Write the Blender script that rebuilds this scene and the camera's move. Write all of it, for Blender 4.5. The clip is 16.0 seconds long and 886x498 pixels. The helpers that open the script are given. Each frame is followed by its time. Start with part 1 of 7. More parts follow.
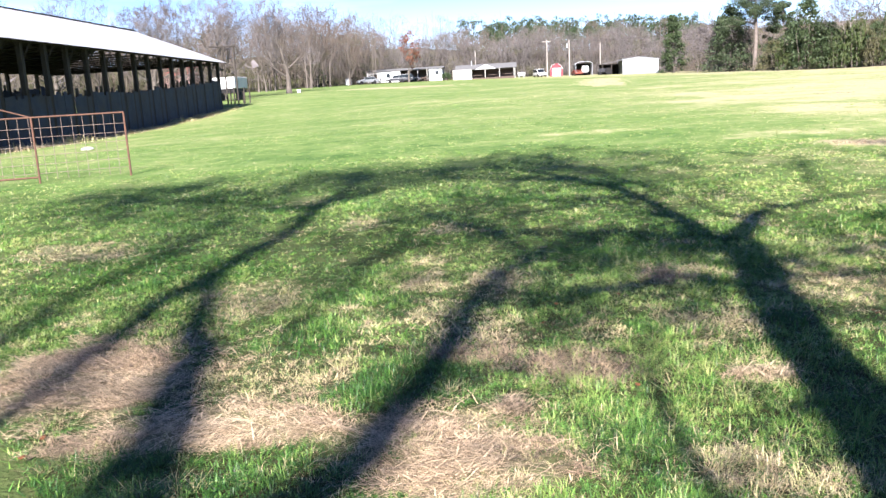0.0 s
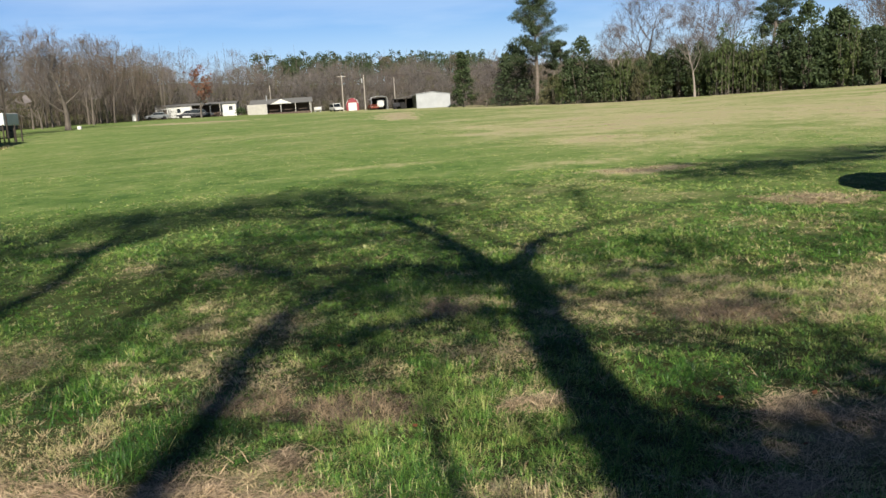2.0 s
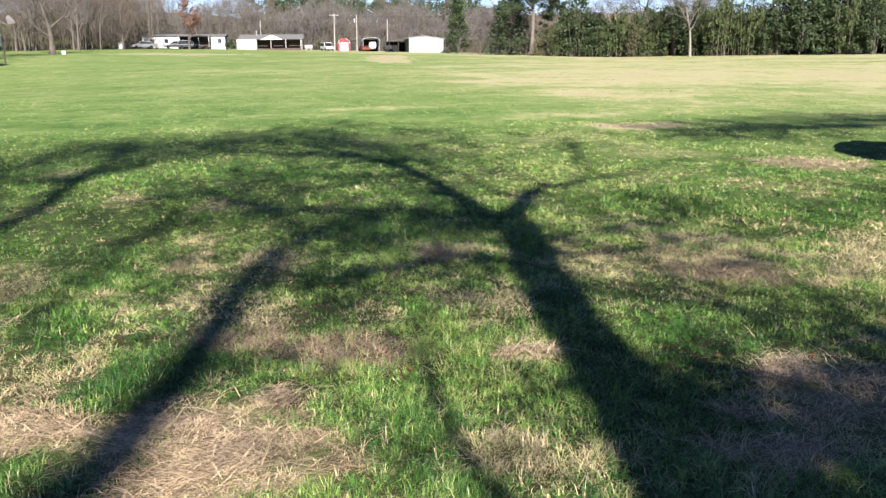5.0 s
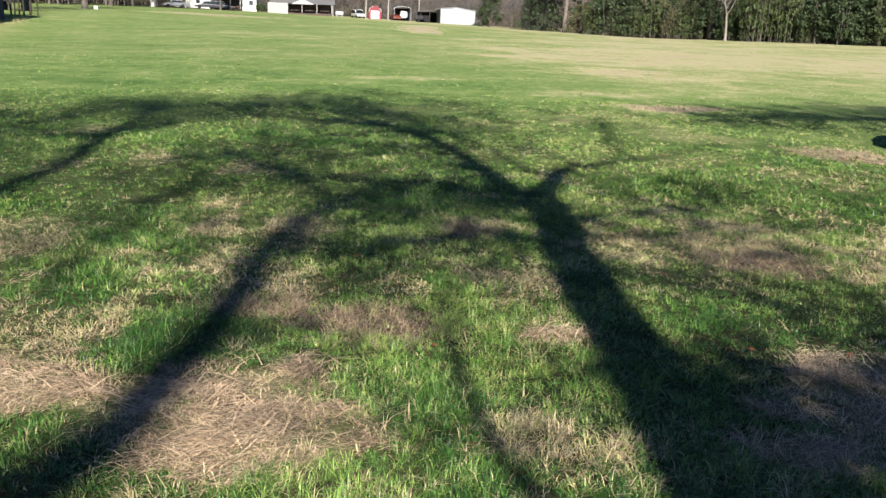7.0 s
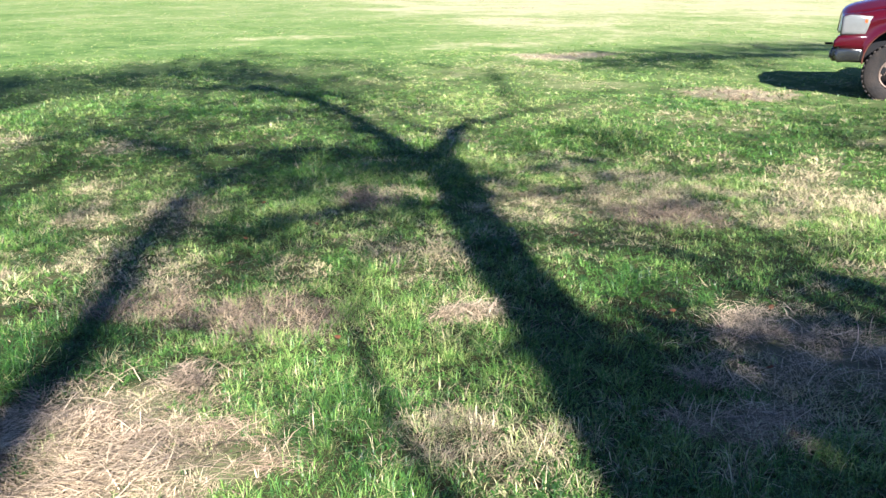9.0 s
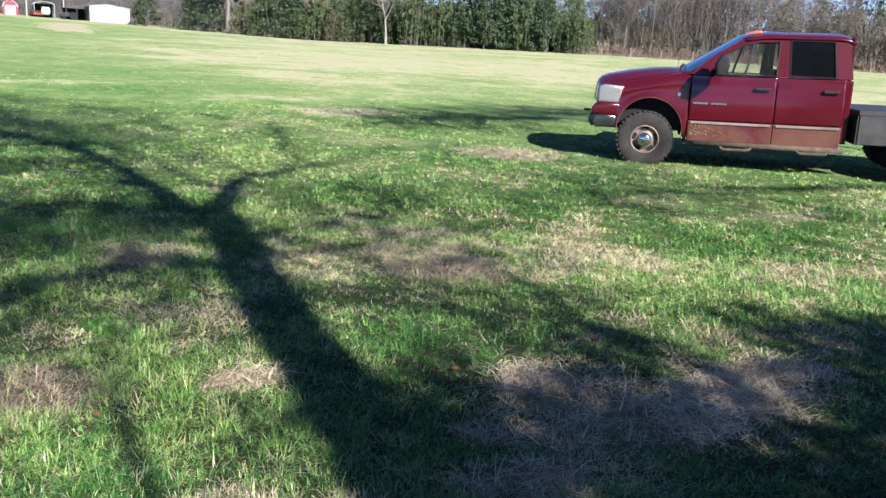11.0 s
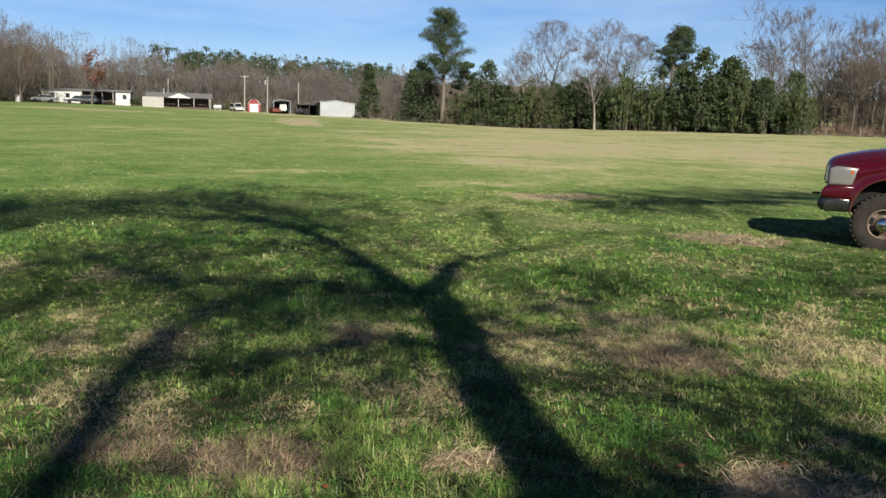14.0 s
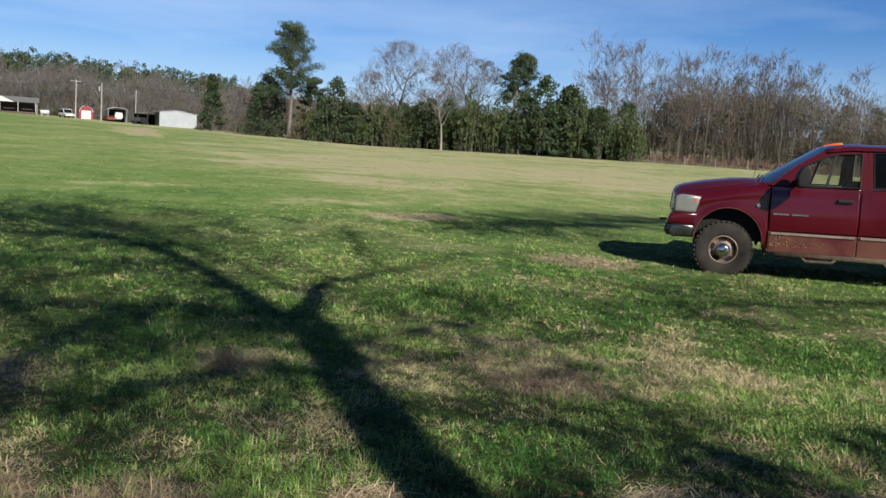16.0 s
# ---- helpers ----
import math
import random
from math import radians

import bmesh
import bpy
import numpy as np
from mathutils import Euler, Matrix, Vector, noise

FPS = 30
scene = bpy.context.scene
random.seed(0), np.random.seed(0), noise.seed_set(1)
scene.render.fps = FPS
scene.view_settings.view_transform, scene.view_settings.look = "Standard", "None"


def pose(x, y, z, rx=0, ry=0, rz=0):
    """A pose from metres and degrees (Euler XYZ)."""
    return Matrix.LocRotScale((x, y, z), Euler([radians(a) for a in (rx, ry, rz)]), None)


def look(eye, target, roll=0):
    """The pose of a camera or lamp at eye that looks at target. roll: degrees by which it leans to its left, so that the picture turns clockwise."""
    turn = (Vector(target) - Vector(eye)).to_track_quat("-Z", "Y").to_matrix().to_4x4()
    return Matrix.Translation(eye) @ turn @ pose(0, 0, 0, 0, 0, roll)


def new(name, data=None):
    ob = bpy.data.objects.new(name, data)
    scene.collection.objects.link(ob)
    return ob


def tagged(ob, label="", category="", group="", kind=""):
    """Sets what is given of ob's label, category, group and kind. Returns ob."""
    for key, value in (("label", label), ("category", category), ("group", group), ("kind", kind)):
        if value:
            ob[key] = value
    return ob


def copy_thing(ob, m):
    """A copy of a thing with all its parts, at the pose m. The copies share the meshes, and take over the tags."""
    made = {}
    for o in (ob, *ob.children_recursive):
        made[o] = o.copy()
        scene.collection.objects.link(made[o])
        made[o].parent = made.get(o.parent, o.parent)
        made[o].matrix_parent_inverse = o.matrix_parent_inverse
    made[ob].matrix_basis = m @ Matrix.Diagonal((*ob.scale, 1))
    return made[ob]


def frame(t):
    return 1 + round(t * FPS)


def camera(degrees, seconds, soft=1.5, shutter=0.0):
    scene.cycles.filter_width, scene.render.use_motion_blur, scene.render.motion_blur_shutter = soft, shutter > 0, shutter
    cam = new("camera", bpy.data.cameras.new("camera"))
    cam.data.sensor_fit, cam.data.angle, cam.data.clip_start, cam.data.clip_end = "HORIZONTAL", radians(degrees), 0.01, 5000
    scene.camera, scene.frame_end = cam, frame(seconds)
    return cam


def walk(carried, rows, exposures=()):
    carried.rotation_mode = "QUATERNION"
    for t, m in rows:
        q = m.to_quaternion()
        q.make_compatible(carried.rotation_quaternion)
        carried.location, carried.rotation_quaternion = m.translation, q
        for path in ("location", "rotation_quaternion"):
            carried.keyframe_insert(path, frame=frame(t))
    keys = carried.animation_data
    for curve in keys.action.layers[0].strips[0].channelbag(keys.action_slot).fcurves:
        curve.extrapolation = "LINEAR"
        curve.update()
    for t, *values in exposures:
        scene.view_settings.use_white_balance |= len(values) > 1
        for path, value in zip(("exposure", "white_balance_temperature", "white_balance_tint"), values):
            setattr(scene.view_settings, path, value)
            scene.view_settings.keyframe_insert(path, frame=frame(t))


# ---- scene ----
cam = camera(55.8, 16.0)
PATH = [
    (0, (0.846, -0.674, 1.709), (0.652, 1.281, 1.338), -3.4),
    (0.5, (0.872, -0.679, 1.723), (0.651, 1.288, 1.435), -0.6),
    (1, (1.034, -0.598, 1.717), (1.082, 1.374, 1.383), -2.7),
    (1.5, (1.073, -0.565, 1.729), (1.291, 1.399, 1.416), -4.3),
    (2, (1.051, -0.551, 1.732), (1.324, 1.404, 1.41), -3.8),
    (2.5, (0.998, -0.56, 1.703), (1.15, 1.391, 1.29), -2.2),
    (3, (0.914, -0.582, 1.7), (0.833, 1.357, 1.218), -1.7),
    (3.5, (0.856, -0.603, 1.701), (0.685, 1.332, 1.227), -1.3),
    (4, (0.858, -0.592, 1.722), (0.84, 1.357, 1.276), -1.4),
    (4.5, (0.897, -0.528, 1.704), (1.116, 1.404, 1.233), -1.5),
    (4.7, (0.958, -0.486, 1.693), (1.249, 1.441, 1.246), -1.3),
    (6.8, (0.92, -0.341, 1.678), (1.163, 1.591, 1.222), 3.1),
    (7, (0.914, -0.321, 1.67), (1.17, 1.597, 1.163), 2.1),
    (7.5, (0.864, -0.263, 1.663), (1.115, 1.61, 1.008), -2.9),
    (8, (0.785, -0.23, 1.68), (1.089, 1.641, 1.044), -2.9),
    (8.5, (0.902, -0.085, 1.655), (1.237, 1.8, 1.075), -1.1),
    (9, (0.997, 0.102, 1.664), (1.478, 1.947, 1.061), -0.3),
    (9.5, (0.939, 0.274, 1.677), (1.625, 2.058, 1.088), -1.1),
    (10, (0.998, 0.261, 1.668), (1.886, 1.956, 1.085), 0.9),
    (10.2, (1.047, 0.211, 1.667), (1.977, 1.883, 1.084), 1.9),
    (12.3, (1.065, 0.209, 1.668), (1.984, 1.966, 1.408), 3.9),
    (12.5, (1.092, 0.233, 1.647), (1.918, 2.024, 1.315), 2.1),
    (13, (1.036, 0.232, 1.66), (1.724, 2.078, 1.314), 0.7),
    (13.5, (0.97, 0.24, 1.681), (1.508, 2.148, 1.416), 1.1),
    (14, (0.98, 0.256, 1.668), (1.504, 2.164, 1.375), 1.5),
    (14.5, (1.02, 0.254, 1.669), (1.57, 2.152, 1.36), 1.2),
    (15, (1.042, 0.273, 1.687), (1.586, 2.185, 1.469), 1.5),
    (15.5, (0.878, 0.387, 1.705), (1.553, 2.262, 1.536), 2.5),
    (16, (0.766, 0.486, 1.683), (1.636, 2.272, 1.447), 3.5),
]
EXPOSURES = [
    (0, 2.43, 6050, 20), (0.5, 1.72, 6850, 13), (1, 1.25, 6600, 10), (1.5, 1.2, 6800, 10), (2, 1.15, 6800, 10),
    (2.5, 1.42, 6600, 15), (3, 2.10, 6400, 15), (3.5, 2.28, 6300, 15), (4, 2.08, 6350, 15), (4.5, 1.98, 6350, 15),
    (7, 1.61, 6400, 15), (7.5, 2.16, 6000, 15), (8, 2.33, 5700, 15), (8.5, 2.56, 5800, 15), (9, 2.35, 5800, 15),
    (9.5, 2.38, 5600, 15), (10, 2.43, 5300, 15), (12.5, 1.25, 6600, 10), (13, 1.48, 6800, 10), (13.5, 1.34, 6700, 10),
    (14, 1.10, 6700, 10), (14.5, 1.30, 6700, 10), (15, 1.45, 6600, 10), (15.5, 1.16, 6300, 10), (16, 1.0, 6300, 10),
]
walk(cam, [(t, look(eye, target, roll)) for t, eye, target, roll in PATH], EXPOSURES)

# ---- world and sun ----
SUN_DIR = Vector((0.02, 1.0, -0.60)).normalized()      # the way the sunlight travels
SUN_EL = math.asin(-SUN_DIR.z)
world = bpy.data.worlds.new("world")
scene.world = world
world.use_nodes = True
wt = world.node_tree
for n in list(wt.nodes):
    wt.nodes.remove(n)
w_out = wt.nodes.new("ShaderNodeOutputWorld")
w_bg = wt.nodes.new("ShaderNodeBackground")
w_sky = wt.nodes.new("ShaderNodeTexSky")
w_sky.sky_type = "NISHITA"
w_sky.sun_disc = False
w_sky.sun_elevation = SUN_EL
w_sky.sun_rotation = math.pi
w_sky.air_density, w_sky.dust_density, w_sky.ozone_density = 1.0, 0.25, 3.0
w_bg.inputs["Strength"].default_value = 0.050
w_co = wt.nodes.new("ShaderNodeTexCoord")
w_map = wt.nodes.new("ShaderNodeMapping")
w_map.inputs["Scale"].default_value = (1.0, 1.6, 7.0)
w_noise = wt.nodes.new("ShaderNodeTexNoise")
w_noise.inputs["Scale"].default_value = 1.6
w_noise.inputs["Detail"].default_value = 7
w_noise.inputs["Roughness"].default_value = 0.55
w_ramp = wt.nodes.new("ShaderNodeValToRGB")
w_ramp.color_ramp.elements[0].position = 0.36
w_ramp.color_ramp.elements[1].position = 0.85
w_ramp.color_ramp.elements[1].color = (0.8, 0.8, 0.8, 1)
w_mix = wt.nodes.new("ShaderNodeMixRGB")
w_mix.inputs[2].default_value = (8.6, 9.8, 11.2, 1)
wt.links.new(w_co.outputs["Generated"], w_map.inputs["Vector"])
wt.links.new(w_map.outputs["Vector"], w_noise.inputs["Vector"])
wt.links.new(w_noise.outputs["Fac"], w_ramp.inputs["Fac"])
w_sep = wt.nodes.new("ShaderNodeSeparateXYZ")           # the cirrus thins out overhead
wt.links.new(w_co.outputs["Generated"], w_sep.inputs["Vector"])
w_low = wt.nodes.new("ShaderNodeMapRange")
w_low.interpolation_type = "SMOOTHSTEP"
w_low.inputs["From Min"].default_value, w_low.inputs["From Max"].default_value = 0.02, 0.30
w_low.inputs["To Min"].default_value, w_low.inputs["To Max"].default_value = 1.0, 0.12
wt.links.new(w_sep.outputs["Z"], w_low.inputs["Value"])
w_thin = wt.nodes.new("ShaderNodeMath")
w_thin.operation = "MULTIPLY"
wt.links.new(w_ramp.outputs["Color"], w_thin.inputs[0])
wt.links.new(w_low.outputs["Result"], w_thin.inputs[1])
w_haze = wt.nodes.new("ShaderNodeMapRange")            # pale haze along the horizon
w_haze.interpolation_type = "SMOOTHSTEP"
w_haze.inputs["From Min"].default_value, w_haze.inputs["From Max"].default_value = 0.0, 0.15
w_haze.inputs["To Min"].default_value, w_haze.inputs["To Max"].default_value = 0.5, 0.0
wt.links.new(w_sep.outputs["Z"], w_haze.inputs["Value"])
w_most = wt.nodes.new("ShaderNodeMath")
w_most.operation = "MAXIMUM"
wt.links.new(w_thin.outputs[0], w_most.inputs[0])
wt.links.new(w_haze.outputs["Result"], w_most.inputs[1])
wt.links.new(w_most.outputs[0], w_mix.inputs[0])
w_tint = wt.nodes.new("ShaderNodeMixRGB")
w_tint.blend_type = "MULTIPLY"
w_tint.inputs[0].default_value = 1.0
w_deep = wt.nodes.new("ShaderNodeMapRange")            # a clear winter sky, deeper blue overhead
w_deep.interpolation_type = "SMOOTHSTEP"
w_deep.inputs["From Min"].default_value, w_deep.inputs["From Max"].default_value = 0.10, 0.70
wt.links.new(w_sep.outputs["Z"], w_deep.inputs["Value"])
w_blue = wt.nodes.new("ShaderNodeMixRGB")
w_blue.inputs[1].default_value, w_blue.inputs[2].default_value = (0.39, 0.62, 0.96, 1), (0.21, 0.35, 0.55, 1)
wt.links.new(w_deep.outputs["Result"], w_blue.inputs[0])
wt.links.new(w_blue.outputs["Color"], w_tint.inputs[2])
wt.links.new(w_sky.outputs["Color"], w_tint.inputs[1])
wt.links.new(w_tint.outputs["Color"], w_mix.inputs[1])
wt.links.new(w_mix.outputs["Color"], w_bg.inputs["Color"])
wt.links.new(w_bg.outputs["Background"], w_out.inputs["Surface"])

sun_data = bpy.data.lights.new("sun", "SUN")
sun_data.energy = 5.0
sun_data.angle = radians(0.55)
sun_data.color = (1.0, 0.955, 0.84)
sun = new("sun", sun_data)
sun.matrix_world = look(-SUN_DIR * 60, (0, 0, 0))


# ---- materials ----
def mat(name, c1, c2=None, scale=3.0, rough=0.8, metal=0.0, bump=0.0, bump_scale=40.0, c3=None, scale3=0.6, island=0.0,
        stretch=(1, 1, 1), spec=0.3, low=0.35, high=0.65, obj=False):
    """A two-scale procedural surface: c1 to c2 by fine noise, towards c3 by broad noise, with relief."""
    m = bpy.data.materials.new(name)
    m.use_nodes = True
    t = m.node_tree
    b = t.nodes["Principled BSDF"]
    b.inputs["Roughness"].default_value = rough
    b.inputs["Metallic"].default_value = metal
    b.inputs["Specular IOR Level"].default_value = spec
    c2 = c2 or tuple(c * 0.75 for c in c1)
    g = t.nodes.new("ShaderNodeTexCoord" if obj else "ShaderNodeNewGeometry")
    mp = t.nodes.new("ShaderNodeMapping")
    mp.inputs["Scale"].default_value = stretch
    t.links.new(g.outputs["Object" if obj else "Position"], mp.inputs["Vector"])

    def noisy(sc, detail, lo, hi):
        n = t.nodes.new("ShaderNodeTexNoise")
        n.inputs["Scale"].default_value = sc
        n.inputs["Detail"].default_value = detail
        t.links.new(mp.outputs["Vector"], n.inputs["Vector"])
        r = t.nodes.new("ShaderNodeMapRange")
        r.inputs["From Min"].default_value, r.inputs["From Max"].default_value = lo, hi
        t.links.new(n.outputs["Fac"], r.inputs["Value"])
        return r.outputs["Result"]

    def mix(fac, a, bb):
        x = t.nodes.new("ShaderNodeMixRGB")
        t.links.new(fac, x.inputs[0])
        for i, v in ((1, a), (2, bb)):
            if isinstance(v, tuple):
                x.inputs[i].default_value = (*v, 1)
            else:
                t.links.new(v, x.inputs[i])
        return x.outputs["Color"]

    col = mix(noisy(scale, 5, low, high), c1, c2)
    if c3:
        col = mix(noisy(scale3, 4, 0.45, 0.7), col, c3)
    if island:
        gi = g if not obj else t.nodes.new("ShaderNodeNewGeometry")
        hsv = t.nodes.new("ShaderNodeHueSaturation")
        r = t.nodes.new("ShaderNodeMapRange")
        r.inputs["To Min"].default_value, r.inputs["To Max"].default_value = 1 - island, 1 + island
        t.links.new(gi.outputs["Random Per Island"], r.inputs["Value"])
        t.links.new(r.outputs["Result"], hsv.inputs["Value"])
        t.links.new(col, hsv.inputs["Color"])
        col = hsv.outputs["Color"]
    t.links.new(col, b.inputs["Base Color"])
    if bump:
        n = t.nodes.new("ShaderNodeTexNoise")
        n.inputs["Scale"].default_value = bump_scale
        n.inputs["Detail"].default_value = 4
        t.links.new(mp.outputs["Vector"], n.inputs["Vector"])
        bp = t.nodes.new("ShaderNodeBump")
        bp.inputs["Strength"].default_value = bump
        bp.inputs["Distance"].default_value = 0.02
        t.links.new(n.outputs["Fac"], bp.inputs["Height"])
        t.links.new(bp.outputs["Normal"], b.inputs["Normal"])
    return m


def leafy(name, c1, c2, island=0.35, back=0.35, broad=None):
    """Leaves and grass: diffuse with some light coming through; each blade a little different."""
    m = mat(name, c1, c2, scale=1.3, rough=0.6, island=island, c3=broad, scale3=0.35, spec=0.2)
    t = m.node_tree
    b = t.nodes["Principled BSDF"]
    tr = t.nodes.new("ShaderNodeBsdfTranslucent")
    src = b.inputs["Base Color"].links[0].from_socket
    t.links.new(src, tr.inputs["Color"])
    mx = t.nodes.new("ShaderNodeMixShader")
    mx.inputs[0].default_value = back
    t.links.new(b.outputs[0], mx.inputs[1])
    t.links.new(tr.outputs[0], mx.inputs[2])
    t.links.new(mx.outputs[0], t.nodes["Material Output"].inputs["Surface"])
    return m


def ramp(t, value, stops):
    """A colour ramp through (position, colour) stops, driven by a socket."""
    r = t.nodes.new("ShaderNodeValToRGB")
    while len(r.color_ramp.elements) < len(stops):
        r.color_ramp.elements.new(0.5)
    for e, (at, c) in zip(r.color_ramp.elements, stops):
        e.position, e.color = at, (*c, 1)
    t.links.new(value, r.inputs["Fac"])
    return r.outputs["Color"]


def wobble(t, value, rows):
    """Adds noise to a value: rows of (scale, amount)."""
    g = t.nodes.new("ShaderNodeNewGeometry")
    for sc, k in rows:
        n = t.nodes.new("ShaderNodeTexNoise")
        n.inputs["Scale"].default_value, n.inputs["Detail"].default_value, n.inputs["Roughness"].default_value = sc, 4, 0.6
        t.links.new(g.outputs["Position"], n.inputs["Vector"])
        r = t.nodes.new("ShaderNodeMapRange")
        r.inputs["From Min"].default_value, r.inputs["From Max"].default_value = 0.3, 0.7
        r.inputs["To Min"].default_value, r.inputs["To Max"].default_value = -k, k
        t.links.new(n.outputs["Fac"], r.inputs["Value"])
        a = t.nodes.new("ShaderNodeMath")
        a.operation = "ADD"
        t.links.new(value, a.inputs[0])
        t.links.new(r.outputs["Result"], a.inputs[1])
        value = a.outputs[0]
    return value


# from lush green through yellow green and pale straw to brown dead stalks
BLADE_STOPS = [(0.0, (0.013, 0.052, 0.010)), (0.18, (0.060, 0.146, 0.024)), (0.36, (0.165, 0.262, 0.054)), (0.50, (0.285, 0.305, 0.105)),
               (0.66, (0.450, 0.372, 0.215)), (0.82, (0.315, 0.235, 0.148)), (1.0, (0.125, 0.092, 0.068))]
TURF_STOPS = [(0.0, (0.046, 0.090, 0.023)), (0.25, (0.098, 0.148, 0.042)), (0.45, (0.165, 0.192, 0.074)), (0.65, (0.285, 0.262, 0.146)), (0.82, (0.262, 0.216, 0.142)), (1.0, (0.165, 0.122, 0.084))]


def turf(name):
    """Grazed pasture seen as a surface: colour by the mesh attribute 'dry'; dark earth, thatch and gap shade by a
    second one.
    """
    m = bpy.data.materials.new(name)
    m.use_nodes = True
    t = m.node_tree
    b = t.nodes["Principled BSDF"]
    b.inputs["Roughness"].default_value, b.inputs["Specular IOR Level"].default_value = 0.95, 0.05
    at = t.nodes.new("ShaderNodeAttribute")
    at.attribute_name = "dry"
    col = ramp(t, wobble(t, at.outputs["Fac"], ((6.0, 0.11), (1.7, 0.13), (0.35, 0.11), (0.11, 0.07))), TURF_STOPS)
    st = t.nodes.new("ShaderNodeAttribute")
    st.attribute_name = "soil_shade"
    n = t.nodes.new("ShaderNodeTexNoise")
    n.inputs["Scale"].default_value, n.inputs["Detail"].default_value = 22, 5
    g = t.nodes.new("ShaderNodeNewGeometry")
    t.links.new(g.outputs["Position"], n.inputs["Vector"])
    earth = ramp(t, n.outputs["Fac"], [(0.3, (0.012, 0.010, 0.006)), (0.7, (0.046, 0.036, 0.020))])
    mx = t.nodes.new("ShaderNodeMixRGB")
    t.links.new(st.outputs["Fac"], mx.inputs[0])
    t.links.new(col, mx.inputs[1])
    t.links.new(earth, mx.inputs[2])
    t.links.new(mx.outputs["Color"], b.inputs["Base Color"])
    n2 = t.nodes.new("ShaderNodeTexNoise")
    n2.inputs["Scale"].default_value, n2.inputs["Detail"].default_value = 30, 4
    t.links.new(g.outputs["Position"], n2.inputs["Vector"])
    bp = t.nodes.new("ShaderNodeBump")
    bp.inputs["Strength"].default_value, bp.inputs["Distance"].default_value = 0.7, 0.03
    t.links.new(n2.outputs["Fac"], bp.inputs["Height"])
    t.links.new(bp.outputs["Normal"], b.inputs["Normal"])
    return m


def blade_mat(name, back=0.22, island=0.6):
    """Grass blades: colour by 'dry', each blade lighter or darker than the next, with a waxy sheen."""
    m = leafy(name, (0.1, 0.1, 0.1), (0.1, 0.1, 0.1), island=island, back=back)
    t = m.node_tree
    b = t.nodes["Principled BSDF"]
    b.inputs["Roughness"].default_value, b.inputs["Specular IOR Level"].default_value = 0.42, 0.35
    at = t.nodes.new("ShaderNodeAttribute")
    at.attribute_name = "dry"
    hsv = next(n for n in t.nodes if n.bl_idname == "ShaderNodeHueSaturation")
    t.links.new(ramp(t, wobble(t, at.outputs["Fac"], ((7.0, 0.04),)), BLADE_STOPS), hsv.inputs["Color"])
    return m


def glass(name, tint=(0.75, 0.82, 0.8), through_it=0.75):
    m = bpy.data.materials.new(name)
    m.use_nodes = True
    t = m.node_tree
    b = t.nodes["Principled BSDF"]
    b.inputs["Base Color"].default_value = (*[c * 0.05 for c in tint], 1)
    b.inputs["Roughness"].default_value = 0.03
    tr = t.nodes.new("ShaderNodeBsdfTransparent")
    tr.inputs["Color"].default_value = (*tint, 1)
    mx = t.nodes.new("ShaderNodeMixShader")
    mx.inputs[0].default_value = through_it
    t.links.new(b.outputs[0], mx.inputs[1])
    t.links.new(tr.outputs[0], mx.inputs[2])
    t.links.new(mx.outputs[0], t.nodes["Material Output"].inputs["Surface"])
    return m


M_GROUND = turf("turf")
M_GRASS = blade_mat("grass_blade")
M_GRASS_FAR = blade_mat("far_grass_blade", island=0.3)
M_CLOVER = leafy("clover_leaf", (0.030, 0.090, 0.012), (0.060, 0.130, 0.022), island=0.4)
M_STRAW = leafy("dead_straw", (0.470, 0.365, 0.235), (0.245, 0.172, 0.108), island=0.75, back=0.12, broad=(0.290, 0.205, 0.135))
M_BARK = mat("grey_bark", (0.096, 0.081, 0.069), (0.060, 0.051, 0.042), scale=6, rough=0.95, bump=0.6, stretch=(1, 1, 0.25))
M_BARK_PALE = mat("pale_bark", (0.195, 0.170, 0.150), (0.140, 0.120, 0.104), scale=4, rough=0.95, bump=0.4, stretch=(1, 1, 0.3))
M_TWIG = mat("bare_twigs", (0.100, 0.089, 0.086), (0.070, 0.062, 0.059), scale=1.0, rough=0.95, island=0.3)
M_TWIG_PALE = mat("pale_twigs", (0.112, 0.099, 0.099), (0.080, 0.071, 0.071), scale=1.0, rough=0.95, island=0.3)
M_TWIG_BROWN = mat("brown_twigs", (0.104, 0.081, 0.065), (0.070, 0.055, 0.045), scale=1.0, rough=0.95, island=0.35)
M_BRUSH = mat("dead_brush", (0.140, 0.090, 0.066), (0.100, 0.060, 0.042), scale=1.0, rough=0.95, island=0.35)
M_PINE_BARK = mat("pine_bark", (0.125, 0.103, 0.088), (0.085, 0.070, 0.060), scale=3, rough=0.95, bump=0.5)
M_NEEDLE = leafy("pine_needles", (0.028, 0.045, 0.021), (0.047, 0.063, 0.030), island=0.22, back=0.15)
M_CEDAR = leafy("cedar_leaves", (0.024, 0.040, 0.016), (0.040, 0.056, 0.023), island=0.22, back=0.12)
M_BAMBOO = leafy("cane_leaves", (0.028, 0.046, 0.014), (0.060, 0.076, 0.025), island=0.22, back=0.18)
M_OLIVE = leafy("olive_leaves", (0.050, 0.050, 0.023), (0.078, 0.074, 0.036), island=0.22, back=0.15)
M_RUST_LEAF = leafy("rust_leaves", (0.144, 0.060, 0.033), (0.102, 0.045, 0.027), island=0.35, back=0.2)


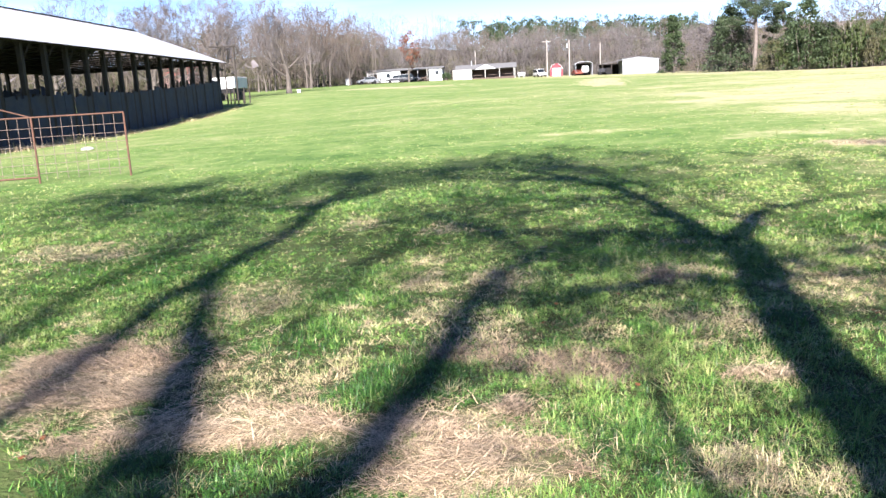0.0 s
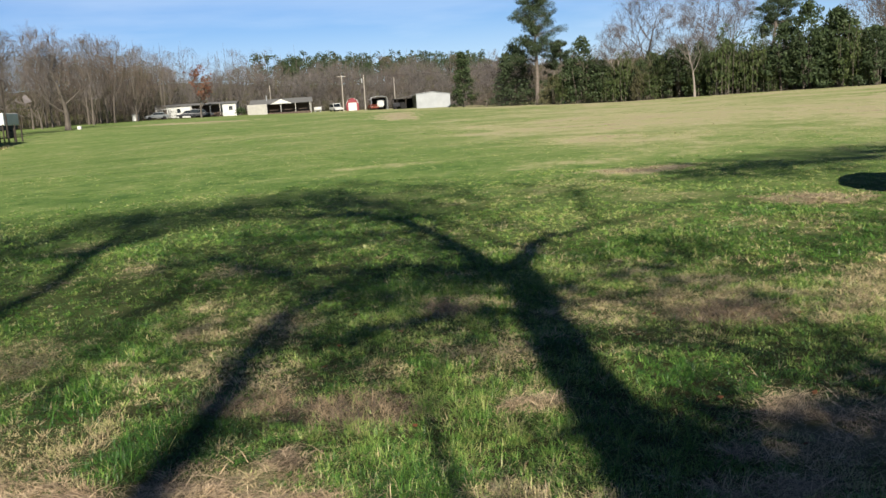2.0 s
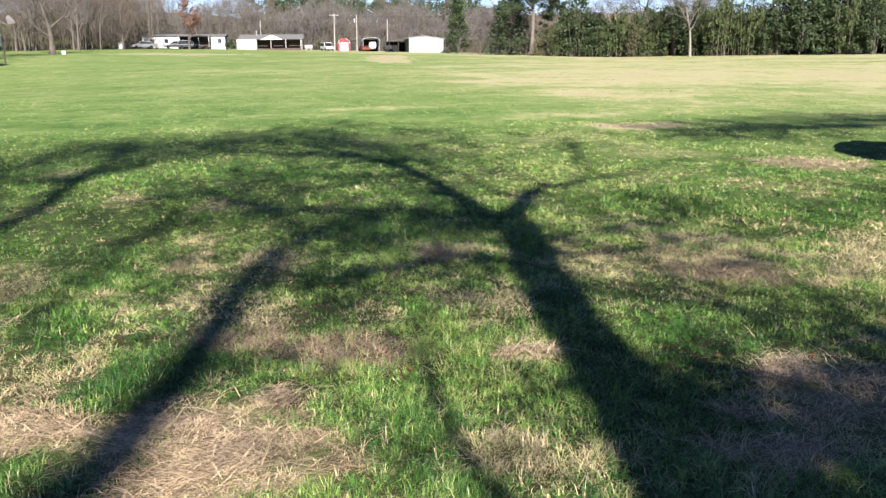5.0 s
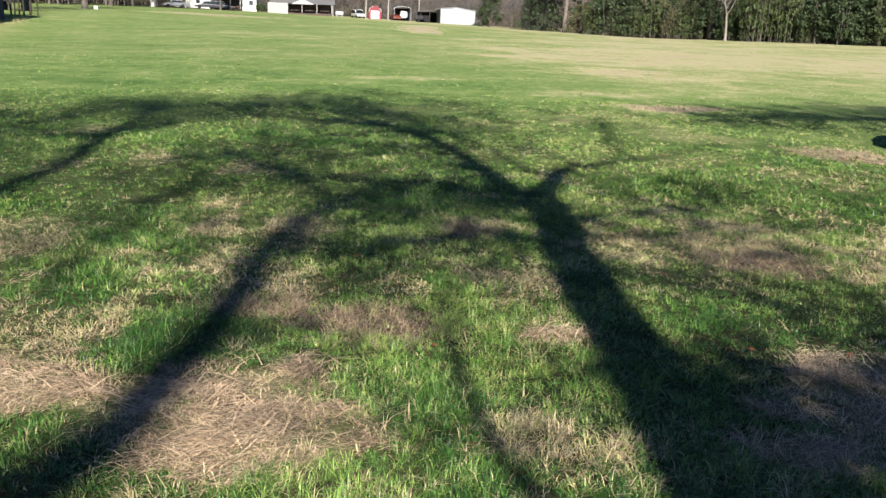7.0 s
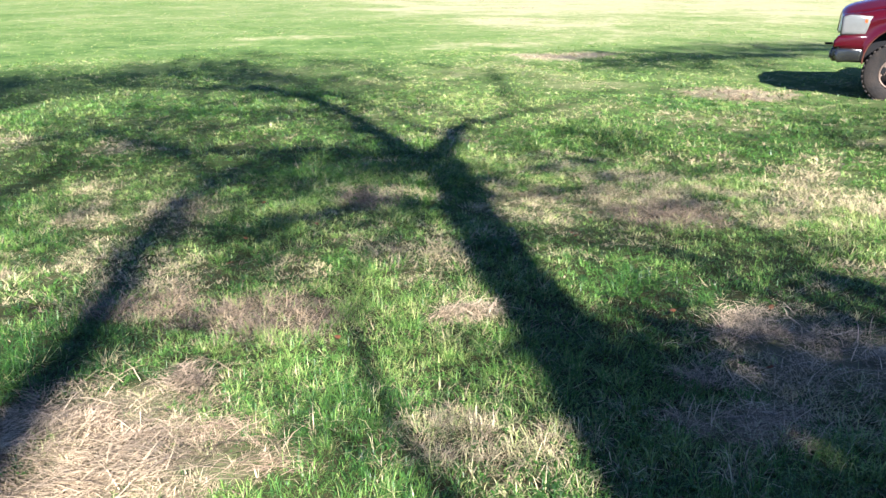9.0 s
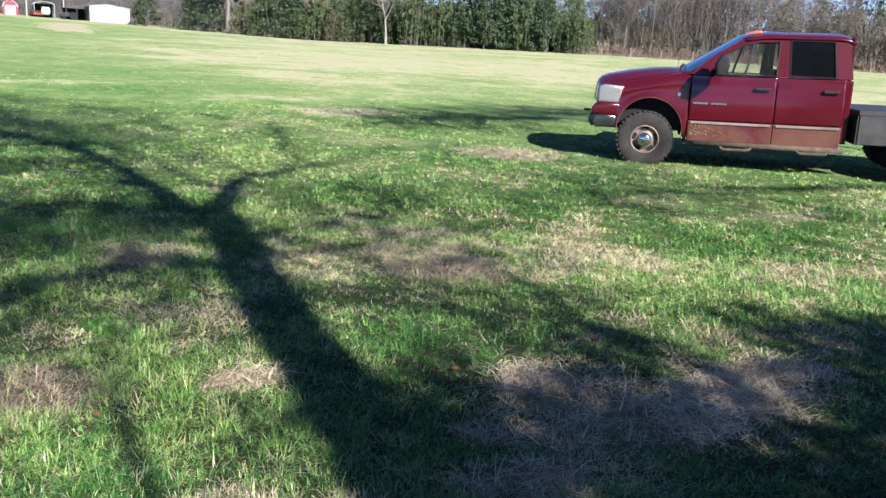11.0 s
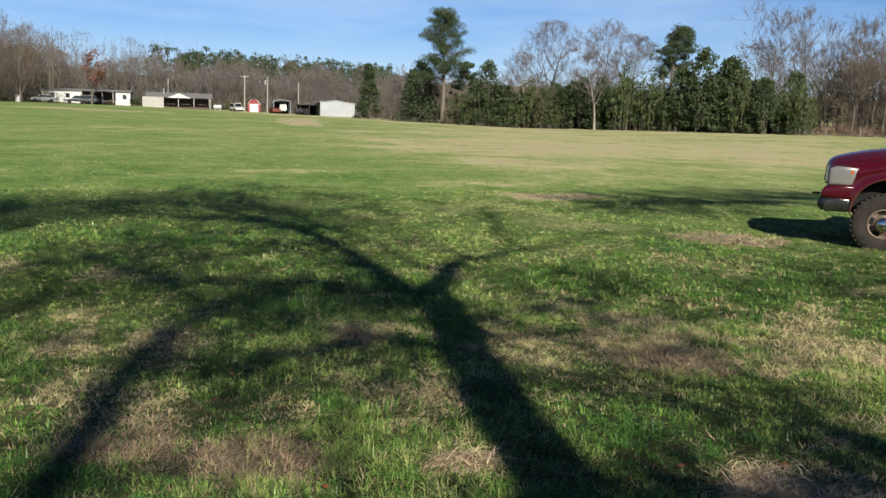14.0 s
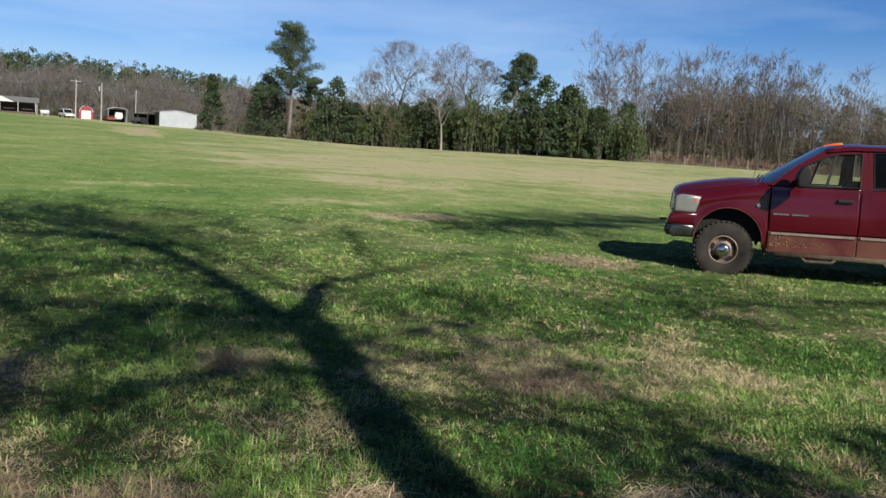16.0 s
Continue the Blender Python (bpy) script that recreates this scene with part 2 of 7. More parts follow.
# ---- helpers for meshes ----
def part(name, bm, material, parent=None, label="", smooth=False):
    me = bpy.data.meshes.new(name)
    bm.to_mesh(me)
    bm.free()
    if material:
        me.materials.append(material)
    if smooth:
        me.polygons.foreach_set("use_smooth", [True] * len(me.polygons))
    ob = new(name, me)
    if parent is not None:
        ob.parent = parent
    return tagged(ob, label)


def mesh_np(name, verts, faces, material, smooth=False):
    """An object from numpy arrays: verts n x 3, faces n x 3 or n x 4."""
    me = bpy.data.meshes.new(name)
    verts = np.asarray(verts, dtype=np.float32)
    faces = np.asarray(faces, dtype=np.int32)
    k = faces.shape[1]
    me.vertices.add(len(verts))
    me.vertices.foreach_set("co", verts.ravel())
    me.loops.add(faces.size)
    me.loops.foreach_set("vertex_index", faces.ravel())
    me.polygons.add(len(faces))
    me.polygons.foreach_set("loop_start", np.arange(0, faces.size, k, dtype=np.int32))
    me.polygons.foreach_set("use_smooth", np.full(len(faces), smooth))
    me.update(calc_edges=True)
    if material:
        me.materials.append(material)
    return new(name, me)


def thing(name, label, category, group="", kind="", at=None):
    ob = new(name)
    ob.empty_display_size = 0.2
    tagged(ob, label, category, group, kind)
    if at is not None:
        ob.matrix_world = at
    return ob


def add_box(bm, x0, x1, y0, y1, z0, z1, m=None):
    vs = bmesh.ops.create_cube(bm, size=1, matrix=Matrix.Translation(((x0 + x1) / 2, (y0 + y1) / 2, (z0 + z1) / 2))
                               @ Matrix.Diagonal((abs(x1 - x0), abs(y1 - y0), abs(z1 - z0), 1)))["verts"]
    if m is not None:
        bmesh.ops.transform(bm, matrix=m, verts=vs)
    return vs


def box(x0, x1, y0, y1, z0, z1, bevel=0.0, seg=1):
    bm = bmesh.new()
    add_box(bm, x0, x1, y0, y1, z0, z1)
    if bevel:
        bmesh.ops.bevel(bm, geom=bm.edges[:], offset=bevel, segments=seg, affect="EDGES", profile=0.6)
    return bm


def bar(a, b, r, sides=8, r2=None, bm=None):
    """A rod between two points."""
    bm = bm or bmesh.new()
    a, b = Vector(a), Vector(b)
    d = b - a
    m = Matrix.Translation((a + b) / 2) @ d.to_track_quat("Z", "Y").to_matrix().to_4x4()
    bmesh.ops.create_cone(bm, cap_ends=True, segments=sides, radius1=r, radius2=r if r2 is None else r2, depth=d.length, matrix=m)
    return bm


def prism(outline, y0, y1, bevel=0.0, seg=2):
    """An outline in x and z, given thickness along y."""
    bm = bmesh.new()
    lo = [bm.verts.new((x, y0, z)) for x, z in outline]
    hi = [bm.verts.new((x, y1, z)) for x, z in outline]
    n = len(outline)
    bm.faces.new(lo)
    bm.faces.new(hi[::-1])
    for i in range(n):
        bm.faces.new((lo[i], hi[i], hi[(i + 1) % n], lo[(i + 1) % n]))
    bmesh.ops.recalc_face_normals(bm, faces=bm.faces[:])
    if bevel:
        rim = [e for e in bm.edges if abs(e.verts[0].co.y - e.verts[1].co.y) < 1e-6]
        bmesh.ops.bevel(bm, geom=rim, offset=bevel, segments=seg, affect="EDGES", profile=0.6)
    return bm


def smoothstep(a, b, x):
    t = np.clip((x - a) / (b - a), 0, 1)
    return t * t * (3 - 2 * t)


def wood_depths(x, y):
    """How far a point lies inside the woods to the right, to the left and behind the houses, with their rise."""
    return (((x - 77) * 0.89 + (y - 98) * 0.46 - 90 * smoothstep(100, 135, y), 4.5), ((x + 78) * -0.825 + (y - 92) * 0.575, 4.0), (y - 204 - 70 * smoothstep(45, 75, x), 5.0))


def terrain(x, y):
    """The height of the field: level by the tree, a slow rise to the houses, a dip along the barn."""
    x, y = np.asarray(x, dtype=float), np.asarray(y, dtype=float)
    ye = np.clip(y - 4, 0, 420)
    ye = ye * ye / (ye + 8)
    slope = 0.0205 - 0.00014 * np.clip(x, -40, 45) + 0.00025 * np.clip(x - 45, 0, 60)
    z = slope * ye
    for d, k in wood_depths(x, y):                # the woods stand on rising ground
        z = z + k * smoothstep(14, 62, d)
    z -= 0.75 * np.exp(-((x + 26) ** 2 / 260 + (y - 52) ** 2 / 700))
    z += 0.02 * np.sin(x * 0.9 + 1.3) * np.sin(y * 0.7) * smoothstep(0, 12, y) + 0.012 * np.sin(x * 2.3 + y * 1.7) * (1 - smoothstep(10, 26, y))
    return z


def ground_z(x, y):
    return float(terrain(x, y))


# a smooth value noise for scattering
_lat = np.random.RandomState(5).rand(256, 256)


def vnoise(x, y, s):
    x, y = np.asarray(x) / s + 300.3, np.asarray(y) / s + 300.7
    i, j = np.floor(x).astype(int), np.floor(y).astype(int)
    u, v = x - i, y - j
    u, v = u * u * (3 - 2 * u), v * v * (3 - 2 * v)
    a, b = _lat[i % 256, j % 256], _lat[(i + 1) % 256, j % 256]
    c, d = _lat[i % 256, (j + 1) % 256], _lat[(i + 1) % 256, (j + 1) % 256]
    return (a * (1 - u) + b * u) * (1 - v) + (c * (1 - u) + d * u) * v


# dead straw lying matted on the ground: centre x, y and half sizes
STRAW = [(-2.08, 4.35, 0.74, 0.85), (-0.80, 3.42, 0.68, 0.33), (0.50, 3.05, 0.60, 0.52), (2.09, 4.05, 0.17, 0.10), (3.53, 3.34, 0.18, 0.24),
         (4.10, 2.95, 0.80, 0.30), (2.89, 2.63, 0.26, 0.17), (4.95, 3.05, 0.40, 0.25)]
# grey brown dead weeds, standing thick
BROWN = [(1.19, 4.25, 0.42, 0.36), (4.07, 5.38, 0.42, 0.40), (8.35, 11.2, 0.80, 0.80), (2.04, 6.63, 0.25, 0.35), (8.30, 17.5, 1.30, 0.90), (0.45, 4.60, 0.30, 0.22), (5.0, 3.65, 0.5, 0.2)]
# pale standing dead grass
PALE = [(-1.45, 6.20, 0.33, 0.55), (0.11, 5.62, 0.30, 0.42), (0.53, 5.15, 0.28, 0.40), (1.95, 5.20, 0.26, 0.52), (-0.74, 4.20, 0.22, 0.32), (-1.18, 4.41, 0.18, 0.32),
        (-2.15, 9.45, 0.34, 0.32), (-4.65, 8.90, 0.85, 0.70), (-0.10, 9.35, 0.33, 0.42), (1.76, 2.74, 0.26, 0.26), (3.19, 5.88, 0.28, 0.45), (5.27, 14.9, 0.50, 0.50),
        (3.50, 13.9, 0.60, 0.45), (-1.23, 9.85, 0.33, 0.55), (0.60, 6.75, 0.34, 0.50), (-2.65, 12.5, 0.35, 0.50), (4.45, 6.68, 0.55, 0.30), (2.20, 5.12, 0.35, 0.30)]
PALE_EAST = [(5.45, 5.70, 0.50, 0.40), (6.07, 3.95, 0.32, 0.24), (6.75, 12.9, 0.75, 0.60), (17.4, 21.8, 1.90, 1.50), (12.9, 29.3, 2.20, 1.50), (7.90, 7.56, 0.60, 0.32),
             (9.00, 6.35, 0.50, 0.26), (3.04, 5.87, 0.20, 0.30), (1.38, 5.08, 0.18, 0.26), (4.96, 3.78, 0.26, 0.18), (7.40, 20.3, 2.20, 0.80), (11.7, 25.4, 2.80, 0.80),
             (20.0, 34.0, 3.00, 1.20), (3.00, 24.0, 1.80, 0.60)]
# worn bare earth on the drive
BARE = [(9.0, 85.0, 2.0, 7.0), (10.1, 95.0, 2.2, 9.0), (11.3, 107.0, 2.4, 9.0), (12.9, 120.0, 2.4, 9.0), (-16.0, 124.0, 8.00, 6.00)]
# lush green stretches with no dead grass; some paint trunk shadows a darker green
LUSH_AND_SHADE = [(1.34, 3.20, 0.32, 0.50), (-1.20, 2.50, 0.40, 0.34), (-0.63, 2.55, 0.40, 0.32), (0.09, 4.02, 0.26, 0.40), (-0.63, 5.05, 0.28, 0.50), (5.15, 8.60, 1.30, 1.10),
        (7.80, 7.95, 1.30, 0.90), (7.35, 5.75, 0.75, 0.60), (2.60, 3.30, 0.40, 0.55), (1.18, 5.82, 0.36, 0.55), (2.40, 6.20, 0.36, 0.45), (-2.70, 7.70, 0.80, 0.90),
        (0.0, 12.5, 2.50, 1.20), (3.0, 2.0, 1.20, 0.45), (-6.0, 13.0, 3.0, 2.2), (3.4, 4.4, 0.5, 0.5), (2.50, 3.50, 0.30, 0.90), (2.62, 5.00, 0.26, 0.90),
        (2.88, 6.90, 0.34, 1.00), (2.95, 8.30, 0.45, 0.80), (-1.15, 3.05, 0.26, 0.36), (0.15, 4.60, 0.24, 0.50), (1.75, 7.60, 0.70, 0.70), (-2.9, 2.7, 0.5, 0.5)]


def patches(x, y, rows, edge=0.45):
    d = np.zeros_like(np.asarray(x, dtype=float))
    wob = 0.9 * (vnoise(x, y, 0.30) - 0.5) + 0.7 * (vnoise(x, y, 0.9) - 0.5) + 0.6 * (vnoise(x, y, 0.11) - 0.5)
    for cx, cy, rx, ry in rows:
        q = np.sqrt(((x - cx) / rx) ** 2 + ((y - cy) / ry) ** 2) + wob
        d = np.maximum(d, 1 - smoothstep(1 - edge, 1 + edge, q))
    return d


def holes(x, y):
    """Gaps in the straw where soil and grass show, 0 to 1."""
    return smoothstep(0.53, 0.66, 0.45 * vnoise(x, y, 0.34) + 0.35 * vnoise(x + 5, y, 0.17) + 0.2 * vnoise(x, y, 0.08))


def dryness(x, y):
    """The share of dead grass, 0 to 1."""
    x, y = np.asarray(x, dtype=float), np.asarray(y, dtype=float)
    r = np.hypot(x - 1, y)
    n = 0.30 * vnoise(x, y, 0.24) + 0.30 * vnoise(x + 9, y, 0.65) + 0.25 * vnoise(x, y + 7, 2.1) + 0.15 * vnoise(x, y, 0.11)
    base = 0.07 + 0.62 * smoothstep(0.46, 0.68, n)
    east = smoothstep(-0.1, 0.5, x / np.maximum(y, 1))
    base *= 1 - (0.70 - 0.35 * east) * smoothstep(7, 11, r) * (1 - smoothstep(14, 40, r))
    base *= 1 - 0.85 * patches(x, y, LUSH_AND_SHADE, 0.6)
    fine = 0.5 * (1 - smoothstep(25, 60, r))       # small patches near by, broad ones far off
    streak = smoothstep(0.42, 0.78, fine * vnoise(x, y, 1.6) + 0.3 * vnoise(x, y, 6.0) + (0.7 - fine) * vnoise(x, y, 19.0))
    speck = smoothstep(0.56, 0.74, 0.5 * vnoise(x, y, 1.9) + 0.5 * vnoise(x, y, 6.5))
    far = smoothstep(13, 40, r) * (0.30 + 0.36 * east + (0.10 + 0.06 * east) * streak + (0.12 + 0.34 * east) * speck)
    d = np.maximum(base * (1 - smoothstep(18, 40, r)), far)
    d = np.maximum(d, 0.66 * patches(x, y, PALE, 0.75))
    d = np.maximum(d, 0.66 * patches(x, y, PALE_EAST, 0.65))
    d = np.maximum(d, patches(x, y, STRAW))
    d = np.maximum(d, 1.1 * patches(x, y, BARE, 0.3))
    wob = 6 * (vnoise(x, y, 5) - 0.5) + 3 * (vnoise(x, y, 1.7) - 0.5)
    band = np.maximum(smoothstep(-56, -22, (x - 77) * 0.89 + (y - 98) * 0.46 + 3.2 * wob), smoothstep(-44, -14, (x - 41) * 0.787 + (y - 126) * 0.617 + 3.2 * wob) * smoothstep(28, 36, x))
    return np.clip(np.maximum(d, (0.72 + 0.2 * streak + 0.3 * speck) * band * smoothstep(20, 40, y)), 0, 1)


def hue(rng, d, brown, green):
    """The colour value of single plants from the share of dead ones: green or dead, seldom between."""
    n = len(d)
    live = np.clip(0.04 + 0.42 * green + rng.normal(0, 0.08, n), 0.0, 0.48)
    dead = np.clip(rng.normal(0.68, 0.09, n), 0.50, 0.92)
    v = np.where(rng.rand(n) < 0.06 + 0.9 * smoothstep(0.14, 0.68, d), dead, live)
    return np.where(rng.rand(n) < brown * 0.9, rng.uniform(0.80, 1.0, n), v)


# ---- ground ----
def build_ground():
    near_x = np.concatenate([np.array([-2500, -1200, -600, -350]), np.linspace(-220, -32, 60)[:-1], np.linspace(-32, -8, 60)[:-1],
                             np.linspace(-8, 14, 110)[:-1], np.linspace(14, 50, 70)[:-1], np.linspace(50, 220, 60), np.array([350, 600, 1200, 2500])])
    near_y = np.concatenate([np.array([-2500, -900, -300, -100, -40, -15]), np.linspace(-6, 1, 12)[:-1], np.linspace(1, 18, 90)[:-1], np.linspace(18, 50, 70)[:-1],
                             np.linspace(50, 130, 60)[:-1], np.linspace(130, 260, 50), np.array([350, 500, 900, 1600, 2800])])
    gx, gy = np.meshgrid(near_x, near_y)
    gz = terrain(gx, gy)
    verts = np.stack([gx.ravel(), gy.ravel(), gz.ravel()], 1)
    w, h = len(near_x), len(near_y)
    i, j = np.meshgrid(np.arange(w - 1), np.arange(h - 1))
    a = (j * w + i).ravel()
    faces = np.stack([a, a + 1, a + w + 1, a + w], 1)
    ob = mesh_np("ground", verts, faces, M_GROUND, smooth=True)
    x, y = gx.ravel(), gy.ravel()
    straw, brown = patches(x, y, STRAW), patches(x, y, BROWN)
    d = np.maximum(np.maximum(0.16 + 0.52 * dryness(x, y), 0.78 * brown), 0.80 * patches(x, y, BARE, 0.3))
    at = ob.data.attributes.new("dry", "FLOAT", "POINT")
    at.data.foreach_set("value", (d + 0.08 * straw).astype(np.float32))
    r = np.hypot(x - 1, y)
    # dark earth under the blades, strengthened near by to paint shade between tufts
    soil_shade = (1 - smoothstep(7, 22, r)) * (0.92 - 0.26 * smoothstep(4, 7, r)) * (1 - 0.45 * straw)
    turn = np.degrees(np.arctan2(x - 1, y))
    soil_shade = soil_shade * (0.25 + 0.75 * smoothstep(-46, -40, turn) * (1 - smoothstep(70, 76, turn)) * smoothstep(1.2, 1.8, r))     # closed turf where the camera stands
    for d, k in wood_depths(x, y):      # leaf litter under the woods
        soil_shade = np.maximum(soil_shade, 0.8 * smoothstep(-2, 6, d))
    at = ob.data.attributes.new("soil_shade", "FLOAT", "POINT")
    at.data.foreach_set("value", soil_shade.astype(np.float32))
    return tagged(ob, "winter pasture of short green grass with dead tan patches", "ground", kind="structure")


build_ground()


# ---- grass ----
def blades(name, pos, height, width, lean, yaw, material, dry=None, flat=False, simple=False):
    """Grass blades: each a bent strip, tapering to its tip."""
    n = len(pos)
    side = np.stack([np.cos(yaw), np.sin(yaw), np.zeros(n)], 1) * (width / 2)[:, None]
    fwd = np.stack([-np.sin(yaw), np.cos(yaw), np.zeros(n)], 1)
    up = np.array([0, 0, 1.0])
    mid = pos + fwd * (height * lean * 0.35)[:, None] + up * (height * (0.55 if not flat else 0.12))[:, None]
    tip = pos + fwd * (height * lean)[:, None] + up * (height * (0.95 - 0.34 * np.clip(lean, 0, 2.2)) if not flat else height * 0.1)[:, None]
    if simple:                                   # far off: one tapering blade of three corners
        v = np.stack([pos - side * 1.28, pos + side * 1.28, tip], 1).reshape(-1, 3)
        f = np.arange(n * 3).reshape(-1, 3)
    else:
        v = np.stack([pos - side, pos + side, mid + side * 0.8, mid - side * 0.8, tip], 1).reshape(-1, 3)
        b = np.arange(n) * 5
        f = np.concatenate([np.stack([b, b + 1, b + 2], 1), np.stack([b, b + 2, b + 3], 1), np.stack([b + 3, b + 2, b + 4], 1)])
    ob = mesh_np(name, v, f, material)
    if dry is not None:
        at = ob.data.attributes.new("dry", "FLOAT", "POINT")
        at.data.foreach_set("value", np.repeat(dry, len(v) // n).astype(np.float32))
    return ob


def scatter(rng, n, r0, r1, a0=-42, a1=72):
    """Points in a fan before the tree, evenly by area; angles clockwise from +y."""
    r = np.sqrt(rng.uniform(r0 * r0, r1 * r1, n))
    a = np.radians(rng.uniform(a0, a1, n))
    return 1.0 + r * np.sin(a), 0.0 + r * np.cos(a)


def sward(rng, r0, r1, tufts, per, fill, h, w, a0=-42, a1=72):
    """Turf between two radii: tufts of blades that share a colour and lean outwards, and low blades between them."""
    x, y = scatter(rng, tufts, r0, r1, a0, a1)
    thick = vnoise(x, y, 0.30) * 0.5 + vnoise(x, y, 1.1) * 0.5
    keep = (rng.rand(tufts) < 0.45 + 0.9 * thick) & (rng.rand(tufts) > (0.95 - 0.4 * holes(x, y)) * patches(x, y, STRAW))
    x, y, thick = x[keep], y[keep], thick[keep]
    brown, lush_and_shade = patches(x, y, BROWN), patches(x, y, LUSH_AND_SHADE, 0.6)
    # darker green in the lush stretches and painted trunk shadows, and near the camera
    green = np.clip(0.65 * vnoise(x, y, 0.55) + 0.40 * vnoise(x, y, 2.6) - 0.25 * lush_and_shade + 0.07 - 0.24 * (1 - smoothstep(3.2, 6.5, np.hypot(x - 1, y))) + rng.normal(0, 0.22, len(x)), 0, 1.1)
    v = hue(rng, dryness(x, y), brown, green)
    tall = h * (0.35 + 1.2 * thick) * rng.uniform(0.6, 1.3, len(x)) * np.where(v > 0.5, 1.1, 1.0) * (1 + 0.5 * lush_and_shade + 0.5 * brown)
    m = np.maximum(2, (per * rng.uniform(0.5, 1.5, len(x)))).astype(int)
    k = np.repeat(np.arange(len(x)), m)
    n = len(k)
    phi = rng.uniform(0, 2 * np.pi, n)
    off = np.abs(rng.normal(0, 1, n)) * (0.30 * tall[k] + 0.5 * w)
    bx, by = x[k] + off * np.cos(phi), y[k] + off * np.sin(phi)
    bh = tall[k] * rng.uniform(0.45, 1.15, n)
    lean = rng.uniform(0.25, 1.25, n) + 0.35 * (v[k] > 0.5) + rng.uniform(0, 0.9, n) * (rng.rand(n) < 0.35)
    rows = [(bx, by, bh, w * rng.uniform(0.55, 1.35, n), lean, phi - np.pi / 2 + rng.normal(0, 0.5, n), v[k] + rng.normal(0, 0.045, n))]
    x, y = scatter(rng, fill, r0, r1, a0, a1)    # the low blades
    keep = rng.rand(fill) > 0.95 * patches(x, y, STRAW)
    x, y = x[keep], y[keep]
    n = len(x)
    deep = 0.3 + 0.7 * smoothstep(3.5, 7, np.hypot(x - 1, y))       # low blades coloured darker near the camera for the shade between tufts
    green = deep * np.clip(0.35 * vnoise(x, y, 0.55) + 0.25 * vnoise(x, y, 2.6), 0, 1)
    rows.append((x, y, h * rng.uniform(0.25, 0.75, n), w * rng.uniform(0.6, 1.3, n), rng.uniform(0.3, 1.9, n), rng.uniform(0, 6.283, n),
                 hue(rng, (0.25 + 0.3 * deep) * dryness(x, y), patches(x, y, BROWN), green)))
    return [np.concatenate(q) for q in zip(*rows)]


def build_grass():
    rng = np.random.RandomState(11)
    turf_label = "short green pasture grass mixed with dead tan blades"
    for name, bands in (("grass", ((1.5, 3.3, 6200, 13, 26000, 0.055, 0.0029),)),
                        ("far_grass", ((3.3, 4.8, 7200, 13, 32000, 0.056, 0.0038), (4.8, 8, 16500, 13, 78000, 0.058, 0.0054), (8, 13, 17000, 11, 56000, 0.056, 0.0088), (13, 20, 18000, 8, 34000, 0.050, 0.0135), (20, 34, 16000, 5, 24000, 0.044, 0.0205))),
                        ("field_grass", ((34, 60, 12000, 5, 12000, 0.040, 0.030),))):
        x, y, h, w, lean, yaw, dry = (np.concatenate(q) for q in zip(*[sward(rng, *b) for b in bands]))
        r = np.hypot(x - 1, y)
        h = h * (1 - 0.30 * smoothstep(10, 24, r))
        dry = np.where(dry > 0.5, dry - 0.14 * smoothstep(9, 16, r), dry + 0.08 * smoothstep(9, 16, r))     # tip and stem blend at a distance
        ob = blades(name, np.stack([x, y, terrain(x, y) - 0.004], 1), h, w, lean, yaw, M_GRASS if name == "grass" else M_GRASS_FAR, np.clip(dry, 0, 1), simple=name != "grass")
        tagged(ob, turf_label if name != "field_grass" else "scattered tufts of dead and green grass in the field", "grass", kind="stuff")

    # the same turf round the place where the camera stands
    x, y = scatter(rng, 42000, 0.1, 7.0, -180, 180)
    behind = (np.hypot(x - 1, y) < 1.5) | (np.abs(np.degrees(np.arctan2(x - 1, y)) - 15) > 57)
    x, y = x[behind], y[behind]
    n = len(x)
    ob = blades("grass", np.stack([x, y, terrain(x, y) - 0.004], 1), rng.uniform(0.02, 0.08, n), rng.uniform(0.005, 0.009, n), rng.uniform(0.2, 1.6, n),
                rng.uniform(0, 6.28, n), M_GRASS, hue(rng, dryness(x, y), 0 * x, vnoise(x, y, 0.6)), simple=True)
    tagged(ob, turf_label, "grass", kind="stuff")

    # dark rank tufts standing in the grazed field
    x, y = scatter(rng, 300, 18, 95)
    k = np.repeat(np.arange(300), 40)
    n = len(k)
    size = rng.uniform(0.12, 0.40, 300)[k] * (0.6 + 0.4 * smoothstep(15, 50, y[k]))
    bx, by = x[k] + rng.normal(0, 1, n) * size * 2.2, y[k] + rng.normal(0, 1, n) * size * 0.9
    ob = blades("rank_tufts", np.stack([bx, by, terrain(bx, by) - 0.01], 1), size * rng.uniform(0.10, 0.24, n), 0.010 + size * 0.10, rng.uniform(0.2, 1.2, n),
                rng.uniform(0, 6.283, n), M_GRASS, np.clip(rng.normal(0.28, 0.08, n), 0, 0.5), simple=True)
    tagged(ob, "dark green rank tufts standing in the grazed field", "grass", kind="stuff")

    # dead straw lying matted in patches, combed mostly one way, with holes in it
    x, y = scatter(rng, 620000, 1.5, 7.5)
    mat_here = patches(x, y, STRAW)
    keep = rng.rand(len(x)) < mat_here ** 1.3 * (1 - 0.97 * holes(x, y))
    x, y = x[keep][:30000], y[keep][:30000]
    n = len(x)
    z = terrain(x, y) + 0.003 + 0.050 * rng.rand(n) ** 1.5 * vnoise(x, y, 0.14)
    yaw = rng.choice([0.0, math.pi], n) - math.pi / 2 + rng.normal(0.1, 0.6, n) * (1 + smoothstep(2, 3, x)) + 2.6 * (vnoise(x, y, 0.32) - 0.5)
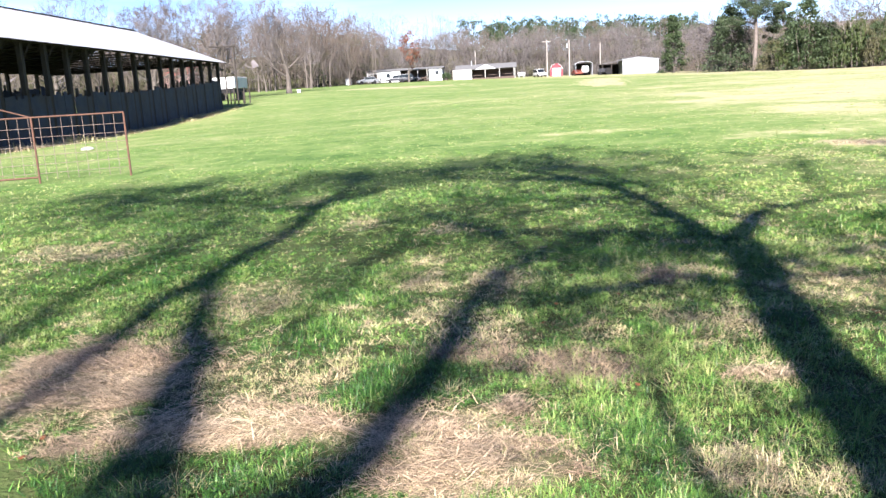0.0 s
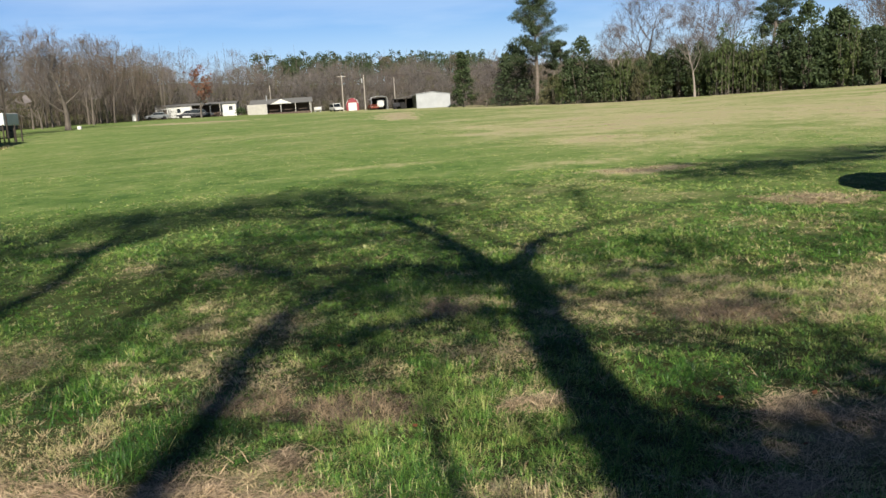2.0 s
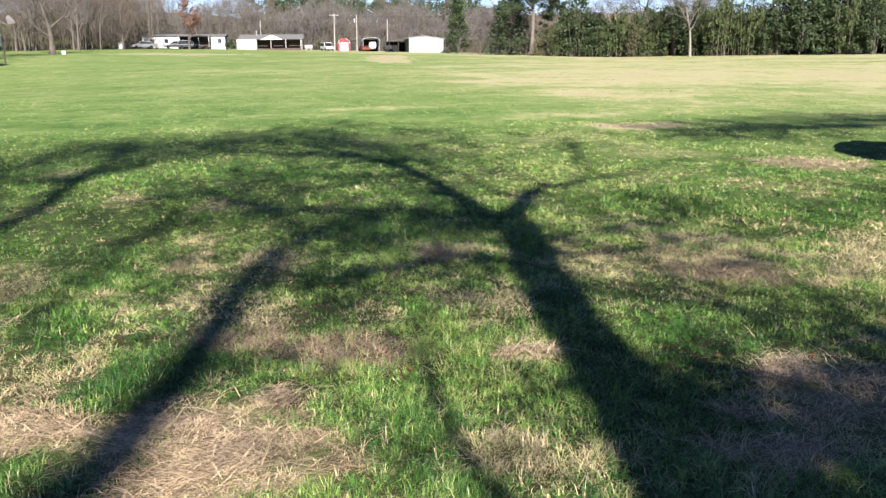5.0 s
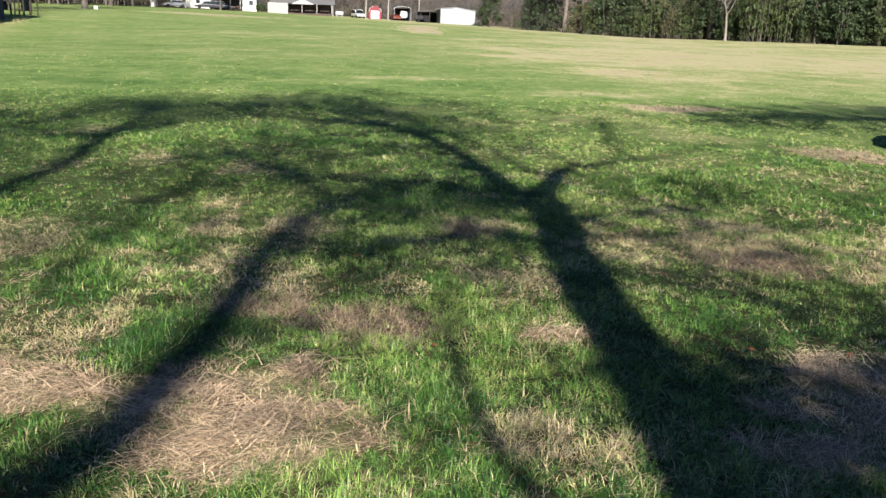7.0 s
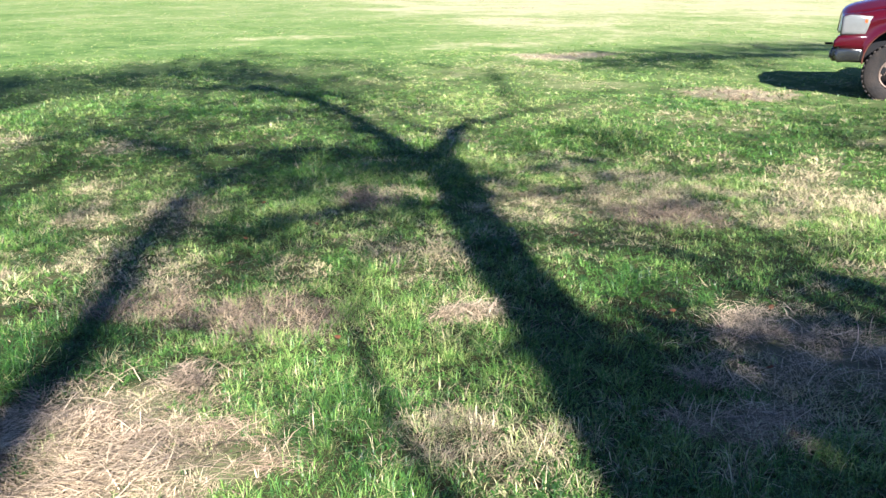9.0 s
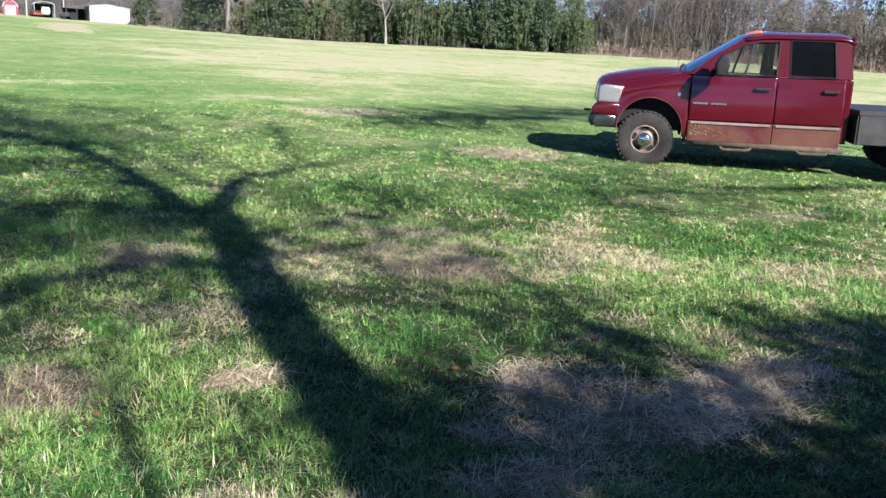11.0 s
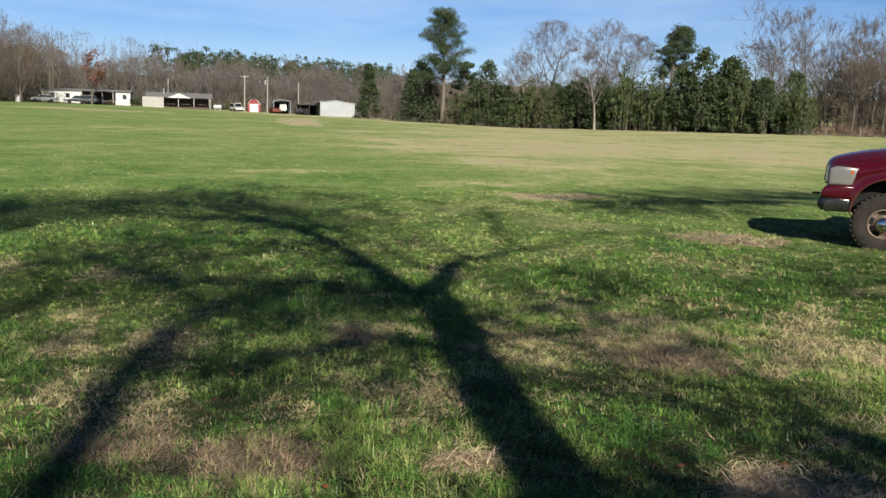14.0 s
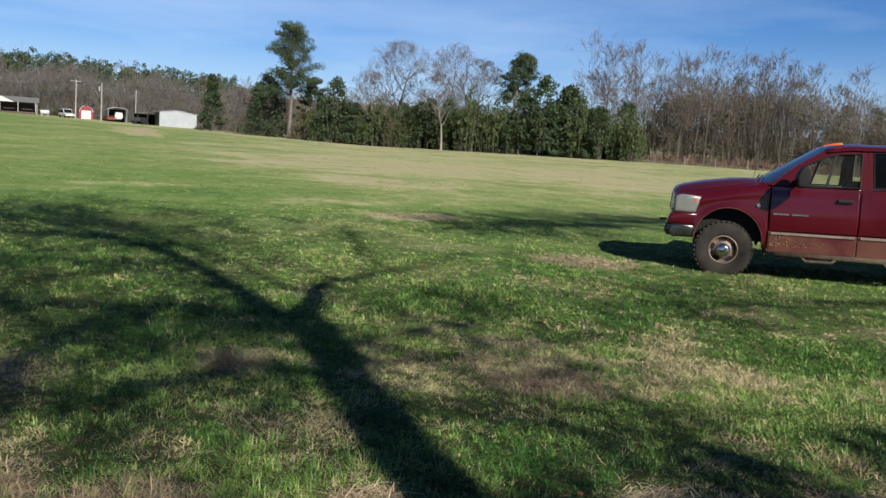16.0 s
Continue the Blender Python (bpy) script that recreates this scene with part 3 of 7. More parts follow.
    ob = blades("straw", np.stack([x, y, z], 1), rng.uniform(0.03, 0.15, n), rng.uniform(0.0018, 0.0052, n), rng.uniform(0.7, 1.1, n), yaw, M_STRAW, flat=True)
    tagged(ob, "tan dead straw lying in matted patches on the grass", "straw", kind="stuff")
    x, y = scatter(rng, 90000, 1.5, 7.5)          # long stalks across the mats, and some strays in the grass round them
    keep = rng.rand(len(x)) < patches(x, y, STRAW, 0.8) ** 2
    x, y = x[keep][:2600], y[keep][:2600]
    n = len(x)
    z = terrain(x, y) + rng.uniform(0.01, 0.055, n)
    stalks = blades("straw_stalks", np.stack([x, y, z], 1), rng.uniform(0.10, 0.30, n), rng.uniform(0.0025, 0.0055, n), rng.uniform(0.8, 1.1, n),
                    rng.choice([0.0, math.pi], n) + rng.normal(0.15, 0.55, n) * (1 + smoothstep(2, 3, x)) - math.pi / 2, M_STRAW, flat=True)
    tagged(stalks, "long pale dead stalks lying across the straw", "straw", kind="stuff")

    # low clover and broad-leaved weeds, three small leaflets each
    x, y = scatter(rng, 90000, 1.4, 10)
    cl = np.maximum(0.8 * smoothstep(0.50, 0.72, vnoise(x + 40, y, 0.8)), 0.8 * patches(x, y, LUSH_AND_SHADE)) * (1 - patches(x, y, STRAW)) * (1 - np.clip(dryness(x, y) * 1.2, 0, 1))
    keep = rng.rand(len(x)) < cl
    x, y = x[keep][:15000], y[keep][:15000]
    n = len(x)
    z = terrain(x, y) + rng.uniform(0.015, 0.055, n)
    vs = []
    for k in range(3):
        a = rng.uniform(0, 0.6, n) + k * 2.094
        s = rng.uniform(0.005, 0.013, n) * (1 + 0.6 * smoothstep(5, 9, np.hypot(x - 1, y)))
        c, sn = np.cos(a), np.sin(a)
        lift = rng.uniform(-0.5, 0.9, n) * s
        p0 = np.stack([x, y, z], 1)
        p1 = np.stack([x + s * (c - 0.6 * sn), y + s * (sn + 0.6 * c), z + lift], 1)
        p2 = np.stack([x + 1.7 * s * c, y + 1.7 * s * sn, z + lift], 1)
        p3 = np.stack([x + s * (c + 0.6 * sn), y + s * (sn - 0.6 * c), z + lift], 1)
        vs.append(np.stack([p0, p1, p2, p3], 1).reshape(-1, 3))
    v = np.concatenate(vs)
    f = np.arange(len(v)).reshape(-1, 4)
    tagged(mesh_np("clover", v, f, M_CLOVER), "low bright green clover growing in the grass", "clover", kind="stuff")


build_grass()


# ---- trees ----
def tube_arrays(segs, sides):
    a = np.array([s[0] for s in segs], dtype=float)
    b = np.array([s[1] for s in segs], dtype=float)
    ra = np.array([s[2] for s in segs])
    rb = np.array([s[3] for s in segs])
    d = b - a
    d /= np.linalg.norm(d, axis=1)[:, None] + 1e-9
    ref = np.where(np.abs(d[:, 2:3]) > 0.9, np.array([[1.0, 0, 0]]), np.array([[0, 0, 1.0]]))
    u = np.cross(d, ref)
    u /= np.linalg.norm(u, axis=1)[:, None] + 1e-9
    v = np.cross(d, u)
    ang = np.arange(sides) * 2 * np.pi / sides
    ring = u[:, None, :] * np.cos(ang)[None, :, None] + v[:, None, :] * np.sin(ang)[None, :, None]
    lo = a[:, None, :] + ring * ra[:, None, None]
    hi = b[:, None, :] + ring * rb[:, None, None]
    verts = np.concatenate([lo, hi], 1).reshape(-1, 3)
    base = np.arange(len(segs))[:, None] * (2 * sides)
    k = np.arange(sides)[None, :]
    k2 = (k + 1) % sides
    faces = np.stack([base + k, base + k2, base + sides + k2, base + sides + k], 2).reshape(-1, 4)
    return verts, faces


def ribbon_arrays(segs, seed=0):
    """Fine twigs as thin flat slivers."""
    rng = np.random.RandomState(seed)
    a = np.array([s[0] for s in segs], dtype=float)
    b = np.array([s[1] for s in segs], dtype=float)
    ra = np.array([s[2] for s in segs])[:, None]
    rb = np.array([s[3] for s in segs])[:, None]
    d = b - a
    u = np.cross(d, rng.normal(0, 1, d.shape))
    u /= np.linalg.norm(u, axis=1)[:, None] + 1e-9
    v = np.stack([a - u * ra, a + u * ra, b + u * rb, b - u * rb], 1).reshape(-1, 3)
    return v, np.arange(len(v)).reshape(-1, 4)


def join_arrays(items):
    vs, fs, n = [], [], 0
    for v, f in items:
        vs.append(v)
        fs.append(f + n)
        n += len(v)
    return np.concatenate(vs), np.concatenate(fs)


def grow(rng, p, d, length, r, level, segs, levels, kids, up=0.12, wild=0.35, shrink=0.7):
    """A branch that wanders and forks."""
    p, d = np.array(p, dtype=float), np.array(d, dtype=float)
    n = 3 if level < levels - 1 else 2
    r1 = r
    nodes = []
    for i in range(n):
        d = d + rng.normal(0, wild * 0.35, 3) + np.array([0, 0, up])
        d /= np.linalg.norm(d)
        q = p + d * length / n
        r2 = max(r1 * 0.8, r * 0.3)
        segs[level].append((p, q, r1, r2))
        nodes.append((q, d.copy(), r2))
        p, r1 = q, r2
    if level + 1 >= levels:
        return
    for i in range(kids[level]):
        q, dd, rr = nodes[-1] if i < 2 else nodes[rng.randint(0, n)]
        side = rng.normal(0, 1, 3)
        side -= dd * side.dot(dd)
        side /= np.linalg.norm(side) + 1e-9
        nd = dd * rng.uniform(0.6, 1.0) + side * (rng.uniform(0.45, 1.0) if level < 2 else rng.uniform(0.25, 0.75))
        nd /= np.linalg.norm(nd)
        grow(rng, q, nd, length * shrink * rng.uniform(0.75, 1.15), rr * 0.62, level + 1, segs, levels, kids, up, wild, shrink)


def bare_tree_arrays(seed, h, r, clear=0.3, kids=(6, 5, 5, 9), levels=5, up=0.15, wild=0.4, twig=0.010, spread=0.27, per=2, haze=0, dome=0.0):
    rng = np.random.RandomState(seed)
    segs = [[] for _ in range(levels)]
    trunk = []
    p, d = np.array([0, 0, -0.2]), np.array([rng.normal(0, 0.04), rng.normal(0, 0.04), 1.0])
    n = 7
    top = h * 0.72
    for i in range(n):
        q = p + d * (top / n)
        d = d + np.array([rng.normal(0, 0.06), rng.normal(0, 0.06), 0])
        ra, rb = r * (1 - 0.85 * i / n), r * (1 - 0.85 * (i + 1) / n)
        trunk.append((p, q, ra * (1.25 if i == 0 else 1), rb))
        if (i + 1) / n >= clear:
            for k in range(per if i < n - 1 else 4):
                a = rng.uniform(0, 2 * np.pi)
                tilt = rng.uniform(0.5, 1.0) if i < n - 1 else rng.uniform(0.2, 0.6)
                nd = np.array([math.cos(a) * tilt, math.sin(a) * tilt, rng.uniform(0.6, 1.0)])
                grow(rng, q, nd / np.linalg.norm(nd), h * spread * rng.uniform(0.7, 1.1) * (1.1 - 0.4 * i / n), rb * 0.55, 1, segs, levels, kids, up, wild)
        p = q
    trunk_a = tube_arrays(trunk, 7)
    limb = segs[1] + (segs[2] if levels > 4 else [])
    fine = [(a, b, max(x, twig), max(y, twig * 0.7)) for lv in segs[3 if levels > 4 else 2:] for a, b, x, y in lv]
    ends = [fine[i] for i in rng.randint(0, len(fine), haze)]      # the finest twigs, a haze round the branch ends
    for a, b, x, y in ends:
        nd = (b - a) / (np.linalg.norm(b - a) + 1e-9) + rng.normal(0, 0.6, 3) + np.array([0, 0, 0.25])
        q = a + (b - a) * rng.rand()
        fine.append((q, q + nd / np.linalg.norm(nd) * h * rng.uniform(0.018, 0.042), twig * 0.7, twig * 0.25))
    out = [trunk_a, tube_arrays(limb, 4 if levels > 4 else 3), ribbon_arrays(fine, seed)]
    k = h / np.percentile(out[2][0][:, 2], 99.5)
    for v, _ in out:                              # to the height wanted
        v[:, 2] *= k
        if dome:                                  # stray shoots drawn back to a round crown of that half width
            c = np.array([0, 0, h * 0.45])
            q = np.linalg.norm((v - c) / np.array([h * dome, h * dome, h * 0.53]), axis=1)
            f = np.where((q > 0.8) & (v[:, 2] > h * 0.25), (0.8 + 0.3 * (q - 0.8)) / q, 1.0)
            v[:] = c + (v - c) * f[:, None]
    return out


def leaf_arrays(rng, centers, spread, per, size, aspect=0.5, flat=0.0):
    """Clumps of small leaf quads round centres."""
    c = np.repeat(np.asarray(centers), per, 0)
    n = len(c)
    off = rng.normal(0, 1, (n, 3))
    off /= np.linalg.norm(off, axis=1)[:, None]
    sp = np.repeat(np.asarray(spread), per) if np.ndim(spread) else spread
    off *= (rng.uniform(0.2, 1, n) ** 0.6 * sp)[:, None]
    off[:, 2] *= 0.75
    p = c + off
    u = rng.normal(0, 1, (n, 3))
    u[:, 2] *= 1 - flat
    u /= np.linalg.norm(u, axis=1)[:, None]
    w = np.cross(u, rng.normal(0, 1, (n, 3)))
    w /= np.linalg.norm(w, axis=1)[:, None] + 1e-9
    s = size * rng.uniform(0.6, 1.4, n)[:, None]
    u, w = u * s, w * s * aspect
    v = np.stack([p - u, p - w * 0.8, p + u, p + w], 1).reshape(-1, 3)
    return v, np.arange(len(v)).reshape(-1, 4)


def crown(t, a, mat_a, b, mat_b, name="crown"):
    """One mesh of limbs and fine twigs or leaves, each with its own surface."""
    v, f = join_arrays([a, b])
    ob = mesh_np(name, v, f, mat_a)
    ob.data.materials.append(mat_b)
    ob.data.polygons.foreach_set("material_index", (np.arange(len(f)) >= len(a[1])).astype(np.int32))
    ob.parent = t
    return ob


def bare_tree(name, seed, h, r, at, label, bark=None, twigs=None, group="", **kw):
    t = thing(name, label, "tree", group)
    ta, la, fa = bare_tree_arrays(seed, h, r, **kw)
    mesh_np("trunk", *ta, bark or M_BARK, True).parent = t
    crown(t, la, bark or M_BARK, fa, twigs or M_TWIG)
    t.matrix_world = pose(at[0], at[1], ground_z(*at[:2]))
    return t


def pine_tree(name, seed, h, r, at, label, crown_from=0.45, width=0.18, group="", clumps=90, bark=None, leaf=None, taper=0.35):
    rng = np.random.RandomState(seed)
    t = thing(name, label, "tree", group)
    segs, p = [], np.array([0, 0, -0.2])
    d = np.array([rng.normal(0, 0.02), 0, 1.0])
    for i in range(8):
        q = p + d * h * 0.97 / 8
        d = d + np.array([rng.normal(0, 0.03), rng.normal(0, 0.03), 0])
        segs.append((p, q, r * (1 - 0.8 * i / 8), r * (1 - 0.8 * (i + 1) / 8)))
        p = q
    limbs, cs, sp = [], [], []
    for k in range(clumps):
        f = crown_from + (1 - crown_from) * (k + rng.rand()) / clumps
        i = min(int(f * 8), 7)
        a, b = np.array(segs[i][0]), np.array(segs[i][1])
        q = a + (b - a) * (f * 8 - i)
        g = (f - crown_from) / (1 - crown_from)
        env = (1 - g) ** 0.8 * (1 - taper) + taper * (1 - g ** 3)
        L = h * width * (0.35 + env) * rng.uniform(0.45, 1.15)
        an = rng.uniform(0, 2 * np.pi)
        e = q + np.array([math.cos(an) * L, math.sin(an) * L, L * rng.uniform(0.0, 0.45)])
        limbs.append((q, e, r * 0.18, r * 0.05))
        for s in (1.0, 0.7):
            cs.append(q + (e - q) * s)
            sp.append(h * 0.050 * rng.uniform(0.6, 1.35))
    mesh_np("trunk", *tube_arrays(segs, 8), bark or M_PINE_BARK, True).parent = t
    crown(t, tube_arrays(limbs, 4), bark or M_PINE_BARK, leaf_arrays(rng, cs, np.array(sp), 130, 0.19, 0.2), leaf or M_NEEDLE)
    t.matrix_world = pose(at[0], at[1], ground_z(*at[:2]))
    return t


def evergreen(name, seed, h, w, at, label, leaf, per=1900, shape=0.7, size=0.26, group="", category="shrub"):
    """A dense bush or cedar, leafy to the ground."""
    rng = np.random.RandomState(seed)
    t = thing(name, label, category, group)
    stems, cs = [], []
    for k in range(7):
        a, l = rng.uniform(0, 6.28), rng.uniform(0, w * 0.3)
        stems.append((np.array([math.cos(a) * l * 0.5, math.sin(a) * l * 0.5, -0.1]), np.array([math.cos(a) * l, math.sin(a) * l, h * rng.uniform(0.5, 0.85)]), 0.06, 0.02))
    m = per // 25
    for k in range(m):
        f = rng.rand() ** 0.85
        rad = w * 0.5 * ((1 - f) ** shape * 0.9 + 0.12) * math.sqrt(rng.uniform(0.25, 1)) * rng.uniform(0.8, 1.15)
        a = rng.uniform(0, 6.28)
        cs.append((math.cos(a) * rad, math.sin(a) * rad, 0.25 + f * h * 0.95))
    crown(t, tube_arrays(stems, 5), M_BARK, leaf_arrays(rng, cs, max(0.45, w * 0.11), 25, size, 0.45), leaf, "foliage")
    t.matrix_world = pose(at[0], at[1], ground_z(*at[:2]))
    return t


# the tall trees of the right-hand wood edge
pine_tree("pine", 3, 18.8, 0.36, (37.4, 135.7), "tall old pine with a bare lower trunk and ragged crown", 0.38, 0.19, clumps=100)
pine_tree("pine", 8, 15.6, 0.32, (68.4, 117.6), "tall dark green pine behind the shrub hedge", 0.5, 0.155, clumps=70, taper=0.75)
pine_tree("pine", 9, 10.5, 0.24, (42.2, 137.5), "young dense pine beside the tall one", 0.05, 0.26, clumps=80)
evergreen("cedar_tree", 10, 10.4, 8.0, (35.0, 141.5), "broad grey green cedar, leafy to the ground at the wood edge", M_NEEDLE, 5200, 0.6, 0.2, category="tree")
evergreen("cedar_tree", 12, 10.6, 5.6, (30.0, 163.0), "dark cone-shaped cedar beside the metal building", M_CEDAR, 4200, 0.85, 0.24, category="tree")
evergreen("cedar_tree", 14, 9.4, 8.4, (65.6, 96.8), "dense dark green cedar with broad low boughs at the wood edge", M_CEDAR, 5600, 0.8, category="tree")
big = dict(bark=M_BARK, twigs=M_TWIG_PALE, twig=0.014, up=0.13, wild=0.42, kids=(6, 5, 5, 5), haze=9000, dome=0.40)
bare_tree("bare_tree", 21, 20, 0.36, (57.4, 139.5), "tall leafless tree with pale spreading limbs", clear=0.42, **big)
bare_tree("bare_tree", 22, 19.5, 0.34, (63.1, 131.5), "tall leafless tree with pale spreading limbs", clear=0.4, **big)
bare_tree("bare_tree", 23, 16.8, 0.28, (68.2, 129.2), "leafless tree with pale fine twigs", clear=0.42, **big)
bare_tree("bare_tree", 24, 12.4, 0.17, (45.5, 120.5), "slender leafless tree with a pale straight trunk", clear=0.42, spread=0.24, **{**big, "haze": 4000, "bark": M_BARK_PALE})
bare_tree("bare_tree", 25, 12.3, 0.18, (51.9, 108.1), "slender leafless tree with a pale straight trunk", clear=0.42, spread=0.24, **{**big, "haze": 4000, "bark": M_BARK_PALE})
bare_tree("bare_tree", 26, 8.4, 0.13, (31.2, 147.5), "small leafless tree with a pale trunk", clear=0.28, spread=0.26, **big)
bare_tree("bare_tree", 27, 9.8, 0.14, (33.9, 146.9), "small leafless tree with a pale trunk", clear=0.28, spread=0.26, **big)
bare_tree("bare_tree", 28, 19.3, 0.3, (83.9, 113.3), "tall leafless tree rising above the wood edge", clear=0.42, bark=M_BARK, twigs=M_TWIG_PALE, twig=0.014, up=0.13, wild=0.42, kids=(6, 5, 5, 5), haze=6000)

# three kinds of wood-edge tree, copied along the edges
kinds = [bare_tree("bare_tree", 31 + k, 15.5, 0.2, (83 + 2 * k, 101 - 6 * k), "slim leafless woodland tree with grey brown twigs",
                   group="trees of the wood edge", clear=(0.28, 0.42, 0.14)[k], spread=0.17, twigs=(M_TWIG, M_TWIG_BROWN, M_TWIG_BROWN)[k], kids=(0, 4, 3, 3), twig=0.015, wild=0.38, up=0.2, haze=1300) for k in range(3)]
rng_t = random.Random(7)


def wood_top(f):
    """How tall the right-hand wood grows along its edge: it sinks towards its far end."""
    return 1.0 - 0.38 * float(smoothstep(0.24, 0.48, f))


edge_rows = []
for k in range(46):                      # the right-hand wood, running away behind the truck
    f = k / 45
    x, y = 77 + 34 * f + rng_t.uniform(-3, 3), 98 - 66 * f + rng_t.uniform(-4, 4)
    edge_rows.append((x + (k % 3) * 3.5, y + (k % 3) * 3, rng_t.uniform(0.78, 1.10) * wood_top(f)))
for k in range(42):                      # the left-hand wood, behind the barn and the drive
    f = k / 41
    x, y = -78 + 46 * f + rng_t.uniform(-3, 3), 92 + 66 * f ** 1.4 + rng_t.uniform(-5, 5)
    edge_rows.append((x, y + (k % 2) * 7, rng_t.uniform(0.78, 1.05)))
for k in range(16):                      # behind the houses
    edge_rows.append((-36 + 4.8 * k + rng_t.uniform(-2, 2), 197 + rng_t.uniform(-3, 8), rng_t.uniform(0.6, 0.82)))
for k, (x, y, s) in enumerate(edge_rows):
    copy_thing(kinds[rng_t.randrange(3)], pose(x, y, ground_z(x, y), 0, 0, rng_t.uniform(0, 360)) @ Matrix.Diagonal((s, s, s * rng_t.uniform(0.92, 1.08), 1)))
oak = dict(twigs=M_TWIG_PALE, clear=0.28, kids=(6, 5, 5, 5), twig=0.014, haze=10000, up=0.08, dome=0.46)
bare_tree("bare_tree", 41, 14.0, 0.5, (-34.6, 99.0), "big leafless oak behind the barn", spread=0.36, **oak)
bare_tree("bare_tree", 42, 13.8, 0.45, (-45.8, 105.2), "big leafless oak behind the barn", spread=0.36, **oak)
bare_tree("bare_tree", 43, 13.4, 0.42, (-58.0, 104.0), "big leafless oak behind the barn", spread=0.34, **oak)
bare_tree("bare_tree", 44, 13.0, 0.40, (-31.5, 118.0), "leafless oak with a round grey crown beyond the barn", spread=0.34, **oak)


def rust_tree():
    rng = np.random.RandomState(51)
    t = thing("oak_tree", "small oak holding its dead rust-brown leaves", "tree")
    ta, la, fa = bare_tree_arrays(51, 10.0, 0.2, clear=0.2, levels=4, kids=(5, 4, 3), spread=0.26)
    mesh_np("trunk", *ta, M_BARK, True).parent = t
    crown(t, la, M_BARK, leaf_arrays(rng, fa[0][::14], 0.5, 6, 0.2, 0.6), M_RUST_LEAF)
    t.matrix_world = pose(-21.3, 173.1, ground_z(-21.3, 173.1))


rust_tree()

# the cane and evergreen hedge along the field's edge
def cane_thicket(seed, h, w, at, label, leaf):
    """Many slim canes that arch outwards, feathered with drooping leaves almost to the ground."""
    rng = np.random.RandomState(seed)
    t = thing("evergreen_shrub", label, "shrub", "hedge shrubs")
    stems, cs = [], []
    for k in range(34):
        a, l = rng.uniform(0, 6.283), w * 0.42 * math.sqrt(rng.rand())
        p = np.array([math.cos(a) * l * 0.8, math.sin(a) * l * 0.8, -0.1])
        hh, b = h * rng.uniform(0.55, 1.08) * (1 - 0.35 * (l / (w * 0.42)) ** 2), rng.uniform(0, 6.283)
        bend = np.array([math.cos(b), math.sin(b), 0]) * hh * rng.uniform(0.04, 0.16)
        m, q = p + np.array([0, 0, hh * 0.6]) + bend * 0.3, p + np.array([0, 0, hh]) + bend
        stems += [(p, m, 0.025, 0.02), (m, q, 0.02, 0.008)]
        for i in range(15):
            f = rng.uniform(0.10, 1.0) ** 0.8
            c = p + (m - p) * f / 0.6 if f < 0.6 else m + (q - m) * (f - 0.6) / 0.4
            cs.append(c + rng.normal(0, 0.12, 3))
    v, f = leaf_arrays(rng, cs, 0.36, 5, 0.19, 0.26, -1.2)
    crown(t, tube_arrays(stems, 4), M_BARK, (v, f), leaf, "foliage")
    t.matrix_world = pose(at[0], at[1], ground_z(*at[:2]))
    return t


cane = [cane_thicket(60, 6.2, 4.0, (39.7, 127.0), "tall feathery green cane thicket at the wood edge", M_BAMBOO),
        evergreen("evergreen_shrub", 61, 6.2, 4.4, (43.7, 121.6), "dense dark evergreen shrub at the wood edge", M_CEDAR, 3000, 0.6, 0.15, group="hedge shrubs"),
        cane_thicket(62, 5.2, 4.6, (47.7, 116.2), "spreading olive green cane thicket at the wood edge", M_OLIVE)]
for k, (x, y, hh) in enumerate(((44.6, 131.5, 6.4), (47.8, 128.2, 5.6), (39.6, 133.6, 4.2), (51.0, 124.5, 6.0))):
    evergreen("evergreen_shrub", 320 + k, hh, 5.2, (x, y), "olive brown half-bare bush at the wood edge", M_OLIVE, 2200, 0.45, 0.15)
rng_h = random.Random(9)
for k in range(76):
    f = k / 75
    x, y = 41 + 29 * f + rng_h.uniform(-0.8, 0.8), 126 - 37 * f + rng_h.uniform(-0.8, 0.8)
    back = (k % 3) * 2.4
    s = rng_h.uniform(0.75, 1.18) * (1.28 if k % 2 else 1.0)
    copy_thing(cane[rng_h.choice((0, 0, 1, 1, 2)) if k % 3 else rng_h.choice((0, 0, 1))], pose(x + back * 0.8, y + back * 0.65, ground_z(x, y), 0, 0, rng_h.uniform(0, 360)) @ Matrix.Diagonal((s, s, s * rng_h.uniform(0.8, 1.2), 1)))


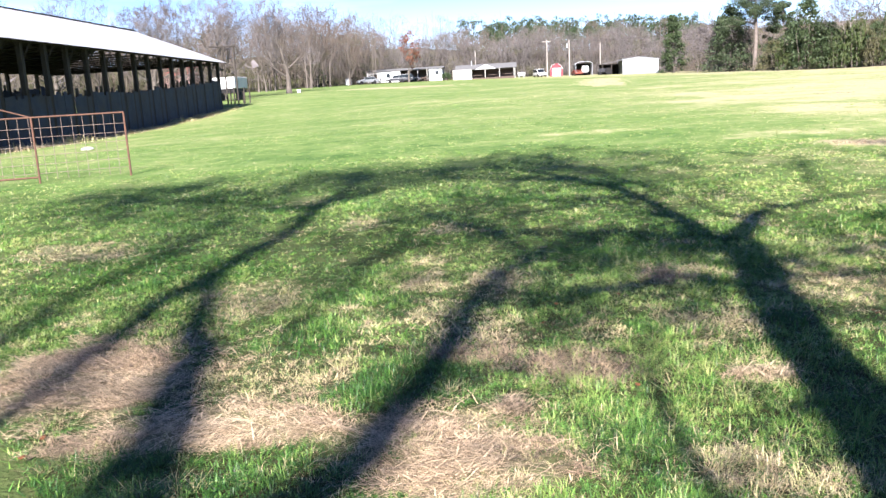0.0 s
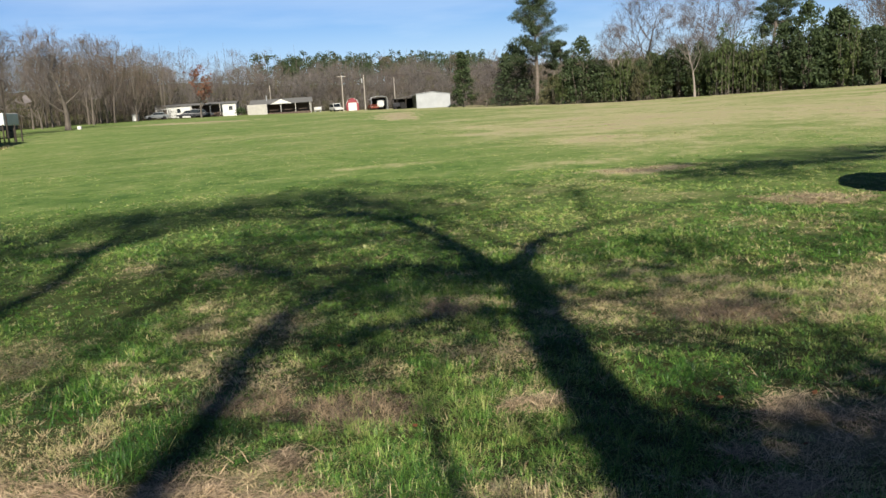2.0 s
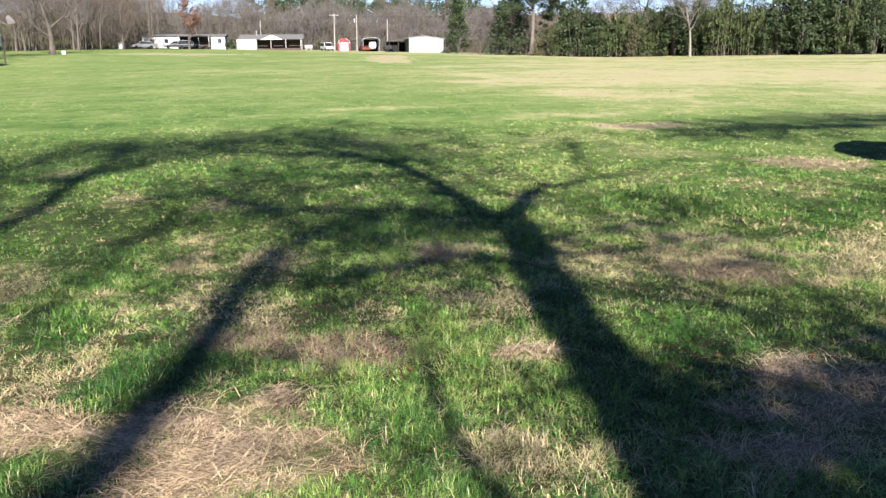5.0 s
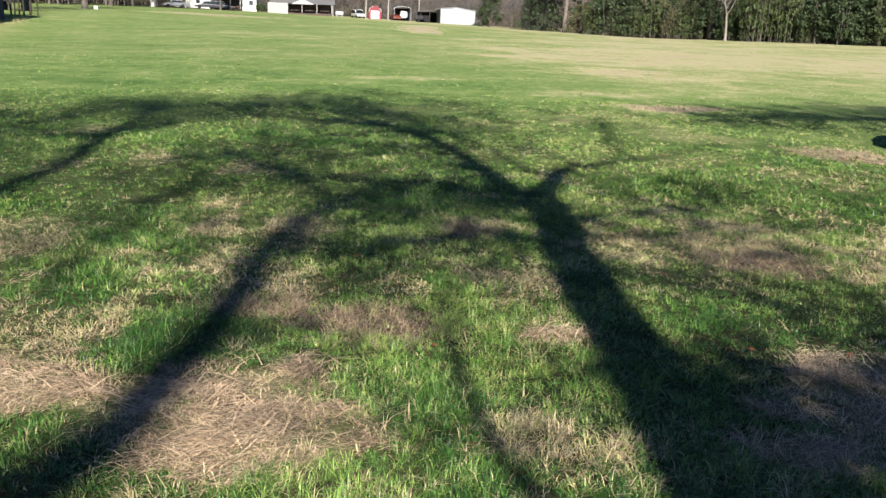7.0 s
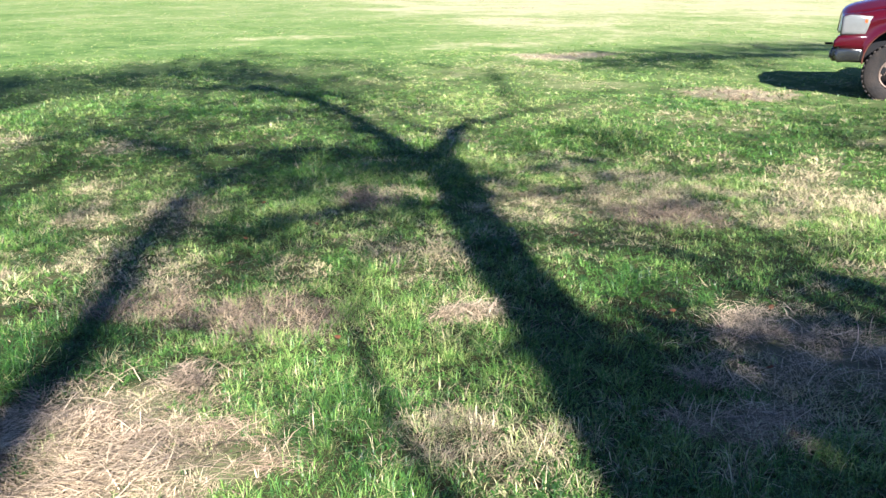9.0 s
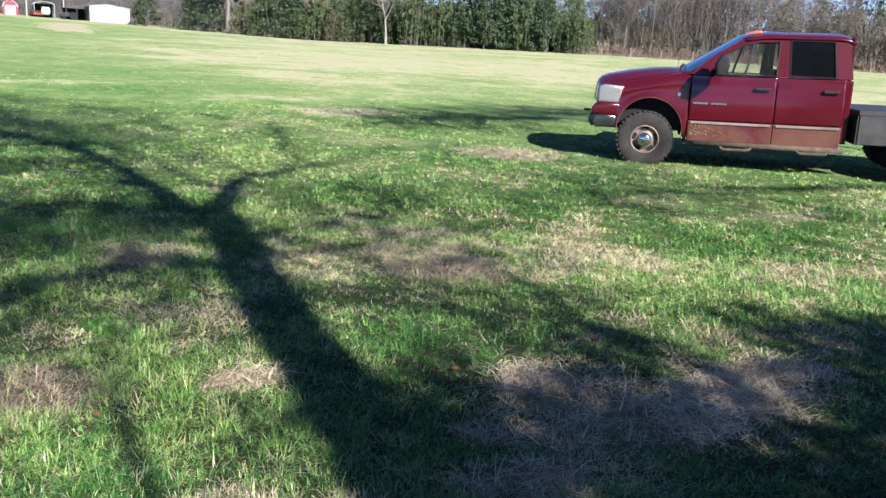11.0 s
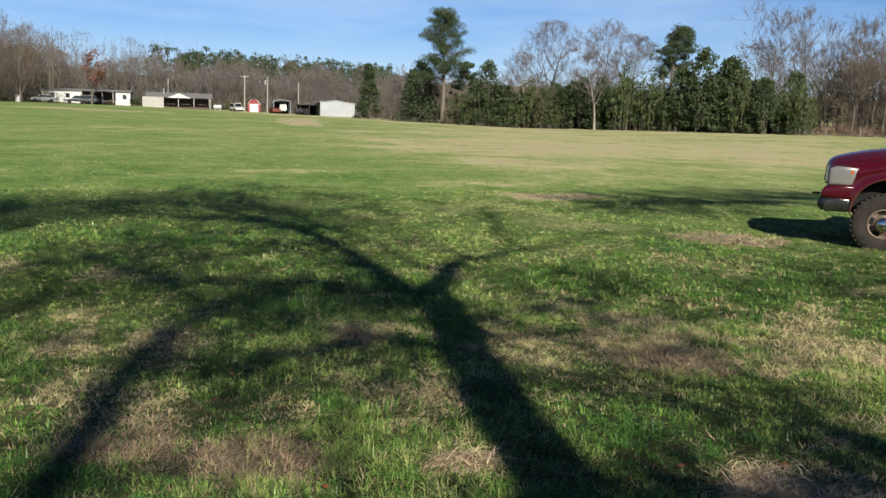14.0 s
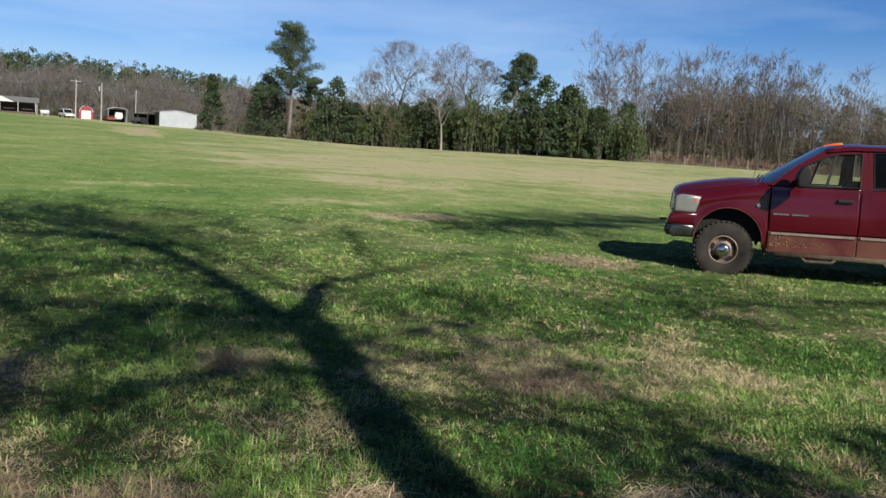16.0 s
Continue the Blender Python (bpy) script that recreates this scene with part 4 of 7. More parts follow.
def woods():
    """The mass of bare wood and pines behind the single trees."""
    rng = np.random.RandomState(71)
    protos = [bare_tree_arrays(80 + k, 14.5, 0.16, clear=0.22, levels=4, kids=(0, 4, 4), twig=0.035, spread=0.26, wild=0.5, up=0.1) for k in range(4)]
    trunks, twigs, brown = [], [], []
    spots = []
    for k in range(110):
        f = rng.rand()
        spots.append((80 + 45 * f + rng.uniform(2, 26), 108 - 76 * f + rng.uniform(2, 22), rng.uniform(0.65, 1.0) * wood_top(f)))
    for k in range(70):
        spots.append((rng.uniform(-62, 75), rng.uniform(204, 240), rng.uniform(0.55, 0.78)))
    for k in range(45):
        f = rng.rand()
        spots.append((-95 + 56 * f + rng.uniform(-6, 3), 105 + 85 * f + rng.uniform(0, 18), rng.uniform(0.7, 0.95)))
    for k in range(30):
        spots.append((rng.uniform(36, 85), 0, rng.uniform(0.45, 0.75)))
        x = spots[-1][0]
        spots[-1] = (x, 178 - 0.95 * x + rng.uniform(2, 22), spots[-1][2])
    for i, (x, y, s) in enumerate(spots):
        ta, la, fa = protos[i % 4]
        a = rng.uniform(0, 6.28)
        c, sn = math.cos(a) * s, math.sin(a) * s
        z = ground_z(x, y)

        def put(v):
            return np.stack([v[:, 0] * c - v[:, 1] * sn + x, v[:, 0] * sn + v[:, 1] * c + y, v[:, 2] * s + z], 1)
        trunks += [(put(ta[0]), ta[1]), (put(la[0]), la[1])]
        (brown if i % 3 == 0 else twigs).append((put(fa[0]), fa[1]))
    w = thing("woods", "leafless grey brown winter woods behind the field", "woods", kind="stuff")
    mesh_np("trunks", *join_arrays(trunks), M_BARK).parent = w
    mesh_np("twigs", *join_arrays(twigs), M_TWIG).parent = w
    mesh_np("brown_twigs", *join_arrays(brown), M_TWIG_BROWN).parent = w
    # pines on the ridge behind, and green among the bare stems
    cs, sp, tr = [], [], []
    for k in range(190):
        x = -16 + 78 * rng.rand() ** 0.8
        y, h = rng.uniform(236, 262), rng.uniform(9.6, 12.4) * (0.82 + 0.18 * smoothstep(-14, 10, x))
        z = ground_z(x, y)
        tr.append((np.array([x, y, z]), np.array([x, y, z + h * 0.95]), 0.2, 0.06))
        for q in range(15):
            f = rng.uniform(0.35, 1)
            l, a = h * 0.2 * (1.25 - f) * 1.6, rng.uniform(0, 6.28)
            cs.append((x + math.cos(a) * l, y + math.sin(a) * l, z + h * f))
            sp.append(0.9)
    for k in range(40):
        f = rng.rand()
        x, y, h = 84 + 36 * f + rng.uniform(0, 12), 100 - 66 * f + rng.uniform(0, 10), rng.uniform(5, 10)
        z = ground_z(x, y)
        tr.append((np.array([x, y, z]), np.array([x, y, z + h * 0.95]), 0.15, 0.05))
        for q in range(14):
            g = rng.uniform(0.2, 1)
            l, a = h * 0.2 * (1.2 - g), rng.uniform(0, 6.28)
            cs.append((x + math.cos(a) * l, y + math.sin(a) * l, z + h * g))
            sp.append(0.8)
    mesh_np("pine_trunks", *tube_arrays(tr, 5), M_PINE_BARK).parent = w
    mesh_np("pine_crowns", *leaf_arrays(rng, cs, np.array(sp), 17, 0.32, 0.45), M_NEEDLE).parent = w
    # undergrowth: a haze of fine twigs, vines and a little green
    def belt(k):
        f, q = rng.rand(), k % 18
        if q < 4:                                 # along the right-hand wood
            return 76 + 40 * f + rng.uniform(-1, 9), 93 - 68 * f + rng.uniform(-1, 8), 9.0 * wood_top(f)
        if q < 6:                                 # deep in it
            return 100 + 60 * f + rng.uniform(0, 14), 128 - 92 * f + rng.uniform(0, 14), 11.0 * wood_top(f)
        if q < 11:                                # behind the barn and the drive
            return -100 + 70 * f + rng.uniform(-3, 2), 88 + 84 * f + rng.uniform(-2, 16), 11.0 + 2.0 * math.sin(9.0 * f)
        if q < 15:                                # behind the houses
            x = rng.uniform(-60, 56)
            return x, rng.uniform(193, 220), 9.0 + 1.2 * math.sin(0.31 * x)
        if q < 16:
            return rng.uniform(-90, 110), rng.uniform(224, 262), 10.5
        return 30 + 48 * f + rng.uniform(0, 9), 160 - 52 * f + rng.uniform(0, 9), 7.0
    low, far_low, tall, green, stems = [], [], [], [], []
    for k in range(18000):
        x, y, h = belt(k)
        z = ground_z(x, y)
        q = rng.rand()
        ((far_low if y > 185 else low) if q < 0.64 else green if q < 0.82 else tall).append((x, y, z + h * rng.rand() ** (0.85 if h > 8.9 else 1.4)))
        if k % 15 == 0:                           # saplings
            hh = h * rng.uniform(0.7, 1.25)
            stems.append((np.array([x, y, z - 0.1]), np.array([x + rng.normal(0, 0.5), y, z + hh]), rng.uniform(0.03, 0.08), 0.02))
    mesh_np("undergrowth", *leaf_arrays(rng, low, 1.7, 18, 0.68, 0.028, -1.2), M_TWIG_BROWN).parent = w
    mesh_np("far_undergrowth", *leaf_arrays(rng, far_low, 1.9, 24, 0.95, 0.030, -1.6), M_TWIG).parent = w
    brush = []                                    # low reddish brush along the foot of the right-hand wood
    for k in range(1000):
        f = rng.rand()
        x, y = 68 + 44 * f + rng.normal(0, 1.2), 101 - 72 * f + rng.normal(0, 1.6)
        brush.append((x, y, ground_z(x, y) + rng.uniform(0.05, 0.9)))
    mesh_np("brush", *leaf_arrays(rng, brush, 0.7, 12, 0.32, 0.07, -0.8), M_BRUSH).parent = w
    mesh_np("vines", *leaf_arrays(rng, tall, 1.4, 18, 0.40, 0.055, -0.5), M_TWIG_BROWN).parent = w
    mesh_np("green_undergrowth", *leaf_arrays(rng, green, 1.3, 24, 0.20, 0.35), M_OLIVE).parent = w
    mesh_np("saplings", *tube_arrays(stems, 3), M_BARK).parent = w


woods()


# ---- the shade trees behind the camera, known by their shadows ----
def shade_point(g, back):
    """The point of a tree, standing at y = back, whose shadow falls on the ground point g."""
    k = (g[1] - back) / SUN_DIR.y
    return np.array([g[0] - SUN_DIR.x * k, back, -SUN_DIR.z * k])


def shade_tree(name, label, seed, base, trunk, limbs, twig_len=0.85):
    """trunk and limbs: where their shadows run on the ground, with the radii at both ends, the depth,
    the number of twigs at each joint and from where along the limb they grow."""
    rng = np.random.RandomState(seed)
    t = thing(name, label, "tree")

    def line(pts, r0, r1, back, wander=0.0):
        ps = [shade_point(g, back + wander * math.sin(1.7 * i)) for i, g in enumerate(pts)]
        fine = []
        for i in range(len(ps) - 1):
            for q in (0, 0.5):
                fine.append(ps[i] + (ps[i + 1] - ps[i]) * q + rng.normal(0, 0.03, 3) * (i > 0 or q > 0))
        fine.append(ps[-1])
        n = len(fine) - 1
        return [(fine[i], fine[i + 1], r0 + (r1 - r0) * i / n, r0 + (r1 - r0) * (i + 1) / n) for i in range(n)]

    tr = line(trunk[0], trunk[1], trunk[2], base)
    b = tr[0][0]
    foot = np.array([b[0], base, -0.1])
    tr.insert(0, (foot, b, trunk[1] * 1.15, trunk[1]))
    tr.insert(0, (foot + np.array([0, 0, -0.2]), foot + np.array([0, 0, 0.5]), trunk[1] * 1.6, trunk[1] * 1.12))
    fine = []
    for i, (pts, r0, r1, deep, dense, start) in enumerate(limbs):
        sg = line(pts, r0, r1, base, deep)
        ob = mesh_np("limb", *tube_arrays(sg, 7), M_BARK, True)
        ob.parent = t
        levels = [[] for _ in range(4)]
        for j, (p, q, ra, rb) in enumerate(sg):
            if j / len(sg) < start:
                continue
            for k in range(int(dense + rng.rand())):
                d = (q - p) / (np.linalg.norm(q - p) + 1e-9) * 0.5 + rng.normal(0, 0.6, 3)
                d /= np.linalg.norm(d)
                grow(rng, p + (q - p) * rng.rand() ** 0.6, d, twig_len * rng.uniform(0.5, 1.2), min(max(rb, 0.03) * 0.5, 0.03), 1, levels, 4, (3, 3, 4), 0.02, 0.5, 0.7)
        fine += [(a, bb, max(x, 0.015), max(y, 0.010)) for lv in levels for a, bb, x, y in lv]
    mesh_np("trunk", *tube_arrays(tr, 12), M_BARK, True).parent = t
    fine = [f for f in fine if min(f[0][2], f[1][2]) > 2.2]
    mesh_np("crown", *ribbon_arrays(fine, seed), M_TWIG).parent = t
    return t


def spray(start, cx, cy, rx, ry, n, seed, dense=2.2, r=0.032):
    """Thin upper branches from start, ending in thick sprays of twigs whose shade mottles one stretch of ground."""
    rng = random.Random(seed)
    rows = []
    for k in range(n):
        a, l = rng.uniform(0, 6.283), math.sqrt(rng.random())
        x, y = cx + rx * l * math.cos(a), cy + ry * l * math.sin(a)
        sx, sy = start
        mid = (sx + (x - sx) * 0.55 + rng.uniform(-0.4, 0.4), sy + (y - sy) * 0.5 + rng.uniform(-0.3, 0.3))
        rows.append(([(sx, sy), mid, (x, y)], r, 0.012, 0.8, dense, 0.6))
    return rows


MAIN_LIMBS = [
    ([(2.95, 7.9), (2.75, 8.3), (2.70, 9.7), (2.53, 11.2), (2.23, 12.4), (1.75, 13.8), (1.15, 15.4), (0.16, 17.3)], 0.18, 0.04, 0.2, 2.5, 0.35),
    ([(3.0, 8.0), (3.18, 8.5), (3.62, 9.6), (3.75, 9.85)], 0.17, 0.10, 0.1, 0, 0.9),
    ([(3.66, 9.7), (4.14, 10.09), (4.96, 10.69), (5.66, 11.2), (6.9, 12.3)], 0.075, 0.014, 0.2, 1, 0.4),
    ([(4.96, 10.69), (5.05, 12.11), (5.69, 14.96)], 0.045, 0.02, 0.3, 1, 0.4),
    ([(3.45, 9.3), (3.21, 10.12), (2.88, 12.0), (2.5, 13.7), (1.8, 15.9), (1.0, 18.6)], 0.05, 0.03, 0.5, 2.5, 0.15),
]
MAIN_LIMBS += [                                   # limbs that droop towards the south
    ([(2.75, 6.0), (2.3, 6.5), (1.7, 6.3), (1.1, 6.15), (0.6, 6.3)], 0.05, 0.025, 0.3, 3, 0.15),
    ([(2.9, 7.9), (2.2, 8.7), (1.57, 8.85), (1.0, 8.95), (0.4, 9.2), (-0.2, 10.2), (-0.51, 11.0)], 0.03, 0.06, 0.3, 1.6, 0.3),
    ([(2.7, 6.4), (2.1, 5.7), (1.70, 5.0), (1.60, 4.34), (1.54, 3.65), (1.59, 3.1), (1.66, 2.5), (1.76, 1.9)], 0.014, 0.05, 0.15, 0.6, 0.2),
]
MAIN_LIMBS += spray((1.8, 13.4), -0.4, 16.4, 2.4, 1.6, 12, 1, 6) + spray((2.2, 12.2), 2.4, 17.0, 1.5, 2.2, 7, 2, 5)
MAIN_LIMBS += spray((2.4, 11.5), 0.4, 11.0, 1.5, 1.0, 5, 3, 4) + spray((2.7, 8.6), 2.1, 7.1, 0.6, 0.4, 3, 4, 4) + spray((2.6, 9.5), 2.0, 12.6, 1.6, 1.6, 6, 24, 4)
for at, (cx, cy, rx, ry) in (((1.75, 13.8), (-0.23, 15.9, 0.6, 0.9)), ((1.2, 15.2), (0.99, 15.9, 0.5, 0.9)), ((1.75, 13.8), (2.64, 18.2, 0.6, 1.0)), ((0.4, 9.2), (-0.2, 10.8, 0.4, 0.6)),
                             ((2.2, 12.4), (1.77, 14.3, 0.5, 0.7)), ((2.5, 11.2), (2.88, 12.5, 0.4, 0.8)), ((2.7, 8.6), (2.0, 7.8, 0.35, 0.35)), ((2.5, 6.2), (1.6, 6.65, 0.3, 0.4)), ((2.4, 8.4), (1.16, 7.7, 0.35, 0.35)),
                             ((3.0, 7.4), (4.05, 7.7, 0.3, 0.2)), ((3.0, 7.4), (4.8, 7.5, 0.3, 0.2)), ((5.1, 12.1), (5.98, 15.2, 0.6, 0.7))):
    MAIN_LIMBS += spray(at, cx, cy, rx, ry, 2, int(50 + 10 * cx), 5, 0.024)
MAIN_LIMBS += spray((2.7, 8.6), 1.9, 7.5, 0.8, 0.9, 3, 31, 4, 0.022) + spray((2.4, 6.4), 1.5, 6.1, 0.7, 0.3, 4, 32, 5, 0.022)
MAIN_LIMBS += spray((3.0, 7.2), 4.1, 5.3, 0.6, 0.35, 4, 5, 4) + spray((3.0, 7.0), 4.2, 7.7, 0.8, 0.2, 2, 6, 4)
MAIN_LIMBS += spray((2.9, 6.4), 5.5, 6.8, 0.9, 0.3, 2, 7, 4) + spray((2.7, 6.0), 3.8, 4.1, 0.9, 0.35, 4, 8, 4) + spray((4.1, 9.8), 4.6, 15.0, 1.6, 1.4, 3, 9, 3)
shade_tree("shade_tree", "large leafless shade tree with a thick forked trunk", 91, -8.0,
           ([(2.25, 1.0), (2.46, 3.0), (2.53, 3.9), (2.58, 4.65), (2.75, 5.8), (2.95, 7.1), (2.98, 8.0)], 0.26, 0.21), MAIN_LIMBS)
# a tree further back, whose bent trunk throws a soft shade
MIDDLE_LIMBS = [
    ([(1.03, 7.95), (1.41, 8.45), (2.04, 8.70), (2.7, 8.5)], 0.085, 0.07, 0.2, 1.2, 0.1),
    ([(0.80, 7.30), (0.7, 8.6), (0.2, 10.0), (0.0, 12.4)], 0.05, 0.03, 0.3, 2, 0.3),
] + spray((0.7, 8.6), 0.3, 9.0, 1.0, 0.7, 3, 25, 3)
shade_tree("shade_tree", "slender leafless shade tree with a bent trunk", 94, -20.0,
           ([(-0.66, 1.0), (-0.44, 1.9), (-0.24, 2.4), (-0.07, 2.85), (0.10, 3.4), (0.23, 4.0), (0.31, 4.88), (0.36, 5.9), (0.55, 6.6), (0.80, 7.3), (1.03, 7.95)], 0.21, 0.12), MIDDLE_LIMBS)
SECOND_LIMBS = [
    ([(-2.1, 6.8), (-2.28, 7.2), (-2.27, 8.1), (-2.16, 9.4), (-2.24, 12.3), (-2.32, 16.6)], 0.18, 0.11, 0.2, 2, 0.3),
    ([(-2.15, 7.1), (-2.40, 6.4), (-2.31, 5.35), (-2.25, 4.66), (-2.22, 3.9), (-2.15, 2.6)], 0.14, 0.09, 0.15, 0.6, 0.1),
    ([(-2.3, 15.8), (-3.3, 15.4), (-3.56, 12.0), (-3.25, 9.5), (-3.28, 8.1), (-3.32, 7.4), (-3.34, 6.6), (-3.2, 5.77), (-3.05, 4.6)], 0.05, 0.10, 0.2, 1.5, 0.1),
    ([(-2.2, 10.5), (-1.2, 11.8), (-0.1, 11.2), (-0.53, 8.97), (-0.68, 7.87), (-0.79, 6.97), (-0.87, 5.77), (-0.88, 5.0)], 0.02, 0.06, 0.2, 1.2, 0.3),
]
SECOND_LIMBS += spray((-2.25, 11.5), -3.9, 15.6, 2.4, 1.9, 14, 11, 6) + spray((-2.2, 12.5), -1.4, 15.2, 1.2, 2.0, 9, 12, 6) + spray((-2.15, 9.5), -3.0, 10.8, 0.9, 1.2, 3, 26, 3)
for at, (cx, cy, rx, ry) in (((-2.3, 13.0), (-2.41, 15.5, 0.6, 0.9)), ((-2.9, 15.6), (-3.88, 13.4, 0.5, 1.3)), ((-3.3, 9.0), (-3.63, 8.4, 0.6, 0.5)), ((-3.4, 11.0), (-4.27, 11.2, 0.5, 0.7)),
                             ((-0.5, 9.0), (-0.7, 8.5, 0.3, 0.5)), ((-3.6, 13.0), (-6.4, 13.0, 0.6, 0.6)), ((-3.6, 14.0), (-5.7, 14.2, 0.6, 0.7))):
    SECOND_LIMBS += spray(at, cx, cy, rx, ry, 2, int(90 - 10 * cx), 6, 0.024)
SECOND_LIMBS += spray((-3.6, 12.0), -5.8, 12.5, 1.8, 1.6, 6, 13, 4) + spray((-3.3, 9.5), -4.4, 8.6, 1.0, 1.4, 3, 14, 3) + spray((-3.7, 13.0), -7.5, 15.0, 1.6, 1.2, 8, 15, 5)
shade_tree("shade_tree", "leafless shade tree with drooping limbs", 92, -18.0,
           ([(-0.66, 1.0), (-0.87, 2.25), (-0.97, 2.8), (-1.12, 3.5), (-1.38, 4.45), (-1.53, 4.95), (-1.80, 5.7), (-2.14, 7.0)], 0.27, 0.12), SECOND_LIMBS)
THIRD_LIMBS = [
    ([(13.7, 3.0), (16.8, 6.0), (16.9, 13.0), (14.0, 16.8), (8.2, 17.8)], 0.07, 0.02, 0.6, 1.5, 0.5),
    ([(16.9, 11.0), (17.2, 15.5), (15.5, 18.5)], 0.06, 0.02, 0.6, 1.5, 0.4),
    ([(13.6, 4.0), (14.5, 6.5), (12.5, 7.6), (9.5, 8.0)], 0.045, 0.02, 0.6, 1, 0.4),
] + spray((14.0, 16.8), 10.0, 16.4, 2.2, 1.1, 18, 21, 8) + spray((15.5, 17.5), 14.0, 17.9, 2.6, 0.7, 18, 22, 8) + spray((12.6, 7.4), 8.0, 8.4, 1.6, 0.5, 6, 23, 6)
shade_tree("shade_tree", "leafless shade tree standing near the truck", 93, -9.0,
           ([(14.2, -2.0), (14.0, 1.0), (13.7, 4.0), (13.3, 8.0)], 0.25, 0.16), THIRD_LIMBS)
# the low evergreen bush whose shade lies at the foot of the trunk
evergreen("evergreen_shrub", 95, 7.0, 2.6, (2.75, -8.3), "tall dark evergreen bush behind the shade tree", M_CEDAR, 3600, 0.25, 0.13)
evergreen("evergreen_shrub", 96, 7.0, 2.8, (4.0, -8.6), "tall dark evergreen bush behind the shade tree", M_CEDAR, 7000, 0.10, 0.13)
evergreen("evergreen_shrub", 97, 7.0, 2.6, (5.7, -8.5), "tall dark evergreen bush behind the shade tree", M_CEDAR, 6000, 0.14, 0.13)


# ---- more materials ----
M_RED = mat("red_car_paint", (0.040, 0.0012, 0.0045), (0.035, 0.0011, 0.0038), scale=3, rough=0.2, spec=0.35, c3=(0.045, 0.0024, 0.006), scale3=1.3)
M_RED.node_tree.nodes["Principled BSDF"].inputs["Coat Weight"].default_value = 0.2
M_RED.node_tree.nodes["Principled BSDF"].inputs["Coat Roughness"].default_value = 0.12
M_MUD = mat("muddy_red_paint", (0.042, 0.003, 0.005), (0.066, 0.024, 0.014), scale=3.5, rough=0.4, bump=0.15, bump_scale=30, low=0.42, high=0.72, obj=True, c3=(0.068, 0.027, 0.015), scale3=1.4)
M_MUD_TAN = mat("tan_mud_splash", (0.135, 0.074, 0.038), (0.085, 0.046, 0.025), scale=9, rough=0.95, bump=0.6, bump_scale=30, obj=True)
M_MUD_DARK = mat("caked_mud", (0.070, 0.047, 0.030), (0.038, 0.027, 0.019), scale=14, rough=0.95, bump=0.8, bump_scale=30, obj=True)
M_STRIP = mat("dusty_grey_strip", (0.135, 0.105, 0.085), (0.085, 0.062, 0.05), scale=5, rough=0.6, obj=True)
M_CHROME = mat("chrome", (0.509, 0.509, 0.515), (0.447, 0.447, 0.447), scale=5, rough=0.14, metal=1.0)
M_DULL_CHROME = mat("dusty_chrome", (0.115, 0.112, 0.108), (0.06, 0.055, 0.048), scale=4, rough=0.2, metal=0.9, obj=True)
M_BLACK = mat("black_plastic", (0.006, 0.006, 0.007), (0.011, 0.010, 0.010), scale=6, rough=0.6, spec=0.15)
M_RUBBER = mat("dusty_rubber", (0.012, 0.010, 0.009), (0.024, 0.018, 0.014), scale=7, rough=0.9, bump=0.4, obj=True)
M_RIM = mat("dirty_steel_rim", (0.165, 0.118, 0.090), (0.085, 0.060, 0.046), scale=6, rough=0.6, metal=0.4, obj=True)
M_LENS = mat("clouded_headlight", (0.155, 0.155, 0.145), (0.125, 0.122, 0.112), scale=4, rough=0.25, spec=0.5, obj=True)
M_ORANGE = mat("amber_lens", (0.46, 0.085, 0.02), rough=0.25, spec=0.5)
M_GLASS = glass("window_glass", (0.93, 0.95, 0.94), 0.93)
M_GLASS_DARK = glass("tinted_glass", (0.077, 0.085, 0.092), 0.45)
M_GLASS_WIND = glass("windscreen_glass", (0.269, 0.323, 0.347), 0.12)
M_GLASS_WIND.node_tree.nodes["Principled BSDF"].inputs["IOR"].default_value = 3.0
M_SEAT = mat("grey_seat_cloth", (0.028, 0.026, 0.025), (0.037, 0.034, 0.031), scale=30, rough=0.95)
M_BED = mat("black_bed_steel", (0.014, 0.014, 0.014), (0.031, 0.026, 0.022), scale=5, rough=0.6, metal=0.2, obj=True)
M_BADGE = mat("silver_badge", (0.474, 0.474, 0.474), rough=0.25, metal=1.0)
M_POST = mat("weathered_post", (0.022, 0.018, 0.014), (0.037, 0.031, 0.026), scale=5, rough=0.95, bump=0.5, stretch=(1, 1, 0.2))
M_SIDING = mat("dark_siding_planks", (0.008, 0.012, 0.022), (0.015, 0.020, 0.032), scale=1.8, rough=0.7, island=0.5, c3=(0.017, 0.015, 0.016), scale3=0.9, bump=0.3)
M_ROOF = mat("galvanised_roof", (0.420, 0.420, 0.414), (0.352, 0.352, 0.346), scale=0.8, rough=0.42, metal=0.35, c3=(0.305, 0.298, 0.284), scale3=0.2)
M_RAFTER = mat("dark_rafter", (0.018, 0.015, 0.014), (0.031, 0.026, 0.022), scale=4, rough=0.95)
M_RUST = mat("rusty_pipe", (0.105, 0.052, 0.034), (0.068, 0.037, 0.026), scale=12, rough=0.85, metal=0.2, bump=0.3)
M_WIRE = mat("rusty_wire", (0.185, 0.148, 0.123), (0.123, 0.086, 0.068), scale=10, rough=0.7, metal=0.4)
M_WHITE = mat("white_siding", (0.41, 0.41, 0.40), (0.35, 0.35, 0.34), scale=1.5, rough=0.6, c3=(0.34, 0.335, 0.31), scale3=0.5)
M_WHITE_BRIGHT = mat("white_panel", (0.46, 0.46, 0.45), (0.41, 0.41, 0.40), scale=1.5, rough=0.5)
